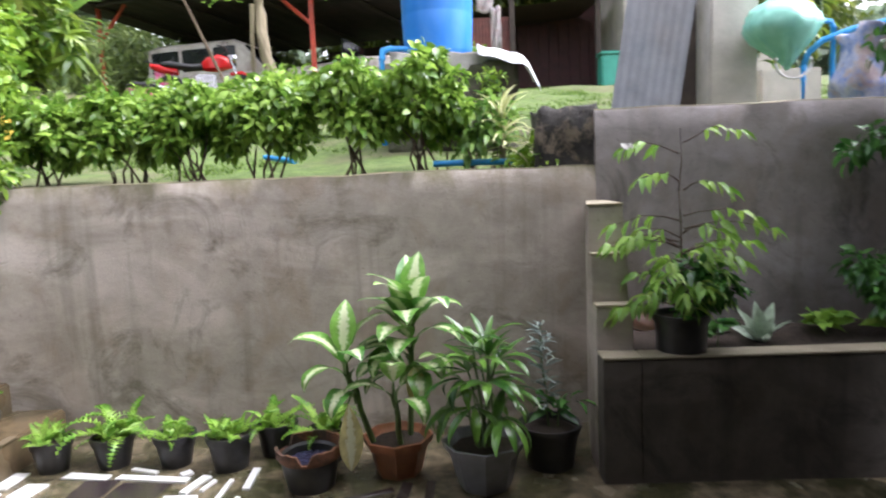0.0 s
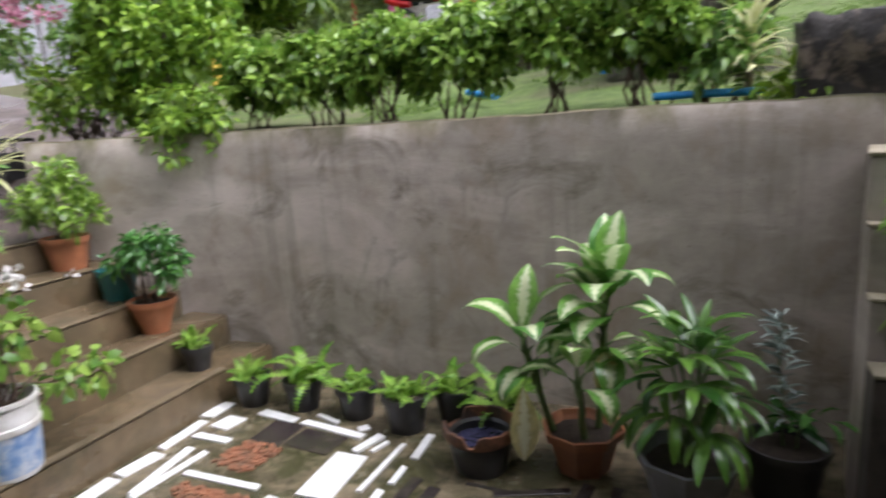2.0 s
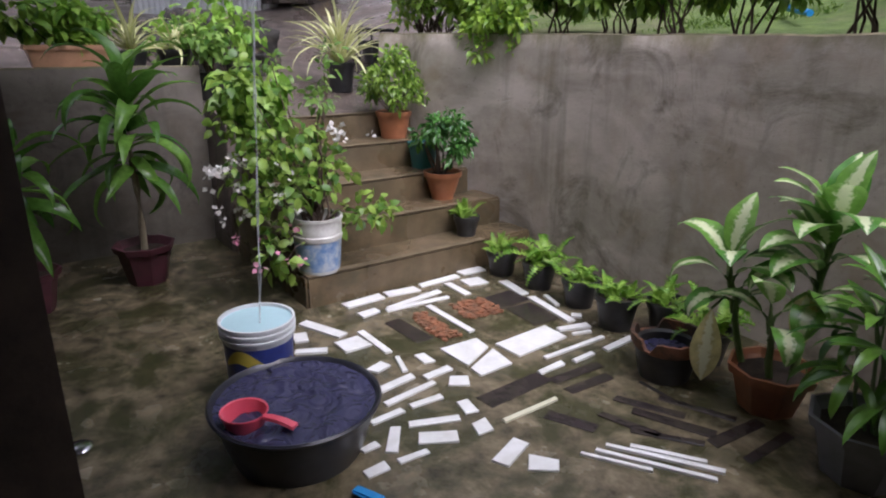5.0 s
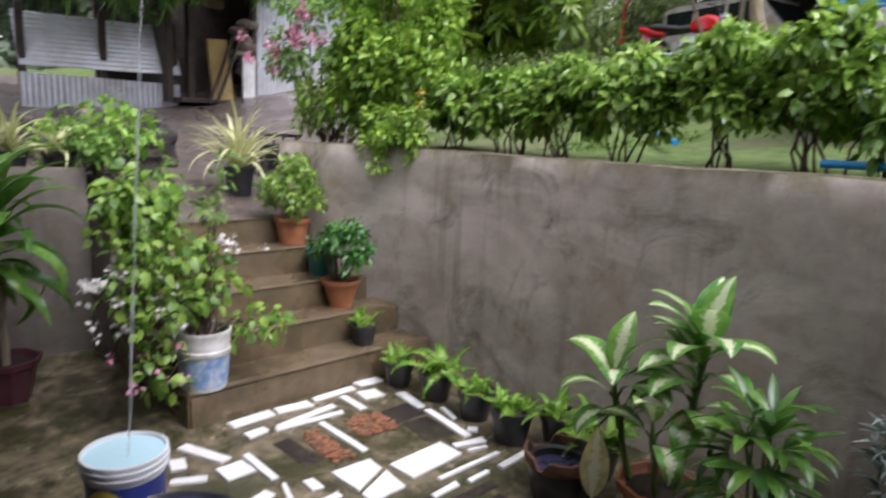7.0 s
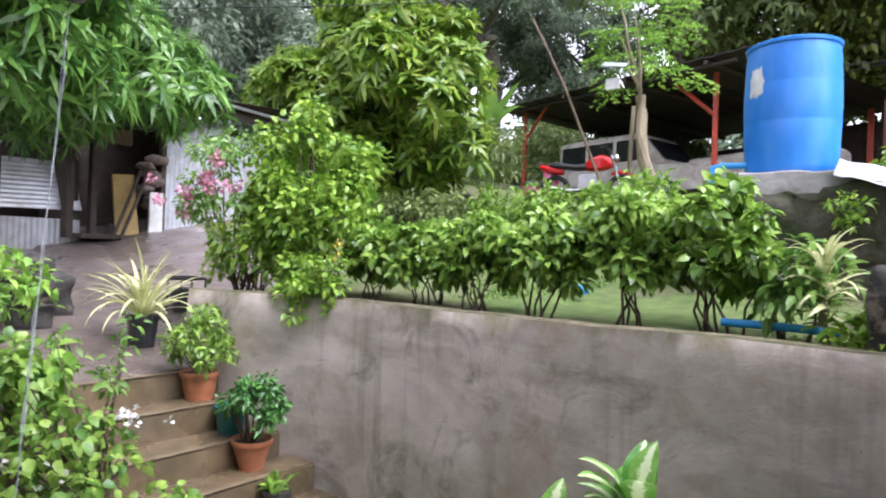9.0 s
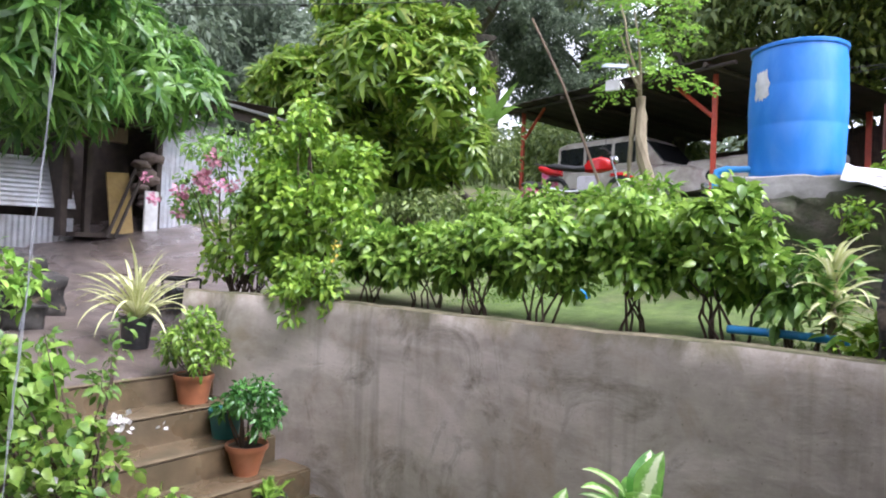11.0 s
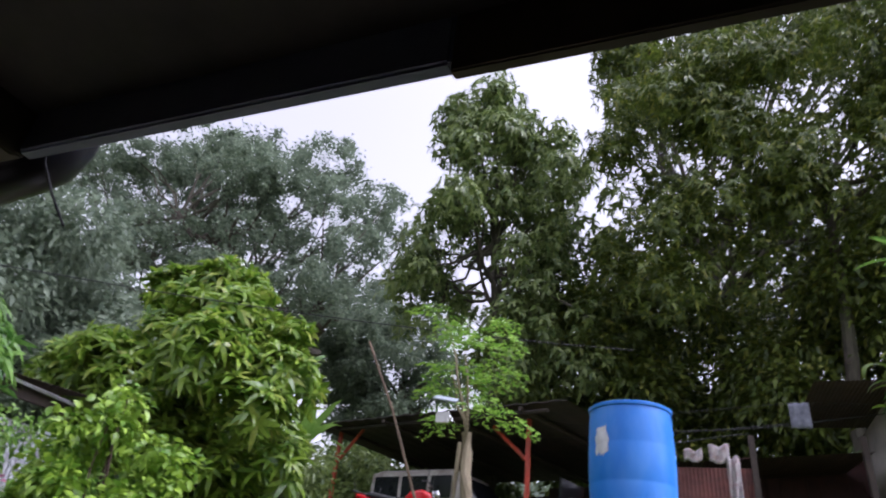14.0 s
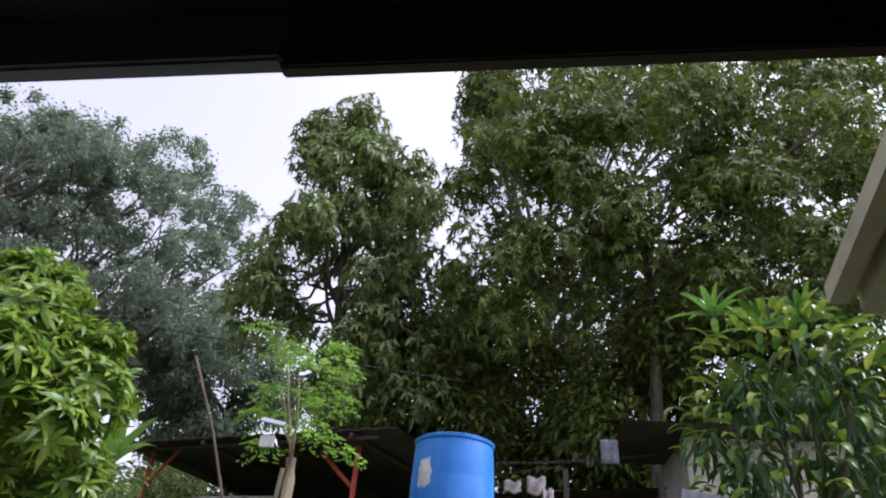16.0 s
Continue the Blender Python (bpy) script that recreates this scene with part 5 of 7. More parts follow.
def bougainvillea():
    t = thing("bougainvillea", "leafy white-flowering bush in a reused white pail on the lowest step", "plant", pose(-3.3, 1.53, 0.19))
    lathe("pail", [(0.01, 0), (0.118, 0), (0.12, 0.01), (0.135, 0.2), (0.143, 0.2), (0.145, 0.225), (0.138, 0.23), (0.14, 0.31), (0.148, 0.312), (0.147, 0.33), (0.136, 0.33), (0.125, 0.25)], AGED_WHITE, t, 30, True, "scuffed white pail with a worn blue print")
    v, f = lathe_data([(0.1222, 0.02), (0.1362, 0.195)], 30)
    f = [q for i, q in enumerate(f) if not 9 < i < 17]
    put("print", mesh_from("print", v, f, BLUE_PRINT, True), t, "worn blue printed band")
    lathe("soil", [(0.001, 0.27), (0.128, 0.26)], SOIL, t, 20, True, "dark soil")
    rng = random.Random(21)
    cen = np.concatenate([blob(30, (-0.05, -0.16, 0.62), (0.26, 0.34, 0.26), 21, 0.3, -0.9), blob(9, (-0.25, -0.22, 0.95), (0.2, 0.2, 0.2), 22, 0.3), blob(5, (0.1, 0.28, 0.33), (0.12, 0.14, 0.12), 23, 0.3), blob(4, (0.05, -0.25, 0.2), (0.1, 0.1, 0.14), 24, 0.3)])
    runs = [(bent((rng.uniform(-0.05, 0.05), rng.uniform(-0.05, 0.05), 0.25), c, -0.05, rng, 6, 0.02), [0.008, 0.007, 0.006, 0.005, 0.003, 0.002]) for c in cen[::2]]
    for tip in ((-0.3, -0.1, 1.2), (-0.1, 0.14, 1.12), (0.0, 0.05, 1.0), (-0.5, 0.02, 1.15), (-0.25, 0.25, 1.25)):
        runs.append((bent((0, 0, 0.25), tip, -0.03, rng, 7, 0.02), [0.009, 0.008, 0.007, 0.006, 0.005, 0.004, 0.002]))
    tubes("stem", runs, TWIG, t, 6)
    pos, way = clumps(cen, np.full(len(cen), 0.13), 950, 25, 0.25, 0.9, 0.8, 0.2)
    leaf_cloud("leaves", pos, way, 0.062, 0.05, LEAF_CLIMBER, t, LEAF_MID, 26, 0.9, 0.2)
    heart = np.concatenate([blob(8, (-0.45, -0.18, 0.98), (0.25, 0.2, 0.18), 27, 0.2)])
    pos, way = clumps(heart, np.full(8, 0.1), 130, 28, 0.2, 0.9, 0.8, 0.6)
    leaf_cloud("leaves", pos, way, 0.13, 0.1, LEAF_FERN, t, LEAF_MID, 29, 1.0, 0.3)
    tips = np.array([(-0.3, -0.1, 1.18), (-0.1, 0.14, 1.1), (0.0, 0.05, 0.98), (-0.5, 0.02, 1.12), (-0.25, 0.25, 1.22), (-0.2, 0.02, 1.0), (-0.1, 0.12, 0.95)])
    pos, way = clumps(tips, np.full(7, 0.09), 130, 30, 0.2)
    leaf_cloud("leaves", pos, way, 0.05, 0.03, LEAF_FINE, t, LEAF_MID, 31, 0.7, 0.2)
    for k, (c, mat_, lab, m) in enumerate((((0.05, -0.53, 0.62), PETAL_WHITE, "white flower cluster", 70), ((0.02, -0.47, 0.66), PETAL_WHITE, "white flower cluster", 50), ((0.06, -0.5, 0.42), PETAL_WHITE, "white flower cluster", 40), ((0.06, 0.2, 0.82), PETAL_WHITE, "white flower cluster", 60), ((0.16, -0.22, 0.24), PETAL_PINK, "pink flower cluster", 26), ((0.1, -0.44, 0.24), PETAL_PINK, "pale pink flower cluster", 22), ((0.14, -0.3, 0.58), PETAL_WHITE, "white flower cluster", 30))):
        sub = np.array(c) + np.random.default_rng(k).normal(size=(5, 3)) * 0.065
        pos, way = clumps(sub, np.full(5, 0.02), m * 3 // 4, 40 + k, 0.3)
        tagged(leaf_cloud("flower", pos, way, 0.034, 0.03, mat_, t, LEAF_LOW, 50 + k, 0.6), lab, kind="stuff")


bougainvillea()


# ---- water vessels ----
def white_pail():
    t = thing("water_pail", "white plastic pail brimming with rainwater, blue and yellow print", "pail", pose(-2.46, 0.86, 0))
    lathe("pail", [(0.01, 0), (0.128, 0), (0.13, 0.008), (0.1445, 0.305), (0.155, 0.307), (0.156, 0.318), (0.147, 0.321), (0.147, 0.331), (0.157, 0.333), (0.158, 0.345), (0.149, 0.348), (0.15, 0.355), (0.156, 0.358), (0.156, 0.37), (0.146, 0.37), (0.142, 0.33)], WHITE_PLASTIC, t, 40, True, "white ribbed pail")
    lathe("water", [(0.001, 0.357), (0.145, 0.356)], PALE_WATER, t, 32, True, "pale still water")
    v, f = lathe_data([(0.1346, 0.09), (0.1441, 0.285)], 40)
    put("print", mesh_from("print", v, [q for i, q in enumerate(f) if i < 12 or i > 26], NAVY, True), t, "navy printed band")
    v, f = [], []
    for s_ in np.linspace(0, 1, 36):
        a, zc, half = radians(-85 + 130 * s_), 0.2 + 0.05 * math.sin(2 * math.pi * s_), 0.006 + 0.03 * math.sin(math.pi * s_) ** 0.7
        for z in (zc - half, zc + half):
            r = 0.1312 + 0.0488 * (z - 0.008)
            v.append((r * math.cos(a), r * math.sin(a), z))
    f = [(2 * k, 2 * k + 2, 2 * k + 3, 2 * k + 1) for k in range(35)]
    put("print", mesh_from("print", v, f, YELLOW, True), t, "yellow printed swirl")
    tube("handle", [(0.15 * math.cos(a), 0.157 * math.sin(a) if abs(math.sin(a)) < 2 else 0, 0.3 - 0.0 * a) for a in np.linspace(2.4, 3.9, 10)], 0.004, CHROME, t, 6)


white_pail()


def basin():
    t = thing("washbasin", "large black plastic basin full of dark rippling water", "basin", pose(-2.02, 0.835, 0) @ Matrix.Diagonal((1, 1, 0.87, 1)))
    lathe("tub", [(0.01, 0.0), (0.235, 0.0), (0.24, 0.01), (0.295, 0.21), (0.3, 0.232), (0.312, 0.238), (0.317, 0.25), (0.31, 0.258), (0.298, 0.25), (0.285, 0.2)], BASIN_PLASTIC, t, 56, True, "black plastic tub")
    v, f = [], []
    n = 36
    for j in range(n + 1):
        for i in range(48):
            r, a = 0.297 * j / n, 2 * math.pi * i / 48
            p = Vector((r * math.cos(a), r * math.sin(a), 0))
            v.append((p.x, p.y, 0.236 + 0.02 * noise.noise(Vector((p.x * 9 + p.y * 4, p.y * 15, 0))) + 0.004 * noise.noise(Vector((p.x * 20, p.y * 30, 5)))))
    for j in range(n):
        for i in range(48):
            f.append((j * 48 + i, j * 48 + (i + 1) % 48, (j + 1) * 48 + (i + 1) % 48, (j + 1) * 48 + i))
    put("water", mesh_from("water", v, f, DARK_WATER, True), t, "dark rippling water")


basin()


def dipper():
    t = thing("dipper", "pink plastic water dipper floating in the basin", "dipper", pose(-1.98, 0.63, 0.175, 0, 0, 35))
    lathe("cup", [(0.005, 0.0), (0.055, 0.0), (0.06, 0.008), (0.078, 0.075), (0.083, 0.078), (0.082, 0.083), (0.075, 0.08), (0.057, 0.012), (0.005, 0.01)], PINK, t, 28)
    v, f = [], []
    for i, s in enumerate(np.linspace(0, 1, 7)):
        x, w, z = 0.078 + 0.125 * s, 0.014 + 0.005 * s, 0.075 - 0.012 * s + 0.008 * math.sin(s * 3)
        for dy, dz in ((-w, -0.006), (-w * 0.8, 0.005), (w * 0.8, 0.005), (w, -0.006)):
            v.append((x, dy, z + dz))
    f = [(i * 4 + k, (i + 1) * 4 + k, (i + 1) * 4 + (k + 1) % 4, i * 4 + (k + 1) % 4) for i in range(6) for k in range(4)] + [(0, 1, 2, 3), (27, 26, 25, 24)]
    put("handle", mesh_from("handle", v, f, PINK, True), t)


dipper()

runs = []
pr = random.Random(6)
for k in range(3):
    pts = [Vector((-2.4 - 0.02 * s, 1.0 - 0.14 * s + 0.0 * k, 2.69 - 2.33 * s)) + Vector((pr.uniform(-1, 1), pr.uniform(-1, 1), 0)) * 0.006 for s in np.linspace(0, 1, 24)]
    runs.append((pts, [0.001 + 0.0018 * pr.random() for _ in pts]))
tagged(tubes("water_stream", runs, STREAM_WATER, None, 6), "thin stream of rainwater falling from the downpipe", "water")

brush = thing("scrub_brush", "blue scrubbing brush lying on the wet floor", "brush", pose(-1.6, 0.9, 0.004, 0, 0, 25))
box("back", -0.06, 0.06, -0.022, 0.022, 0.02, 0.036, PIPE_BLUE, brush, 0.008)
box("bristles", -0.055, 0.055, -0.018, 0.018, 0.0, 0.021, RUBBER, brush, 0.004)
drain = thing("floor_drain", "small round metal drain cover in the floor", "drain", pose(-2.49, 0.15, 0.004))
lathe("cover", [(0.002, 0.008), (0.04, 0.008), (0.046, 0.004), (0.05, 0.0)], CHROME, drain, 20)


# ---- planter plants ----
def leaflet_plant():
    t = thing("potted_shrub", "bright compound-leaved shrub in a black bag on the planter edge", "plant", pose(0.24, 2.5, 0.6))
    round_pot(t, 0.125, 0.19, BLACK_PLASTIC, label="black nursery bag", taper=0.9)
    rng = random.Random(31)
    runs, pos, way = [], [], []
    # height, reach, yaw of the compound leaves; the upper ones few and far apart
    sprays = [(1.02, 0.27, 8), (0.97, 0.26, 172), (0.84, 0.2, 200), (0.8, 0.2, -30), (0.68, 0.36, 5), (0.66, 0.3, 165), (0.62, 0.4, -12), (0.58, 0.3, 210), (0.56, 0.34, 185), (0.6, 0.28, -60), (0.5, 0.38, 20)]
    sprays += [(rng.uniform(0.24, 0.55), rng.uniform(0.16, 0.34), i * 137.5) for i in range(26)]
    for h, r, yaw in sprays:
        a = radians(yaw)
        base = Vector((0.01 * math.cos(a), 0.01 * math.sin(a), max(0.15, h - 0.03)))
        tip = Vector((r * math.cos(a), 0.7 * r * math.sin(a), h + rng.uniform(-0.06, 0.02)))
        run = bent(base, tip, -0.035, rng, 6, 0.008)
        runs.append((run, [0.005, 0.004, 0.003, 0.002, 0.0015, 0.001]))
        d = (tip - base).normalized()
        side = d.cross(Vector((0, 0, 1))).normalized()
        for q in run[2:]:
            for sg in (-1, 1):
                pos.append(q)
                way.append(d * 0.7 + side * sg + Vector((0, 0, rng.uniform(-0.7, 0.0))))
        pos.append(tip)
        way.append(d + Vector((0, 0, -0.3)))
    runs.append((bent((0, 0, 0.15), (0.0, 0.02, 1.06), 0, rng, 7, 0.01), [0.008, 0.007, 0.006, 0.005, 0.004, 0.003, 0.002]))
    tubes("stem", runs, TWIG, t, 5)
    leaf_cloud("leaves", np.array(pos), np.array(way), 0.085, 0.036, LEAF_FERN, t, LEAF_MID, 33, 0.9, 0.35)
    cen = blob(9, (0.04, 0.03, 0.3), (0.2, 0.13, 0.13), 34, 0.3)
    p, w = clumps(cen, np.full(9, 0.08), 260, 35, 0.2)
    leaf_cloud("leaves", p, w, 0.07, 0.035, LEAF_POT, t, LEAF_MID, 36, 0.8, 0.3)
    tagged(leaf_cloud("flower", np.array([(-0.24, 0.0, 0.97)] * 6), np.random.default_rng(1).normal(size=(6, 3)) + np.array((0, 0, 1)), 0.04, 0.03, PETAL_WHITE, t, LEAF_MID, 7), "white flower bud")


leaflet_plant()
saucer = thing("plant_saucer", "orange plastic saucer wedged behind the pot", "saucer", pose(0.06, 2.6, 0.72, 20, 10, 0))
lathe("dish", [(0.002, 0), (0.07, 0), (0.09, 0.02), (0.095, 0.022), (0.088, 0.018), (0.068, 0.006), (0.002, 0.006)], TERRACOTTA, saucer, 24)
strap_plant("agave", "pale grey-green rosette in the planter soil", (0.74, 2.78, 0.58), 0, 0, None, 11, 0.2, 0.07, LEAF_GREYGREEN, 41, (0.2, 0.6), (15, 80), pot=False)
for bx, by, bs, lab in ((1.1, 2.82, 0.16, "broad round-leaved seedling in the planter soil"), (1.4, 2.75, 0.12, "small weedy seedling in the planter soil"), (0.5, 2.72, 0.12, "low leafy weed beside the black bag")):
    w_ = thing("seedling", lab, "plant", pose(bx, by, 0.58))
    p_, d_ = rosettes(np.array([(0, 0, 0.05), (0.05, 0.03, 0.08), (-0.05, 0.02, 0.06)]), 9, 0.015, int(bx * 10), -0.3)
    leaf_cloud("leaves", p_, d_, bs * 0.75, bs * 0.5, LEAF_FERN if bx > 1 else LEAF_POT, w_, LEAF_MID, 5, 0.8, 0.2)
    tubes("stem", [(bent((0, 0, -0.03), (0.01, 0, 0.1), 0, pr, 4, 0.004), 0.004)], STEM, w_, 5)

shade = thing("climbing_shrub", "dark-leaved shrub climbing at the end of the planter", "plant", pose(1.5, 2.8, 0.58))
cen = np.concatenate([blob(9, (-0.12, 0.0, 0.35), (0.2, 0.16, 0.25), 51, 0.3), blob(9, (0.0, 0.1, 1.0), (0.28, 0.2, 0.25), 52, 0.3), blob(5, (0.1, 0.1, 1.4), (0.3, 0.2, 0.15), 53, 0.3)])
tubes("stem", [(bent((0.05, 0, -0.05), c, 0, pr, 6, 0.02), [0.009, 0.008, 0.006, 0.005, 0.004, 0.002]) for c in cen[::2]], TWIG, shade, 5)
pos, way = clumps(cen, np.full(len(cen), 0.1), 750, 54, 0.25)
leaf_cloud("leaves", pos, way, 0.075, 0.04, LEAF_POT, shade, LEAF_MID, 55, 0.7, 0.3)


# ---- the hedge on the bank ----
def shrub(name, label, x, y, crown_c, crown_s, n_cl, clump, n, leaf, leaf_w, mat, seed, stems=7, group="", z=None, flowers=(), category="shrub", shape=LEAF_MID, stem_r=0.009, spread=0.12):
    z0 = land(x, y) - 0.02 if z is None else z
    t = thing(name, label, category, pose(x, y, z0), group)
    rng = random.Random(seed)
    cen = blob(n_cl, crown_c, crown_s, seed, 0.35, -0.75)
    runs = []
    for i in range(stems):
        c = cen[rng.randrange(n_cl)]
        runs.append((bent((rng.uniform(-spread, spread), rng.uniform(-spread, spread) * 0.6, -0.05), c, -0.03, rng, 6, 0.025), list(np.linspace(stem_r, stem_r * 0.3, 6))))
    tubes("stem", runs, TWIG, t, 6)
    pos, way = clumps(cen, np.random.default_rng(seed).uniform(0.7, 1.25, n_cl) * clump, n, seed + 1, 0.35, 0.85, 0.8, 0.1)
    leaf_cloud("leaves", pos, way, leaf, leaf_w, mat, t, shape, seed + 2, 0.9, 0.2)
    for k, (c, m, lab, cnt, s) in enumerate(flowers):
        q = np.array(c) + np.random.default_rng(seed + k).normal(size=(3, 3)) * s * 1.2
        p, w = clumps(q, np.full(3, s), cnt, seed + 9 + k, 0.3)
        tagged(leaf_cloud("flower", p, w, s * 0.9, s * 0.75, m, t, LEAF_LOW, seed + 20 + k, 0.6), lab, kind="stuff")
    return t


hedge = ((-3.35, 0.37, 0.2, 0.2), (-2.9, 0.39, 0.2, 0.2), (-2.45, 0.4, 0.21, 0.2), (-1.98, 0.41, 0.22, 0.19), (-1.45, 0.49, 0.3, 0.23), (-0.98, 0.5, 0.3, 0.23))
for i, (hx, cz, sz, r) in enumerate(hedge):
    shrub("hedge_shrub", "clipped bright green hedge shrub on bare stems" if i < 4 else "taller dark-stemmed hedge shrub clipped round", hx, 3.47, (0, 0, cz), (0.27, 0.17, sz), 30, 0.085, 1900, 0.07, 0.045, LEAF_HEDGE, 100 + i * 7, 6 + i % 3, "hedge along the wall")
# long bush that spills over the wall
shrub("flowering_bush", "tall leafy bush spilling over the wall top", -4.15, 3.5, (0.0, 0.0, 0.78), (0.62, 0.42, 0.75), 70, 0.15, 5600, 0.075, 0.045, LEAF_BUSH, 150, 14, stem_r=0.014,
      flowers=[((0.78, -0.45, 0.42), PETAL_YELLOW, "yellow flower", 14, 0.03)])
shrub("flowering_bush", "pale leafy branches with clusters of pink flowers", -5.0, 3.45, (-0.05, 0.0, 1.05), (0.85, 0.42, 0.5), 36, 0.14, 1900, 0.065, 0.036, LEAF_FINE, 160, 16, stem_r=0.011,
      flowers=[((-0.05, -0.3, 1.15), PETAL_PINK, "pink flower cluster", 90, 0.06), ((-0.3, -0.32, 1.0), PETAL_PINK, "pink flower cluster", 80, 0.055), ((0.2, -0.32, 0.95), PETAL_PINK, "pink flower cluster", 50, 0.05), ((-0.45, -0.35, 0.75), PETAL_PINK, "pink flower cluster", 45, 0.045), ((-1.15, -0.25, 1.0), PETAL_PINK, "pink flower", 60, 0.045)])
shrub("flowering_bush", "leafy skirt of the bush over the wall end", -4.75, 3.4, (0.0, 0.0, 0.4), (0.6, 0.3, 0.35), 26, 0.13, 1300, 0.07, 0.042, LEAF_BUSH, 165, 10)
shrub("trailing_bush", "bright leafy branch hanging over the wall face", -3.72, 3.27, (0.0, -0.12, 0.14), (0.28, 0.18, 0.34), 26, 0.09, 1300, 0.06, 0.034, LEAF_BUSH, 170, 8)
strap_plant("pleomele", "yellow-striped strap-leaved plant at the hedge end", (-0.52, 3.45, land(-0.52, 3.45)), 0, 0, None, 40, 0.28, 0.032, LEAF_STRIPED, 61, (0.8, 1.8), (0, 85), 0.36, pot=False, peak=0.4)
shrub("croton", "variegated leafy shrub at the end of the hedge", -0.6, 3.5, (0, 0, 0.28), (0.2, 0.14, 0.2), 14, 0.09, 420, 0.08, 0.035, LEAF_FINE, 179, 6, category="shrub")
shrub("weed", "low leafy weed beside the broken block", -0.36, 3.36, (0, 0, 0.12), (0.16, 0.12, 0.1), 8, 0.07, 150, 0.1, 0.04, LEAF_BUSH, 180, 4)
shrub("weed", "bright leafy weed behind the hedge", -2.2, 5.5, (0, 0, 0.3), (0.5, 0.4, 0.2), 16, 0.14, 700, 0.1, 0.05, LEAF_BUSH, 181, 6)
shrub("weed", "banana-like seedling near the drum", -3.1, 7.6, (0, 0, 0.3), (0.7, 0.4, 0.25), 16, 0.16, 700, 0.16, 0.06, LEAF_HEDGE, 182, 6)
shrub("weed", "green thicket below the carport", -5.0, 8.0, (0, 0, 0.25), (0.9, 0.5, 0.3), 22, 0.18, 1000, 0.14, 0.06, LEAF_HEDGE, 183, 6)


def grass(label, x0, x1, y0, y1, n, seed, size):
    rng = np.random.default_rng(seed)
    x, y = rng.uniform(x0, x1, n), rng.uniform(y0, y1, n)
    keep = np.array([noise.noise(Vector((a * 0.9, b * 0.9, 7))) > -0.15 for a, b in zip(x, y)])
    x, y = x[keep], y[keep]
    pos = np.stack([x, y, [land(a, b) - 0.03 for a, b in zip(x, y)]], 1)
    way = rng.normal(size=pos.shape) * 0.45
    way[:, 2] = 1
    ob = leaf_cloud("grass", pos, way, size, size * 0.13, LEAF_GRASS, None, LEAF_LOW, seed, 0.2, 0.3)
    return tagged(ob, label, "grass", kind="stuff")


grass("short wet grass on the bank behind the wall", -4.2, 2.4, 3.32, 7.0, 42000, 3, 0.055)
grass("rough grass on the slope up to the carport", -9, 5, 7, 13, 60000, 4, 0.075)


# ---- blue drum on its plinth ----
rough_block("drum_plinth", "pale broken cement slab under the drum", -1.3, -0.42, 4.5, 5.3, 2.27, 2.425, PLINTH, 0.035, "plinth", 7, 12)
for wx, wy, wz, wl in ((-1.05, 4.36, 1.95, "small leafy weed rooted in the mossy rock"), (-0.6, 4.38, 2.1, "tuft of weed on the mossy rock face"), (-1.28, 4.42, 2.15, "creeping weed under the cement slab")):
    shrub("weed", wl, wx, wy, (0, -0.03, 0.06), (0.16, 0.07, 0.1), 9, 0.05, 130, 0.05, 0.025, LEAF_BUSH, int(300 - wx * 50), 4, z=wz, stem_r=0.004, spread=0.05)
rough_block("rock_base", "dark mossy rock mound carrying the cement slab", -1.3, -0.36, 4.45, 5.4, 1.5, 2.3, MOSSY, 0.1, "rock", 9, 15)
drum = thing("water_drum", "tall blue plastic water drum with a white sealant patch", "drum", pose(-0.93, 4.86, 2.437) @ Matrix.Diagonal((1, 1, 0.955, 1)))
lathe("barrel", [(0.01, 0), (0.262, 0), (0.272, 0.012), (0.276, 0.05), (0.283, 0.2), (0.288, 0.34), (0.2865, 0.35), (0.288, 0.36), (0.291, 0.47), (0.289, 0.6), (0.2875, 0.61), (0.288, 0.62), (0.281, 0.8), (0.274, 0.865), (0.285, 0.872), (0.287, 0.892), (0.278, 0.898), (0.266, 0.885), (0.25, 0.875), (0.01, 0.872)], DRUM_BLUE, drum, 56)
v, f = [], []
for j in range(7):
    for i in range(7):
        u, w = (i - 3) / 3, (j - 3) / 3
        k = 1 - 0.6 * noise.noise(Vector((u * 2.2, w * 2.2, 4)))
        a = radians(-126) + u * 0.21 * math.sqrt(max(0.05, 1 - 0.6 * w * w)) * k
        r = 0.2915 + 0.008 * max(0, 1 - u * u - w * w) + 0.004 * noise.noise(Vector((u * 4, w * 4, 0)))
        v.append((r * math.cos(a), r * math.sin(a), 0.62 + 0.095 * w * k))
f = [(j * 7 + i, j * 7 + i + 1, (j + 1) * 7 + i + 1, (j + 1) * 7 + i) for j in range(6) for i in range(6)]
put("patch", mesh_from("patch", v, f, PATCH_WHITE, True), drum, "crusty white sealant patch")
pipe = thing("water_pipe", "blue plastic pipe from the drum running down behind the hedge", "pipe")
tube("pipe", [(-1.15, 4.74, 2.51), (-1.3, 4.7, 2.51), (-1.36, 4.68, 2.49), (-1.375, 4.67, 2.44), (-1.38, 4.66, 1.75)], 0.022, PIPE_BLUE, pipe, 10)
tube("elbow", [(-1.3, 4.7, 2.511), (-1.365, 4.68, 2.492), (-1.376, 4.672, 2.42)], 0.029, PIPE_BLUE, pipe, 10)
lpipe = thing("loose_pipe", "blue plastic pipe lying along the wall top", "pipe")
tube("pipe", [(-0.95, 3.42, 1.56), (-0.7, 3.43, 1.56), (-0.45, 3.42, 1.555)], 0.02, PIPE_BLUE, lpipe, 10)
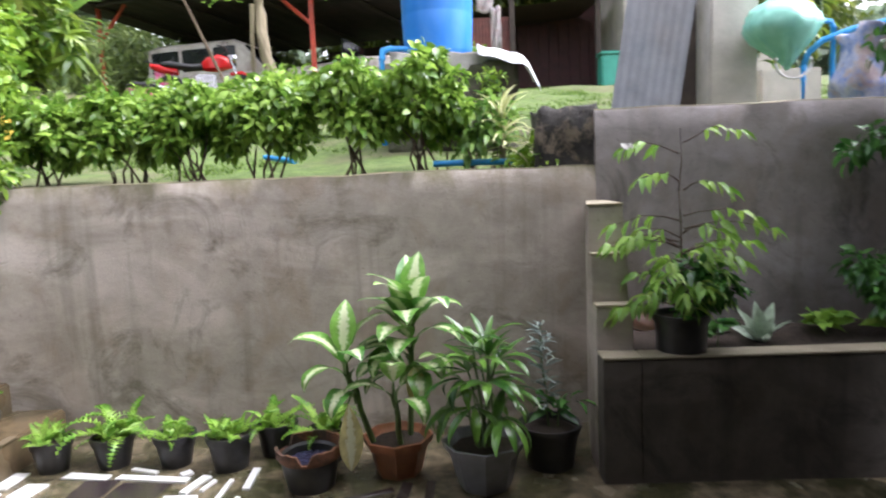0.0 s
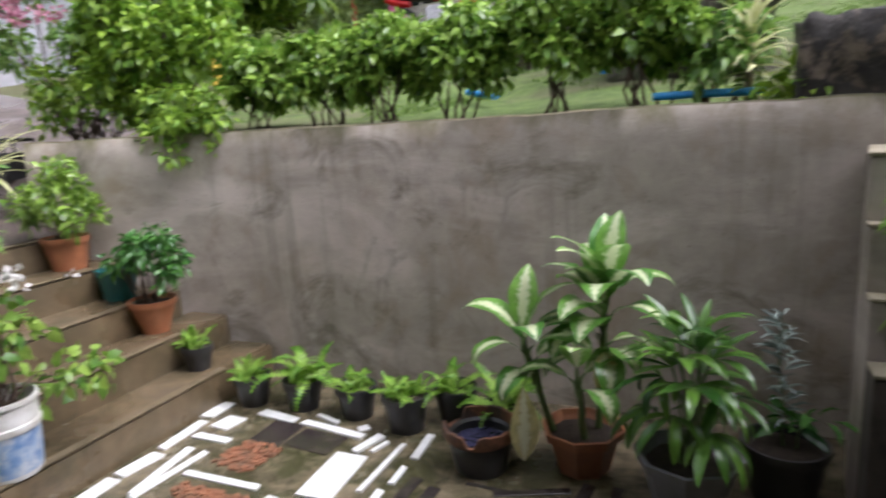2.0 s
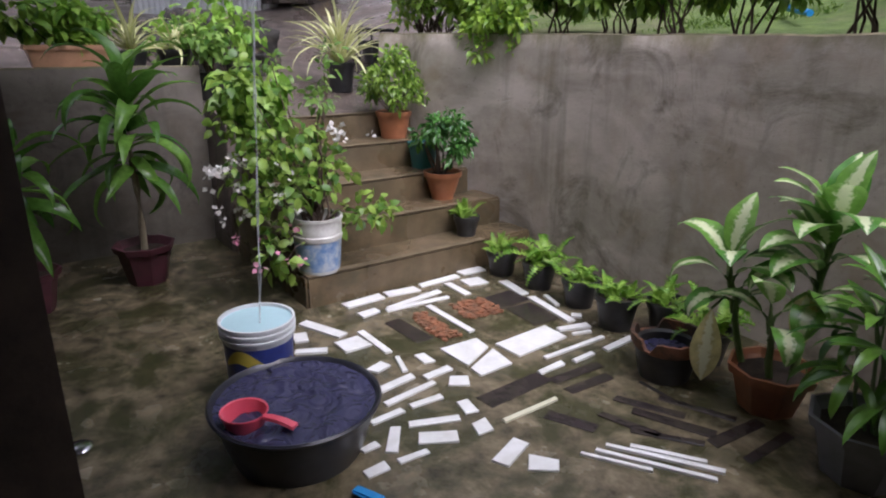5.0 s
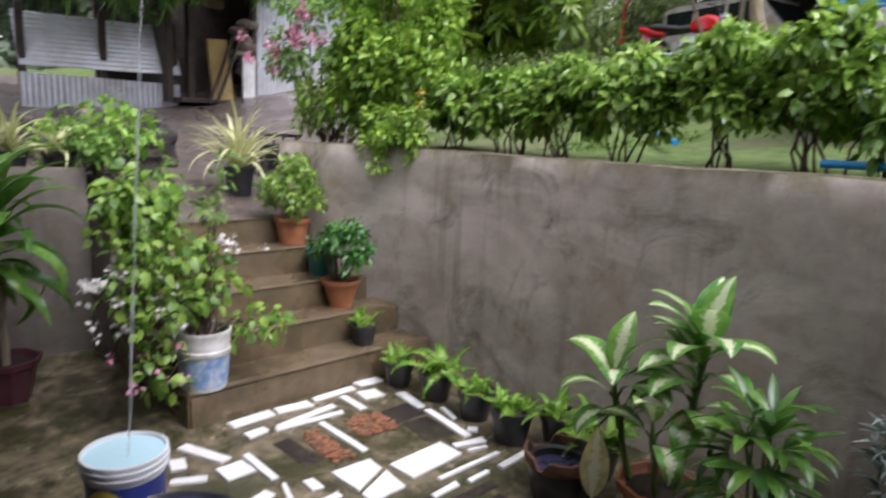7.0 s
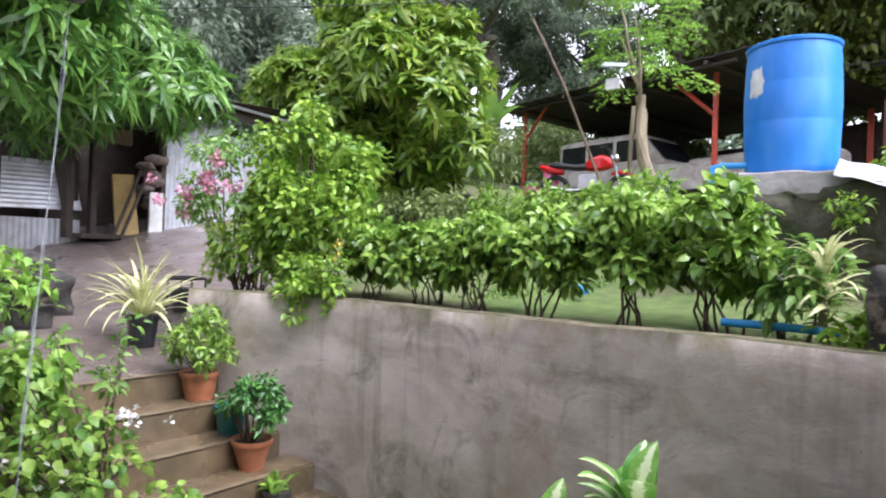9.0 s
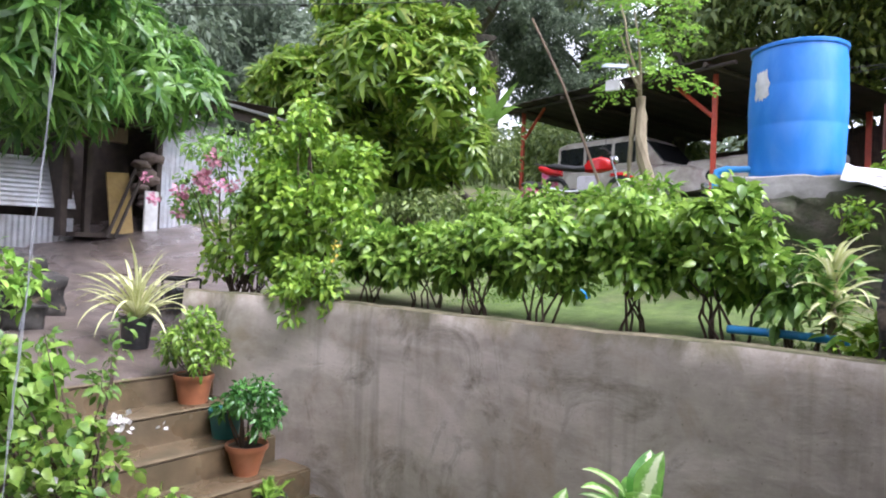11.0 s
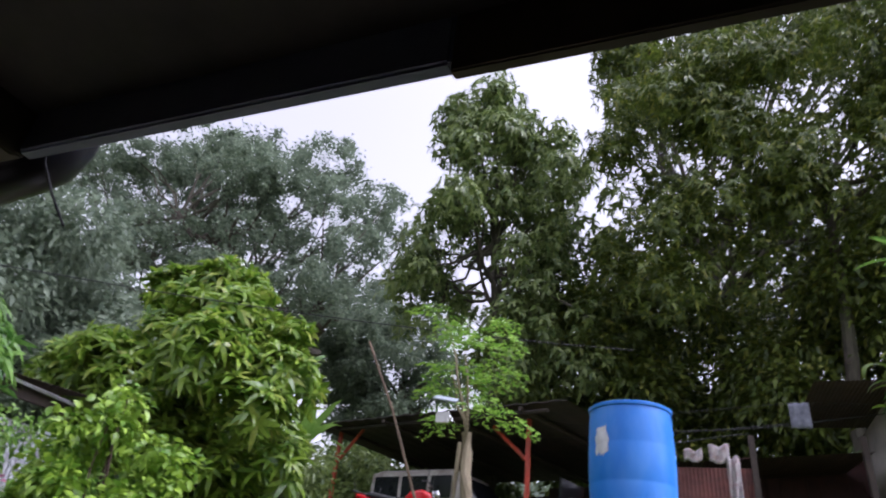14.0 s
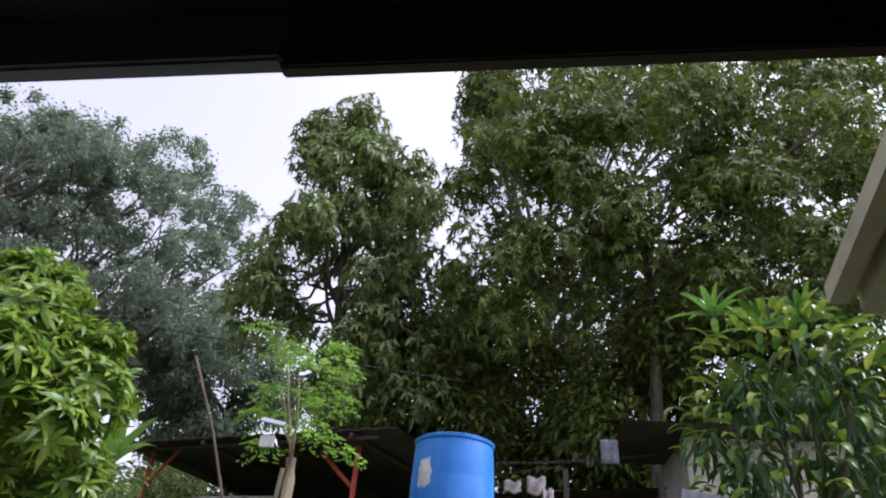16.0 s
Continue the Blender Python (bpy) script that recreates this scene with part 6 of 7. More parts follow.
tube("pipe", [(-2.25, 4.3, 1.68), (-1.95, 4.0, 1.63)], 0.02, PIPE_BLUE, lpipe, 8)
v, f = [], []
for j in range(9):
    for i in range(13):
        x, y = -0.62 + 0.042 * i, 4.42 + 0.05 * j
        hang = max(0.0, i - 8.5)
        z = 2.5 - 0.012 * i - 0.028 * hang ** 1.3 - 0.03 * max(0, 4 - j) + 0.02 * noise.noise(Vector((x * 9, y * 9, 0))) + 0.008 * noise.noise(Vector((x * 23, y * 19, 3)))
        v.append((x - 0.012 * hang, y - 0.012 * max(0, 4 - j), z))
f = [(j * 13 + i, j * 13 + i + 1, (j + 1) * 13 + i + 1, (j + 1) * 13 + i) for j in range(8) for i in range(12)]
tarp = put("tarpaulin", mesh_from("tarpaulin", v, f, TARP, True))
sol = tarp.modifiers.new("thick", "SOLIDIFY")
sol.thickness = 0.004
tagged(tarp, "crumpled pale tarpaulin draped on the plinth", "tarpaulin")


# ---- sheets, posts and roofs ----
def sheet_mesh(name, w, l, material, pitch=0.066, depth=0.013, rows=6):
    """A corrugated sheet in the xz plane, w wide and l high, with thickness."""
    n = int(w / pitch * 6)
    v, f = [], []
    for side in (0, 1):
        for j in range(rows + 1):
            for i in range(n + 1):
                x = w * i / n
                v.append((x, depth * 0.5 * math.sin(2 * math.pi * x / pitch) + side * 0.003, l * j / rows))
    m = (n + 1) * (rows + 1)
    for j in range(rows):
        for i in range(n):
            q = j * (n + 1) + i
            f.append((q, q + 1, q + n + 2, q + n + 1))
            f.append((m + q + n + 1, m + q + n + 2, m + q + 1, m + q))
    return mesh_from(name, v, f, material, True)


def corrugated(name, label, at, w, l, material, parent=None, category="sheet", pitch=0.066, depth=0.013):
    ob = put(name, sheet_mesh(name, w, l, material, pitch, depth), parent, "" if parent else label, at)
    if parent is None:
        tagged(ob, label, category)
    return ob


corrugated("roofing_sheet", "dull grey corrugated roofing sheet leaning on the wall", Matrix(((0.98, 0.0, 0.34, 0.1), (0, 1, 0.12, 3.5), (0, 0, 0.93, 1.52), (0, 0, 0, 1))), 0.42, 1.25, SHEET_DULL, None, "sheet", 0.055, 0.006)
pillar = thing("post", "bare concrete post behind the wall", "post", pose(1.17, 4.3, 1.5))
box("shaft", -0.165, 0.165, -0.15, 0.15, 0.0, 1.22, PALE_WALL, pillar, 0.012)
box("shaft", 0.3, 0.75, 0.1, 0.25, 0.0, 0.68, PALE_WALL, pillar, 0.012)
box("dark_panel", -0.42, -0.19, 0.05, 0.1, 0.0, 1.2, DARK_WOOD, pillar, 0.006, "dark board")
bag = thing("plastic_bag", "green plastic bag hanging full on a wire hook", "bag", pose(1.4, 3.95, 2.2))
bm = bmesh.new()
bmesh.ops.create_icosphere(bm, subdivisions=4, radius=0.2)
for q in bm.verts:
    d = q.co.normalized()
    k = 0.28 + 0.85 * smooth((d.z + 1.0) / 1.1)
    q.co.x, q.co.y = q.co.x * 1.1 * k + 0.05 * (1 - k), q.co.y * 0.9 * k
    q.co.z *= 1.35 if d.z < 0 else 1.0
    fold = noise.noise(Vector((math.atan2(d.y, d.x) * 3.5, d.z * 1.2, 0)))
    q.co += Vector((d.x, d.y, 0)) * 0.035 * fold + d * 0.014 * noise.noise(d * 7)
bmesh.ops.translate(bm, vec=(0, 0, 0.17), verts=bm.verts[:])
put("bag", from_bm("bag", bm, GREEN_BAG, True), bag)
tube("wire_ring", [(0.02 + 0.115 * math.cos(a), -0.12, -0.06 + 0.11 * math.sin(a)) for a in np.linspace(2.9, 6.5, 22)], 0.009, WHITE_PAINT, bag, 6, "white wire hoop")
frame_ = thing("blue_frame", "bent blue pipe frame behind the wall", "frame")
tube("pipe", [(1.52, 3.9, 1.5), (1.52, 3.9, 2.12), (1.54, 3.88, 2.2), (1.62, 3.86, 2.27), (1.8, 3.84, 2.33), (2.3, 3.8, 2.42)], 0.02, PIPE_BLUE, frame_, 8)
tube("pipe", [(1.72, 3.92, 1.5), (1.72, 3.92, 2.36), (1.7, 3.92, 2.4), (1.6, 3.93, 2.42)], 0.018, PIPE_BLUE, frame_, 8)
rough_block("printed_sack", "bulging blue and white printed sack on the wall", 1.6, 2.05, 3.35, 3.7, 1.8, 2.25, PRINTED_BAG, 0.09, "sack", 4, 8)


def carport():
    t = thing("carport", "open carport with red steel posts and a unseen rusty sheet roof added to shade the yard", "carport", pose(0, 0, 0))
    a, b = Vector((-9.6, 15.6, 0)), Vector((-3.75, 13.1, 0))
    for p, top, sgn in ((a, 6.0, 1), (b, 5.6, -1)):
        z0 = land(p.x, p.y) - 0.1
        box("post", p.x - 0.045, p.x + 0.045, p.y - 0.045, p.y + 0.045, z0, top, RED_STEEL, t, 0.008, "red painted steel post")
        d = (b - a).normalized() * sgn
        q = p + d * 0.95
        tube("brace", [(p.x, p.y, top - 0.85), (q.x, q.y, top - 0.05)], 0.045, RED_STEEL, t, 6)
    for p in (Vector((-7.6, 20, 0)), Vector((-1.6, 17.5, 0))):
        box("post", p.x - 0.06, p.x + 0.06, p.y - 0.06, p.y + 0.06, land(p.x, p.y) - 0.1, 5.6, RED_STEEL, t, 0.008)
    c = [Vector((-10.4, 15.2, 6.05)), Vector((-2.75, 11.9, 5.62)), Vector((-0.6, 17.6, 5.5)), Vector((-8.2, 21.0, 5.7))]
    n = 70
    v, f = [], []
    for s in (0, 1):
        for i in range(n + 1):
            lo, hi = c[0].lerp(c[1], i / n), c[3].lerp(c[2], i / n)
            for j in range(5):
                p = lo.lerp(hi, j / 4)
                v.append(p + Vector((0, 0, 0.012 * math.sin(i * 1.6) + 0.025 * s + 0.02 * noise.noise(p))))
    m = (n + 1) * 5
    for i in range(n):
        for j in range(4):
            q = i * 5 + j
            f.append((q, q + 1, q + 6, q + 5))
            f.append((m + q + 5, m + q + 6, m + q + 1, m + q))
        f.append((i * 5, i * 5 + 5, m + i * 5 + 5, m + i * 5))
    put("roof", mesh_from("roof", v, f, SHADE_DARK_SHEET, True), t, "dark rusty corrugated roof")
    tube("beam", [c[0] + Vector((0.4, 0.2, -0.1)), c[1] + Vector((-0.4, 0.25, -0.12))], 0.04, SHADE_DARK_SHEET, t, 6)
    for k in range(4):
        s = c[0].lerp(c[1], 0.12 + 0.25 * k)
        e = c[3].lerp(c[2], 0.12 + 0.25 * k)
        tube("rafter", [s - Vector((0, 0, 0.08)), e - Vector((0, 0, 0.08))], 0.05, DARK_WOOD, t, 6)
    back = [Vector((-8.6, 20.6)), Vector((-0.6, 17.4))]
    for k in range(8):
        p = back[0].lerp(back[1], k / 8)
        corrugated("back_sheet", "", pose(p.x, p.y, land(p.x, p.y) - 0.2, 0, 0, -21.8), 1.08, 1.5 if k < 3 else 2.0, RUST_SHEET, t)


carport()


def loft(name, rings, material, parent, label="", smooth=True):
    v = [p for r in rings for p in r]
    n = len(rings[0])
    f = [(i * n + k, i * n + (k + 1) % n, (i + 1) * n + (k + 1) % n, (i + 1) * n + k) for i in range(len(rings) - 1) for k in range(n)]
    f += [tuple(range(n))[::-1], tuple((len(rings) - 1) * n + k for k in range(n))]
    return put(name, mesh_from(name, v, f, material, smooth), parent, label)


def wheel(parent, x, y, r, w):
    hub = lathe("wheel", [(0.01, -w / 2), (r * 0.55, -w / 2), (r * 0.6, -w * 0.3), (r * 0.6, w * 0.3), (r * 0.55, w / 2), (0.01, w / 2)], CHROME, parent, 20, True, "", pose(x, y, r, 90, 0, 0))
    lathe("tyre", [(r * 0.6, -w / 2), (r * 0.92, -w / 2), (r, -w * 0.35), (r, w * 0.35), (r * 0.92, w / 2), (r * 0.6, w / 2)], RUBBER, hub, 24)


def van():
    p = Vector((-6.25, 15.4))
    t = thing("van", "derelict pale van with faded rusty paint under the carport", "van", pose(p.x, p.y, land(p.x, p.y) - 0.05, 0, 0, -14) @ Matrix.Diagonal((0.95, 0.95, 0.9, 1)))
    def ring(x, w, z0, z1):
        return [(x, -w, z0), (x, w, z0), (x, w, (z0 + z1) / 2), (x, w * 0.97, z1 - 0.06), (x, w * 0.86, z1), (x, -w * 0.86, z1), (x, -w * 0.97, z1 - 0.06), (x, -w, (z0 + z1) / 2)]
    loft("body", [ring(-2.1, 0.76, 0.38, 1.0), ring(-2.02, 0.8, 0.34, 1.08), ring(0.9, 0.82, 0.32, 1.08), ring(2.0, 0.8, 0.32, 0.98), ring(2.3, 0.74, 0.36, 0.86), ring(2.36, 0.68, 0.42, 0.76)], VAN_PAINT, t, "faded pale body")
    loft("cabin", [ring(-2.02, 0.74, 1.06, 1.12), ring(-1.95, 0.76, 1.06, 1.86), ring(-1.7, 0.76, 1.06, 1.92), ring(0.5, 0.76, 1.06, 1.92), ring(0.75, 0.74, 1.06, 1.8), ring(1.35, 0.72, 1.06, 1.1)], VAN_PAINT, t, "faded roof")
    for x0, x1 in ((-1.85, -1.05), (-0.95, -0.15), (-0.05, 0.58)):
        box("window", x0, x1, -0.79, -0.74, 1.18, 1.74, DARK_GLASS, t, 0.02, "dark empty window")
    loft("windscreen", [[(0.78, -0.66, 1.74), (0.78, 0.66, 1.74), (0.81, 0.66, 1.74), (0.81, -0.66, 1.74)], [(1.29, -0.68, 1.14), (1.29, 0.68, 1.14), (1.34, 0.68, 1.14), (1.34, -0.68, 1.14)]], DARK_GLASS, t, "dark windscreen", False)
    box("bumper", 2.3, 2.42, -0.75, 0.75, 0.4, 0.52, CHROME, t, 0.02)
    for y in (-0.55, 0.55):
        lathe("headlight", [(0.005, 0.02), (0.07, 0.015), (0.09, 0)], DARK_GLASS, t, 16, True, "", pose(2.36, y, 0.7, 0, 90, 0))
    for x in (-1.35, 1.45):
        for y in (-0.72, 0.72):
            wheel(t, x, y, 0.31, 0.18)


van()


def jeep():
    t = thing("jeep", "old pale jeep body with round wheel arches under the carport", "car", pose(-3.0, 14.9, land(-3.0, 14.9) + 0.02, 0, 0, -14))
    def ring(x, w, z0, z1):
        return [(x, -w, z0), (x, w, z0), (x, w, z1 - 0.05), (x, w * 0.9, z1), (x, -w * 0.9, z1), (x, -w, z1 - 0.05)]
    loft("body", [ring(-1.6, 0.7, 0.4, 0.9), ring(-0.2, 0.72, 0.38, 0.95), ring(0.0, 0.66, 0.38, 1.02), ring(1.1, 0.6, 0.45, 0.98), ring(1.2, 0.55, 0.5, 0.9)], VAN_PAINT, t, "faded cream body")
    for x in (-1.0, 0.85):
        for y in (-0.68, 0.68):
            wheel(t, x, y, 0.33, 0.18)
            pts = [(x + 0.44 * math.cos(a), y, 0.34 + 0.44 * math.sin(a)) for a in np.linspace(0.1, 3.04, 12)]
            tube("wheel_arch", pts, 0.05, VAN_PAINT, t, 6)
    box("windscreen", -0.25, -0.2, -0.6, 0.6, 1.0, 1.45, DARK_GLASS, t, 0.01)


jeep()


def motorcycle():
    t = thing("motorcycle", "red motorcycle parked on the slope below the carport", "motorcycle", pose(-4.75, 9.7, land(-4.75, 9.7) + 0.02, 0, 0, 12) @ Matrix.Scale(0.9, 4))
    for x in (-0.6, 0.62):
        w_ = lathe("wheel", [(0.02, -0.03), (0.05, -0.04), (0.06, 0), (0.05, 0.04), (0.02, 0.03)], CHROME, t, 12, True, "", pose(x, 0, 0.29, 90, 0, 0))
        tube("tyre", [(0.25 * math.cos(a), 0.25 * math.sin(a), 0) for a in np.linspace(0, 6.2832, 25)], 0.045, RUBBER, w_, 8)
        tubes("spokes", [([(0, 0, 0), (0.22 * math.cos(a), 0.22 * math.sin(a), 0)], 0.004) for a in np.linspace(0, 6.28, 13)[:-1]], CHROME, w_, 4)
    def ring(x, w, z0, z1):
        return [(x, -w, z0 + 0.04), (x, -w * 0.5, z0), (x, w * 0.5, z0), (x, w, z0 + 0.04), (x, w, z1 - 0.05), (x, w * 0.5, z1), (x, -w * 0.5, z1), (x, -w, z1 - 0.05)]
    loft("tank", [ring(-0.05, 0.06, 0.66, 0.78), ring(0.05, 0.13, 0.64, 0.87), ring(0.25, 0.15, 0.64, 0.92), ring(0.4, 0.1, 0.68, 0.88), ring(0.46, 0.05, 0.7, 0.82)], RED_PAINT, t, "glossy red fuel tank")
    loft("seat", [ring(-0.72, 0.07, 0.72, 0.8), ring(-0.6, 0.12, 0.7, 0.82), ring(-0.2, 0.12, 0.66, 0.76), ring(0.0, 0.08, 0.66, 0.78)], RUBBER, t, "black seat")
    loft("tail", [ring(-0.9, 0.04, 0.7, 0.78), ring(-0.75, 0.09, 0.62, 0.76), ring(-0.45, 0.09, 0.58, 0.7)], RED_PAINT, t, "red tail fairing")
    box("engine", -0.15, 0.2, -0.13, 0.13, 0.28, 0.58, CHROME, t, 0.03)
    tubes("fork", [([(0.62, y, 0.29), (0.42, y, 0.92)], 0.02) for y in (-0.07, 0.07)], CHROME, t, 8)
    tube("handlebar", [(0.28, -0.34, 1.02), (0.36, -0.2, 1.03), (0.42, 0, 0.96), (0.36, 0.2, 1.03), (0.28, 0.34, 1.02)], 0.013, RUBBER, t, 8)
    tubes("mirror", [([(0.36, y, 1.03), (0.38, y * 1.1, 1.2)], 0.006) for y in (-0.24, 0.24)], RUBBER, t, 6)
    lathe("headlight", [(0.005, 0.05), (0.06, 0.045), (0.08, 0.02), (0.06, -0.06), (0.01, -0.08)], CHROME, t, 16, True, "", pose(0.5, 0, 0.86, 0, 90, 0))
    tube("exhaust", [(0.05, -0.14, 0.3), (-0.3, -0.17, 0.28), (-0.75, -0.19, 0.36)], [0.02, 0.035, 0.045], CHROME, t, 8)
    loft("fender", [ring(0.42, 0.04, 0.56, 0.62), ring(0.62, 0.05, 0.58, 0.64), ring(0.82, 0.04, 0.5, 0.56)], RED_PAINT, t)


motorcycle()

def scooter():
    t = thing("scooter", "pink and black scooter parked beside the red motorcycle", "scooter", pose(-5.75, 9.9, land(-5.75, 9.9) + 0.02, 0, 0, -35) @ Matrix.Scale(0.85, 4))
    def ring(x, w, z0, z1):
        return [(x, -w, z0 + 0.04), (x, -w * 0.5, z0), (x, w * 0.5, z0), (x, w, z0 + 0.04), (x, w, z1 - 0.05), (x, w * 0.5, z1), (x, -w * 0.5, z1), (x, -w, z1 - 0.05)]
    for x in (-0.55, 0.6):
        w_ = lathe("wheel", [(0.02, -0.03), (0.12, -0.04), (0.13, 0), (0.12, 0.04), (0.02, 0.03)], CHROME, t, 16, True, "", pose(x, 0, 0.25, 90, 0, 0))
        tube("tyre", [(0.2 * math.cos(a), 0.2 * math.sin(a), 0) for a in np.linspace(0, 6.2832, 25)], 0.05, RUBBER, w_, 8)
    pink = surface("pink_scooter_paint", (0.6, 0.06, 0.2), (0.75, 0.12, 0.3), 8, 0.25, 0.0, stain=(0.7, 0.6, 0.65), stain_scale=9)
    loft("body", [ring(-0.8, 0.06, 0.55, 0.7), ring(-0.5, 0.14, 0.4, 0.7), ring(-0.1, 0.14, 0.3, 0.6), ring(0.1, 0.1, 0.22, 0.32), ring(0.4, 0.1, 0.22, 0.32)], pink, t, "pink body panels")
    loft("shield", [ring(0.4, 0.14, 0.25, 0.5), ring(0.52, 0.18, 0.4, 0.9), ring(0.6, 0.1, 0.6, 1.0)], pink, t, "pink front shield")
    loft("seat", [ring(-0.75, 0.08, 0.7, 0.78), ring(-0.4, 0.13, 0.68, 0.78), ring(0.0, 0.1, 0.62, 0.72)], RUBBER, t, "black seat")
    tubes("fork", [([(0.6, y, 0.25), (0.5, y, 0.9)], 0.02) for y in (-0.06, 0.06)], CHROME, t, 8)
    tube("handlebar", [(0.4, -0.3, 1.02), (0.5, 0, 0.98), (0.4, 0.3, 1.02)], 0.014, RUBBER, t, 8)
    tubes("mirror", [([(0.42, y, 1.02), (0.4, y * 1.2, 1.18)], 0.007) for y in (-0.24, 0.24)], RUBBER, t, 6)


scooter()

pole = tube("pole", [(-5.5, 9.05, 5.75), (-4.9, 9.05, 4.6), (-4.05, 9.0, 2.65)], [0.018, 0.021, 0.024], WOOD)
tagged(pole, "long bare leaning wooden pole", "pole")
lamp = thing("solar_lamp", "small solar panel with a flood lamp on the branch", "lamp", pose(-3.73, 8.3, 4.3))
box("panel", -0.16, 0.16, -0.1, 0.1, 0.2, 0.22, SOLAR, lamp, 0.004, "pale solar panel", pose(0, 0, 0, 28, 8, 12))
tube("bracket", [(0, 0, 0.2), (0.05, 0.0, 0.05), (0.12, 0.05, -0.1)], 0.012, CHROME, lamp, 6)
box("head", -0.1, 0.1, -0.05, -0.01, -0.13, 0.02, WHITE_PAINT, lamp, 0.01, "white lamp head")

# ---- trees ----
def feather_tree():
    base = Vector((-3.5, 9.0, land(-3.5, 9.0)))
    t = thing("moringa_tree", "slender pale-trunked tree with feathery light green leaves", "tree", pose(*base))
    rng = random.Random(71)
    fork = Vector((-0.13, 0, 1.65))
    runs = [(bent((0.05, 0, -0.1), fork, 0, rng, 7, 0.03), [0.12, 0.1, 0.09, 0.085, 0.08, 0.08, 0.08]), (bent((-0.25, 0, -0.1), (-0.2, -0.05, 1.5), 0, rng, 5, 0.03), 0.035)]
    pos, way = [], []
    for i in range(18):
        a, k = i * 2.4, rng.random()
        top = Vector((-0.12 + (0.1 + 0.5 * k) * math.cos(a), 0.4 * math.sin(a) * k, 1.75 + 1.8 * (i + rng.random()) / 18))
        if i % 5 == 2:
            runs.append((bent(fork, top, -0.05, rng, 6, 0.05), [0.028, 0.022, 0.018, 0.014, 0.01, 0.006]))
        for j in range(4):
            b = a + rng.uniform(-2, 2)
            L = rng.uniform(0.4, 0.65)
            d = Vector((math.cos(b), math.sin(b), rng.uniform(-0.25, 0.25)))
            s = d.cross(Vector((0, 0, 1))).normalized()
            for m in range(7):
                q = top + d * L * (0.25 + 0.75 * m / 6) - Vector((0, 0, 0.12 * (m / 6) ** 2))
                for sg in (-1, 1):
                    for e in (0.06, 0.13):
                        pos.append(q + s * sg * e * (1.2 - m / 8) + Vector([rng.uniform(-0.02, 0.02) for _ in range(3)]))
                        way.append(s * sg + d * 0.6 + Vector((0, 0, rng.uniform(-0.4, 0.2))))
    tubes("trunk", runs, PALE_BARK, t, 8)
    leaf_cloud("crown", np.array(pos), np.array(way), 0.085, 0.042, LEAF_FERN, t, LEAF_LOW, 72, 1.0, 0.1)


feather_tree()
leafy_tree("mango_tree", "bright young mango tree with whorls of long leaves", (-7.9, 8.8, land(-7.9, 8.8)), (-8.1, 8.7, 4.0), [((-7.9, 8.5, 5.8), (1.25, 1.1, 0.8), 13), ((-10.7, 8.5, 4.8), (1.0, 1.1, 0.85), 11), ((-7.3, 8.2, 4.3), (1.3, 1.3, 1.2), 16), ((-9.3, 8.4, 4.3), (1.5, 1.3, 1.1), 16), ((-7.6, 8.3, 3.2), (1.3, 0.9, 0.5), 9), ((-8.5, 8.5, 6.4), (1.0, 0.8, 0.5), 7)], 0.44, 2900, 11, 0.29, 0.078, LEAF_MANGO, 0.1, 201, droop=0.2, limbs=18, lift=0.6, open_=(48, 98))
leafy_tree("mango_tree", "dark overhanging mango tree above the path", (-10.3, -0.6, land(-10.3, -0.6)), (-9.2, 1.4, 3.9), [((-7.9, 2.9, 4.1), (1.5, 1.7, 1.3), 30), ((-6.9, 1.6, 4.3), (1.2, 1.3, 1.3), 18)], 0.46, 1700, 9, 0.26, 0.055, LEAF_MANGO_DARK, 0.14, 231, droop=0.35, lift=0.35)
umbrella_tree("rain_tree", "broad spreading tall tree, hazy and open-crowned", (-19, 27, 4.5), (-18.6, 27, 11.3), (-30, 27, 16.4), (17.4, 8, 12.2), 210, 1.85, 200000, 0.22, 0.13, LEAF_FAR_HAZED, 0.6, 301)
tree("forest_tree", "hazy thin tree beyond the spreading one", (-15.5, 31, 5), (-15.5, 31, 12), (-16.2, 31, 13.6), (5.0, 3, 6.0), 85, 1.1, 32000, 0.26, 0.12, LEAF_FAR_HAZED, BARK, 0.25, 541, LEAF_LOW, 0.2, -0.9, 0.6, 20, 0.3)
leafy_tree("tall_tree", "tall slender tree with drooping leaf clusters", (-6.5, 19.5, 4.4), (-6.9, 19.4, 14), [((-8.4, 19.2, 20.0), (0.8, 0.8, 1.7), 10), ((-6.8, 19.2, 20.3), (0.7, 0.7, 1.6), 8), ((-6.4, 19.2, 17.2), (2.7, 2.0, 1.7), 30), ((-7.2, 19.0, 12.6), (3.1, 2.6, 3.4), 46), ((-4.2, 19.0, 9.5), (2.6, 2.2, 2.2), 22), ((-3.7, 19.0, 14.2), (1.4, 1.5, 2.2), 16)], 0.68, 7600, 5, 0.25, 0.105, LEAF_TALL, 0.2, 331, droop=0.6, limbs=30, lift=0.1, open_=(40, 100), flat=0.9)
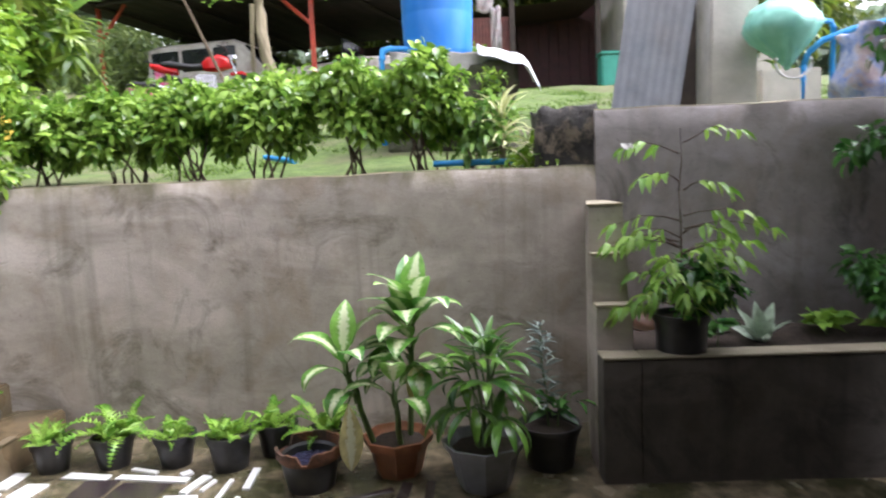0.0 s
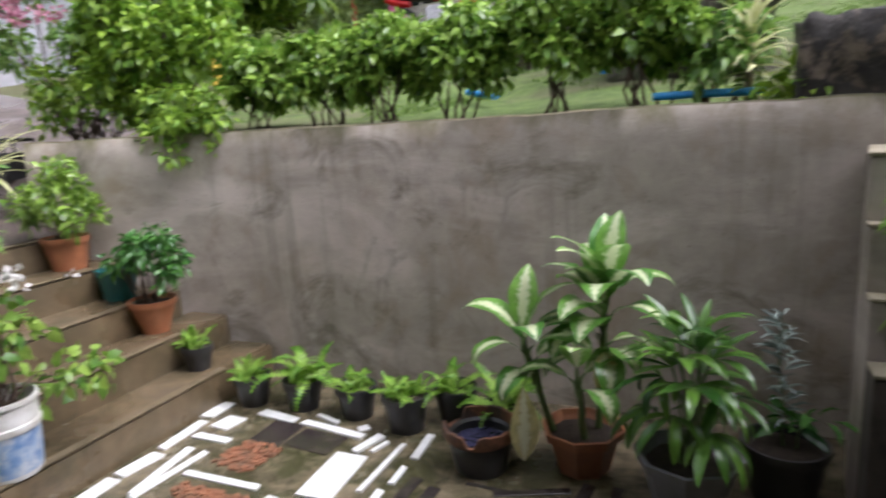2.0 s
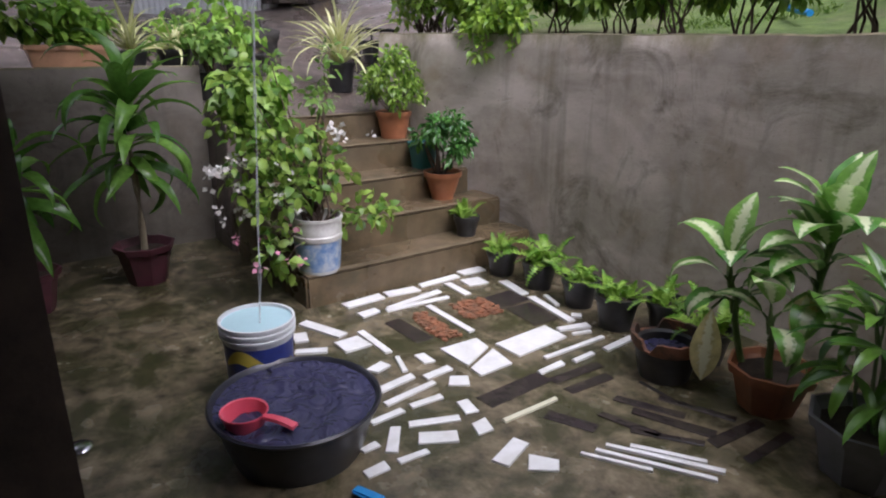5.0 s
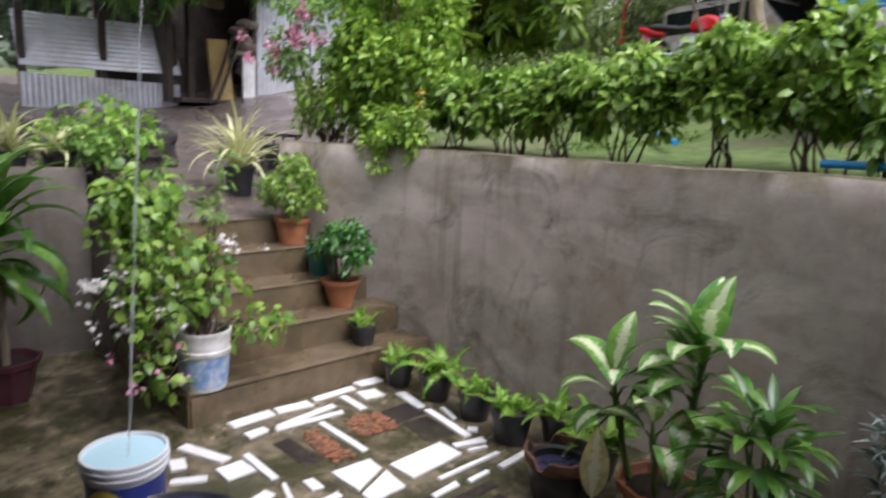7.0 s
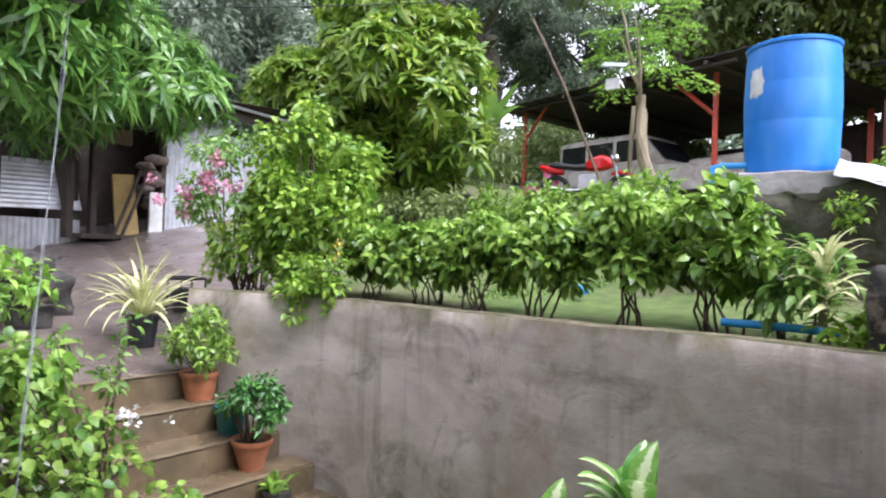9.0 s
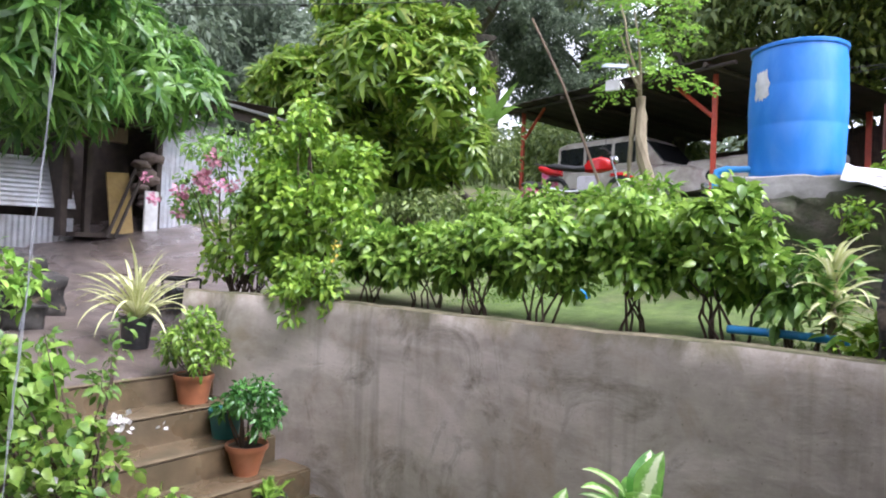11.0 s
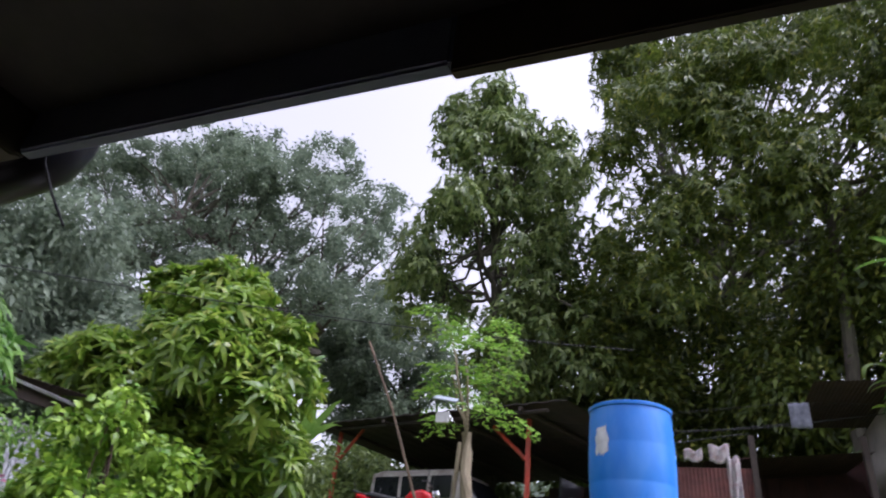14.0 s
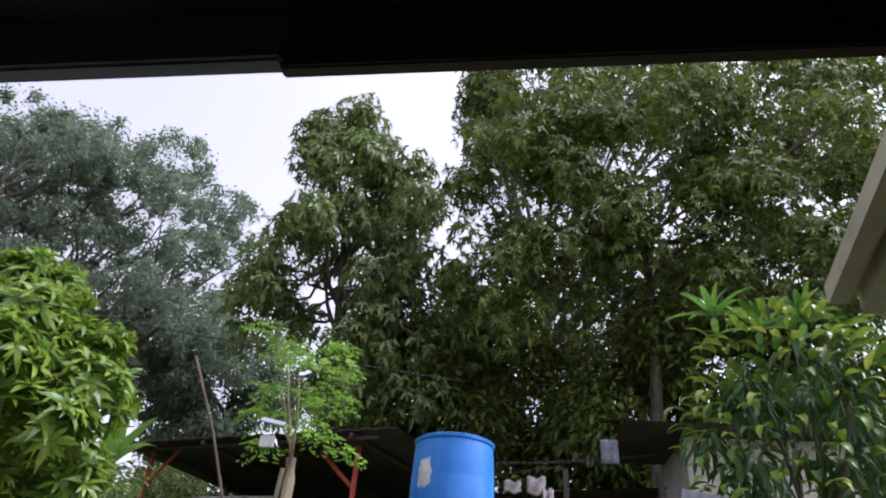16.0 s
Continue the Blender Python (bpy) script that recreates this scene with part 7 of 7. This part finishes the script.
leafy_tree("tall_tree", "large dense dark tree above the huts", (2.6, 16.5, 3.9), (3.3, 16.4, 13.6), [((-0.2, 16.6, 15.5), (2.6, 2.4, 3.0), 34), ((3.4, 16.2, 17.4), (3.2, 3.0, 2.2), 34), ((7.6, 16.0, 15.0), (2.9, 2.6, 2.4), 32), ((10.8, 16.0, 11.5), (2.6, 2.4, 4.0), 26), ((6.6, 15.6, 10.6), (2.6, 2.2, 1.8), 20), ((-0.6, 16.4, 10.8), (2.0, 2.0, 1.8), 16), ((4.2, 17.6, 11.0), (2.6, 1.0, 2.2), 18), ((1.5, 15.0, 12.4), (1.5, 0.9, 1.7), 14), ((5.4, 15.0, 12.9), (1.5, 0.9, 1.5), 12)], 0.85, 15500, 7, 0.21, 0.065, LEAF_DEEP, 0.18, 361, droop=0.35, limbs=6, lift=0.35)
leafy_tree("tall_tree", "farther dark tree with small leaves", (0.5, 23, 4.4), (0.5, 23, 14), [((-0.9, 23, 24.5), (2.2, 2.2, 5.0), 34), ((5, 23, 27), (4.5, 2.5, 3.0), 36), ((13, 22, 23), (5, 3, 4.0), 44), ((9.6, 23, 15), (3.4, 2.0, 2.8), 24), ((3.8, 23, 14.2), (2.8, 2.0, 2.8), 20)], 1.1, 12500, 6, 0.27, 0.11, LEAF_DEEP, 0.3, 371, droop=0.4, limbs=26, lift=0.2)
tree("forest_tree", "dark understorey tree behind the carport", (-2.5, 21, 4.4), (-2.5, 21, 7), (-2.0, 21, 9.0), (5.5, 3, 4.2), 105, 1.15, 50000, 0.27, 0.11, LEAF_DEEP, BARK, 0.22, 391, LEAF_LOW, 0.2, -0.9, 0.8, 14, 0.4)
tree("forest_tree", "dark understorey tree behind the huts", (6.5, 19, 4.2), (6.5, 19, 6), (6.0, 18.5, 8.0), (5.5, 3, 4.0), 65, 1.2, 36000, 0.27, 0.11, LEAF_DEEP, BARK, 0.22, 421, LEAF_LOW, 0.2, -0.9, 0.8, 12, 0.4)
tree("forest_tree", "low leafy tree beyond the carport", (-12.0, 21, 4.0), (-12.0, 21, 4.9), (-11.5, 21, 5.1), (5.5, 2.5, 1.7), 60, 0.8, 16000, 0.27, 0.11, LEAF_TALL, BARK, 0.2, 451, LEAF_LOW, 0.15, -0.95, 0.8, 14, 0.4)
tree("forest_tree", "tree beyond the corrugated fence", (-18, 9.5, 3.5), (-18, 9.5, 6), (-17, 9.5, 6.8), (4.0, 4.5, 3.4), 50, 1.2, 42000, 0.24, 0.1, LEAF_FAR_HAZED, BARK, 0.22, 481, LEAF_LOW, 0.2, -0.8, 0.8, 12, 0.4)
tree("forest_tree", "hazy tree far behind the path", (-25, 4, 3.5), (-25, 4, 7), (-24, 4.0, 8.0), (5.0, 6.0, 5.5), 60, 1.5, 46000, 0.28, 0.12, LEAF_FAR_HAZED, BARK, 0.25, 511, LEAF_LOW, 0.2, -0.8, 0.8, 12, 0.4)


def woods():
    """Far belt of trees that closes the distance."""
    rng = np.random.default_rng(8)
    cen = []
    for k in range(170):
        a = radians(-60 + 190 * k / 170 + rng.uniform(-1, 1)) + radians(20)
        r = rng.uniform(42, 55)
        for h in range(2):
            cen.append((r * math.sin(-a + 0.6), r * math.cos(-a + 0.6), 5 + h * 3.2 + rng.uniform(-1, 1.5)))
    cen = np.array(cen)
    pos, way = clumps(cen, np.full(len(cen), 2.6), 42000, 9, 0.5, 0.8)
    ob = leaf_cloud("far_woods", pos, way, 1.0, 0.6, LEAF_FAR_HAZED, None, LEAF_LOW, 10, 0.5, 0.1)
    tagged(ob, "belt of hazy trees in the distance", "woods", kind="stuff")


woods()

# yellow-tipped dracaena clump above the planter wall
def clump_plant():
    z0 = land(1.8, 6.0)
    t = thing("dracaena_bush", "dense bush of broad drooping yellow-green leaves behind the high wall", "shrub", pose(1.8, 6.0, z0 - 0.05))
    rng = random.Random(81)
    cen = blob(60, (0.15, 0.0, 1.7), (0.82, 0.7, 1.2), 81, 0.35, -0.95)
    tubes("stem", [(bent((rng.uniform(-0.25, 0.25), rng.uniform(-0.2, 0.2), -0.05), c, 0, rng, 6, 0.05), [0.035, 0.03, 0.028, 0.022, 0.016, 0.01]) for c in cen[::3]], TWIG, t, 6)
    # Darker inner leaves: the bush's interior shade is put into their colour.
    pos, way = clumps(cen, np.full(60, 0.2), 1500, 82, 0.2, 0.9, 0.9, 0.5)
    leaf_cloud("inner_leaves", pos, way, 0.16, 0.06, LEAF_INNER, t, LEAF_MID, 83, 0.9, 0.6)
    kinds = [blade_mesh("leaf", 0.26, w * 0.85, c, 0.28, LEAF_SPOTTED, 6, 0.03, 70 + i, 0.42) for i, (w, c) in enumerate(((0.085, 1.5), (0.095, 2.0), (0.075, 1.2), (0.1, 2.4)))]
    for i in range(640):
        z = 1.0 - 1.95 * (i + 0.5) / 640
        a = i * 2.39996
        if math.sin(a) > 0.1:
            continue
        r = math.sqrt(max(0.0, 1 - z * z)) * (1 + 0.13 * noise.noise(Vector((math.cos(a) * 2, math.sin(a) * 2, z * 3))))
        p = Vector((0.15 + 0.9 * r * math.cos(a), 0.78 * r * math.sin(a), 1.72 + 1.28 * z))
        p += Vector([rng.uniform(-0.07, 0.07) for _ in range(3)])
        put("leaf", kinds[rng.randrange(4)], t, at=aim(p, math.degrees(a) + rng.uniform(-35, 35), 25 + 25 * z + rng.uniform(-20, 15), rng.uniform(-25, 25), rng.uniform(0.7, 1.15)))
    for i, c in enumerate(((-0.45, -0.1, 2.95), (0.35, -0.1, 2.9), (0.05, 0.2, 2.95))):
        tip = blade_mesh("leaf", 0.5, 0.075, 0.9, 0.3, LEAF_DRACAENA, 7, 0, 90 + i, 0.4)
        for j in range(13):
            put("leaf", tip, t, at=aim(c, j * 137.5, 80 - 6 * j, rng.uniform(-10, 10), rng.uniform(0.7, 1.0)))


clump_plant()

# ---- right wing of the house: cream moulded cornice ----
wing = thing("house_wing", "cream-painted wing of the house with a moulded cornice", "house", kind="structure")
prof = [(0, -0.05), (0, 0.02), (0.06, 0.03), (0.6, 0.06), (1.9, 0.06), (1.9, -0.6), (0.4, -0.6), (0.4, -0.3), (0.31, -0.3), (0.31, -0.22), (0.27, -0.22), (0.22, -0.2), (0.19, -0.16), (0.17, -0.1), (0.11, -0.08), (0.11, 0.0), (0.07, 0.0), (0.07, -0.05)]
rings = [[(0.68 + dx - 0.184 * (2.5 - y), y, 3.22 + dz) for dx, dz in prof] for y in (2.5, 2.0, 1.5, 1.06)]
loft("cornice", rings, CREAM_WALL, wing, "cream moulded cornice", False)
# Unseen wing roof, added to keep eastern sun off the planter side.
v = [(x, y, z + dz) for y in (-1.9, 2.44) for x, z in ((0.95, 3.285), (4.2, 4.75)) for dz in (0.0, 0.05)]
put("roof", mesh_from("roof", v, [(0, 2, 3, 1), (4, 5, 7, 6), (0, 1, 5, 4), (2, 6, 7, 3), (1, 3, 7, 5), (0, 4, 6, 2)], RUST_SHEET), wing, "unseen rusty sheet roof added to shade the yard")

# ---- huts up the slope ----
def block_hut():
    t = thing("block_house", "small block house with rusty roof and dark open shed", "house", pose(2.5, 12.4, land(2.5, 12.4) - 0.1))
    box("wall", 0.0, 3.2, 0.0, 0.15, 0.0, 2.8, PALE_WALL, t)
    box("wall", 0.0, 0.15, 0.15, 2.5, 0.0, 2.8, PALE_WALL, t)
    box("door", 0.62, 1.35, -0.03, 0.03, 0.1, 2.1, BLUE_DOOR, t, 0.01, "pale blue door")
    box("door_frame", 0.54, 0.62, -0.02, 0.05, 0.1, 2.2, PALE_WALL, t, 0.005)
    box("wall", -2.6, 0.0, 2.3, 2.45, 0.0, 2.3, RED_DOOR, t, 0.005, "dark red boarded wall")
    for i in range(11):
        x = -2.55 + 0.235 * i
        box("board", x, x + 0.2, 2.26, 2.3, 0.05, 1.9, RED_DOOR, t, 0.006)
    corrugated("roof", "", Matrix(((1, 0, 0, -1.15), (0, 0, 1, -0.7), (0, 0.9, 0.1, 2.85), (0, 0, 0, 1))), 4.6, 3.4, RUST_SHEET, t)
    corrugated("shed_roof", "", Matrix(((1, 0, 0, -3.5), (0, 0, 1, 0.2), (0.2, 0.9, 0.05, 1.7), (0, 0, 0, 1))), 3.2, 2.4, RUST_SHEET, t)
    corrugated("shed_wall", "", pose(-3.5, 0.3, 0.9, 0, 0, 0), 1.35, 0.75, RUST_RED, t)
    box("wall", -3.5, -2.1, 0.5, 0.56, 0.0, 1.7, DARK_WOOD, t, 0.006, "dark board wall")
    for x in (-2.2, -0.5):
        box("post", x, x + 0.1, 0.2, 0.3, 0.0, 2.2, DARK_WOOD, t)


block_hut()
bin_ = thing("plastic_bin", "green plastic bin by the hut wall", "bin", pose(2.25, 12.2, land(2.25, 12.2)))
box("tub", -0.28, 0.28, -0.2, 0.2, 0.0, 0.62, GREEN_BIN, bin_, 0.03)
box("lid", -0.3, 0.3, -0.22, 0.22, 0.62, 0.68, GREEN_BIN, bin_, 0.015)
shirt = thing("washing", "grey cloth hung out to dry under the eave", "cloth", pose(1.1, 12.0, 5.35) @ Matrix.Scale(0.7, 4))
v, f = [], []
for j in range(7):
    for i in range(9):
        v.append((0.055 * i - 0.22, 0.03 * math.sin(i * 1.7 + j * 0.4), 0.3 - 0.1 * j))
f = [(j * 9 + i, j * 9 + i + 1, (j + 1) * 9 + i + 1, (j + 1) * 9 + i) for j in range(6) for i in range(8)]
cl = put("cloth", mesh_from("cloth", v, f, surface("grey_cloth", (0.1, 0.105, 0.13), (0.2, 0.21, 0.25), 12, 0.9, 0.1), True), shirt)
cl.modifiers.new("thick", "SOLIDIFY").thickness = 0.006
tube("line", [(-3.5, 0.3, 0.1), (0, 0, 0.31), (1.6, 0.3, 0.35)], 0.006, RUBBER, shirt, 4)


scraps = thing("rags", "pale crumpled rags hung on the lean-to edge", "cloth", pose(-0.3, 12.2, 4.4))
cloth_mat = surface("pale_rag", (0.3, 0.28, 0.28), (0.5, 0.47, 0.46), 9, 0.9, 0.2, stain=(0.3, 0.15, 0.14), stain_scale=6)
for k, (rx, rz, rw, rh) in enumerate(((-0.32, 0.42, 0.3, 0.2), (0.1, 0.5, 0.32, 0.3), (0.3, 0.3, 0.2, 0.8))):
    v = [(rx + rw * (a / 6 - 0.5), 0.05 * math.sin(a * 1.9 + b * 0.7 + k), rz - rh * b / 6 + 0.03 * math.sin(a * 1.3 + k)) for b in range(7) for a in range(7)]
    rag = put("rag", mesh_from("rag", v, [(b * 7 + a, b * 7 + a + 1, b * 7 + a + 8, b * 7 + a + 7) for b in range(6) for a in range(6)], cloth_mat, True), scraps)
    rag.modifiers.new("thick", "SOLIDIFY").thickness = 0.008
tube("line", [(-0.7, 0, 0.5), (0.0, 0, 0.62), (0.6, 0, 0.7)], 0.008, RUBBER, scraps, 4)
shrub("weed", "leafy bush growing behind the drum", -0.5, 9.5, (0, 0, 0.4), (0.45, 0.35, 0.35), 18, 0.14, 800, 0.11, 0.05, LEAF_BUSH, 196, 7)


def shack():
    t = thing("shack", "ramshackle shack of grey corrugated sheets with a dark doorway", "shed", pose(-9.0, 4.2, land(-9.0, 4.2) - 0.05))
    m = Matrix(((0.05, -1, 0, 0.0), (1, 0.05, 0.06, 0.6), (0, 0, 1, 0), (0, 0, 0, 1)))
    corrugated("wall_sheet", "", m, 0.95, 1.85, ZINC, t)
    corrugated("wall_sheet", "", m @ Matrix.Translation((0.95, 0.05, 0)), 1.2, 1.7, ZINC, t)
    corrugated("roof", "", Matrix(((0, 0, -1, 0.55), (1, 0, 0, 0.05), (-0.02, 1, 0.12, 2.03), (0, 0, 0, 1))), 2.3, 2.4, RUST_SHEET, t)
    box("eave_board", 0.4, 0.46, 0.05, 2.3, 1.86, 2.0, DARK_WOOD, t, 0.01, "dark eave board")
    tube("roof_edge", [(0.56, 0.05, 2.06), (0.57, 1.1, 2.04), (0.56, 2.36, 1.99)], 0.026, ZINC, t, 6, "bent grey sheet edge")
    # Dark back wall, floor plate and side wall, added to darken the doorway.
    box("back_wall", -1.0, -0.9, -1.3, 2.4, 0, 2.0, DARK_WOOD, t)
    box("dark_floor_plate", -0.95, 0.25, -0.6, 0.6, 0.0, 0.06, DARK_WOOD, t)
    box("side_wall", -0.9, 0.05, -0.7, -0.62, 0, 1.9, DARK_WOOD, t)
    box("side_wall", -1.6, -0.1, 2.3, 2.4, 0, 1.7, DARK_WOOD, t)
    box("post", -0.05, 0.05, 0.53, 0.6, 0, 1.75, DARK_WOOD, t)
    box("post", -0.05, 0.07, -0.42, -0.34, 0, 1.7, DARK_WOOD, t)
    box("lintel", -0.06, 0.06, -0.7, 0.1, 1.3, 1.5, WOOD, t, 0.01, "grey lintel board")
    box("lintel", -0.06, 0.06, -0.7, 0.7, 1.55, 1.95, DARK_WOOD, t)
    box("board", 0.1, 0.14, -0.1, 0.2, 0.0, 0.88, OCHRE, t, 0.005, "ochre board", pose(0, 0, 0, 4, -6, 0))
    box("board", 0.1, 0.14, 0.33, 0.52, 0.0, 0.68, WHITE_PAINT, t, 0.005, "white board")
    sack = surface("dusty_sack", (0.11, 0.08, 0.065), (0.24, 0.19, 0.165), 9, 0.9, 0.3)
    for k in range(7):
        bm = bmesh.new()
        bmesh.ops.create_icosphere(bm, subdivisions=3, radius=0.14)
        for q in bm.verts:
            q.co += noise.noise_vector(q.co * 9 + Vector((k * 3, 0, 0))) * 0.045
            q.co.z *= 0.52
        put("sack", from_bm("sack", bm, sack, True), t, "dusty stacked sack", pose(-0.06 + 0.03 * (k % 2), 0.42 + 0.09 * math.sin(k * 2.3), 0.5 + 0.11 * k, 12 * math.sin(k * 1.7), 14 * math.sin(k * 3.1), 37 * k) @ Matrix.Scale(0.8 + 0.35 * abs(math.sin(k * 1.3)), 4))
    for k in range(2):
        tube("stick", [(0.45, -0.3 + 0.1 * k, 0.0), (0.1, 0.2 + 0.12 * k, 0.95)], 0.025, DARK_WOOD, t, 6)


shack()
fence = thing("sheet_fence", "pale corrugated sheets stacked as a fence", "fence", pose(-9.15, 2.45, land(-9.15, 2.45)))
for k in range(2):
    corrugated("sheet", "", Matrix(((-0.45, -0.89, 0.0, -0.15 * k), (0, 0.05, 1, -0.6), (0.89, -0.45, 0, 0.48 + 0.3 * k), (0, 0, 0, 1))), 0.4, 1.9, ZINC_PALE, fence)
for k in range(2):
    corrugated("sheet", "", Matrix(((0.05, -1, 0, -0.03), (1, 0.05, 0, -0.6 + 0.93 * k), (0, 0, 1, -0.1), (0, 0, 0, 1))), 0.95, 0.5, ZINC, fence)
for k in range(3):
    box("post", -0.12, -0.04, -0.6 + 0.9 * k, -0.52 + 0.9 * k, -0.1, 1.2, DARK_WOOD, fence)
fence2 = thing("board_fence", "weathered upright boards beyond the path", "fence", pose(-10.6, -2.2, land(-10.6, -2.2)))
for k in range(14):
    box("board", -0.03, 0.03, 0.26 * k, 0.26 * k + 0.24, -0.1, 1.9 + 0.1 * (k % 3), DARK_WOOD, fence2, 0.006)

# rocks and pots on the terrace and path
for k, (x, y, s) in enumerate(((-6.3, 2.2, 0.27), (-6.75, 2.0, 0.34), (-6.1, 1.8, 0.22), (-7.1, 2.35, 0.25), (-6.5, 1.65, 0.3), (-5.85, 2.05, 0.15))):
    rough_block("stone", "dark rough stone heaped beside the path", x - s, x + s, y - s, y + s, land(x, y) - 0.05, land(x, y) + s * 1.1, ROUGH_STONE, 0.06, "stone", k * 3, 5)
shrub("weed", "sparse yellow-green creeper over the stones", -5.75, 1.85, (0, 0, 0.42), (0.4, 0.35, 0.28), 20, 0.13, 230, 0.09, 0.06, LEAF_FERN, 190, 9, stem_r=0.006)
shrub("weed", "low leafy creeper at the path edge", -5.4, 1.5, (0, -0.1, 0.34), (0.25, 0.2, 0.24), 14, 0.11, 130, 0.08, 0.05, LEAF_FERN, 191, 7, stem_r=0.005)
shrub("weed", "dark thicket under the young mango", -8.6, 7.6, (0, 0, 0.35), (1.3, 0.6, 0.4), 30, 0.2, 1500, 0.12, 0.05, LEAF_MANGO_DARK, 192, 10)
shrub("weed", "rough undergrowth beside the mango trunk", -6.6, 7.8, (0, 0, 0.3), (0.8, 0.6, 0.3), 22, 0.18, 1000, 0.12, 0.05, LEAF_TALL, 193, 8)
shrub("weed", "undergrowth behind the carport post", -9.3, 12.5, (0, 0, 0.7), (1.6, 0.8, 0.8), 34, 0.3, 1700, 0.2, 0.07, LEAF_TALL, 194, 8)
tz = land(-5.15, 0.85)
tp = thing("window_box", "pale terracotta window box with leafy plants on the wall", "planter", pose(-5.1, 0.62, tz))
v, f = [], []
for z, a, b in ((0, 0.09, 0.2), (0.17, 0.11, 0.24), (0.17, 0.125, 0.255), (0.2, 0.125, 0.255), (0.2, 0.11, 0.24), (0.15, 0.1, 0.23)):
    v += [(-a, -b, z), (a, -b, z), (a, b, z), (-a, b, z)]
f = [(i * 4 + k, i * 4 + (k + 1) % 4, (i + 1) * 4 + (k + 1) % 4, (i + 1) * 4 + k) for i in range(5) for k in range(4)] + [(3, 2, 1, 0), (20, 21, 22, 23)]
put("box", mesh_from("box", v, f, TERRA_PALE), tp, "pale terracotta box")
cen = blob(14, (0, 0, 0.34), (0.14, 0.3, 0.12), 95, 0.3)
pos, way = clumps(cen, np.full(14, 0.08), 420, 96, 0.2)
leaf_cloud("leaves", pos, way, 0.1, 0.065, LEAF_FERN, tp, LEAF_MID, 97, 0.8, 0.2)
tubes("stem", [(bent((0, 0, 0.12), c, 0, pr, 4, 0.01), 0.005) for c in cen[::2]], TWIG, tp, 5)
strap_plant("spider_plant", "yellow-striped plant in a black pot on the wall", (-5.12, 1.3, land(-5.1, 1.3)), 0.11, 0.17, BLACK_PLASTIC, 30, 0.34, 0.03, LEAF_STRIPED, 97, (1.0, 2.2), (10, 85), pot_label="black plastic pot")
strap_plant("spider_plant", "bright yellow-striped plant in a black pot at the wall end", (-5.16, 1.02, land(-5.16, 1.02)), 0.1, 0.16, BLACK_PLASTIC, 34, 0.42, 0.034, LEAF_STRIPED, 103, (0.7, 1.9), (35, 92), pot_label="black plastic pot")
bushy("potted_shrub", "leafy shrub in a black pot beside the stair head", (-4.99, 1.5, path_height(-4.99)), 0.11, 0.2, BLACK_PLASTIC, (0.05, -0.05, 0.42), (0.18, 0.18, 0.2), 190, 0.08, 0.05, LEAF_FINE, 98, "black plastic pot")
bushy("potted_shrub", "leafy yellow-green shrub in a black pot on the wall", (-5.1, 0.05, land(-5.1, 0.05)), 0.11, 0.17, BLACK_PLASTIC, (0.0, 0.0, 0.4), (0.2, 0.3, 0.2), 420, 0.09, 0.05, LEAF_HEDGE, 99, "black plastic pot")
gp = thing("grey_planter", "grey rectangular planter on the wall end", "planter", pose(-4.75, 3.2, land(-4.75, 3.2) + 0.05))
box("box", -0.2, 0.2, -0.09, 0.09, 0.0, 0.15, GREY_BOX, gp, 0.015)
pos, way = rosettes(np.array([(-0.1, 0, 0.2), (0.05, 0, 0.22), (0.14, 0, 0.19)]), 12, 0.03, 44, -0.2)
leaf_cloud("leaves", pos, way, 0.13, 0.06, LEAF_FINE, gp, LEAF_MID, 45, 0.8, 0.3)
stand = thing("plant_stand", "black metal stand with a dark pot", "stand", pose(-5.65, 3.3, land(-5.65, 3.3)))
for x, y in ((-0.12, -0.12), (0.12, -0.12), (0.12, 0.12), (-0.12, 0.12)):
    tube("leg", [(x, y, -0.02), (x, y, 0.3)], 0.01, RUBBER, stand, 6)
round_pot(tagged(put("pot_holder", mesh_from("pot_holder", *lathe_data([(0.15, 0.28), (0.17, 0.3), (0.15, 0.31)], 20), RUBBER), stand)), 0.15, 0.2, BLACK_PLASTIC)

log_ = tube("log", [(-8.35, 9.5, 3.75), (-7.6, 9.55, 3.35), (-6.7, 9.6, land(-6.7, 9.6) + 0.02)], [0.05, 0.06, 0.065], BARK, None, 8)
tagged(log_, "dark bare branch leaning down beside the mango tree", "branch")
banana = thing("banana_plant", "young banana plant with broad pale leaves behind the mango", "plant", pose(-9.4, 13.6, land(-9.4, 13.6)))
tube("stem", [(0, 0, -0.1), (0.03, 0, 0.8), (0.0, 0, 1.5)], [0.12, 0.1, 0.06], STEM, banana, 10)
for k, c in enumerate((0.5, 0.9, 1.4)):
    blade = blade_mesh("leaf", 1.5, 0.4, c, 0.15, LEAF_FINE, 9, 0.06, 140 + k, 0.5)
    for q in range(3):
        put("leaf", blade, banana, at=aim((0, 0, 1.35), 137.5 * (3 * q + k) + 20, 72 - 14 * q, 10 * k - 10, 1 - 0.12 * q))

# wires across the sky
wires = thing("cable", "thin sagging cables strung above the yard", "cable")
for a, b, sag in (((-14, 1.0, 5.3), (-1.5, 12.0, 6.6), 0.35), ((-9, 16.5, 6.2), (3, 12.5, 5.6), 0.3), ((-3.75, 13.0, 5.6), (2.0, 12.6, 5.5), 0.25)):
    tube("wire", bent(a, b, sag, pr, 14), 0.008, RUBBER, wires, 4)
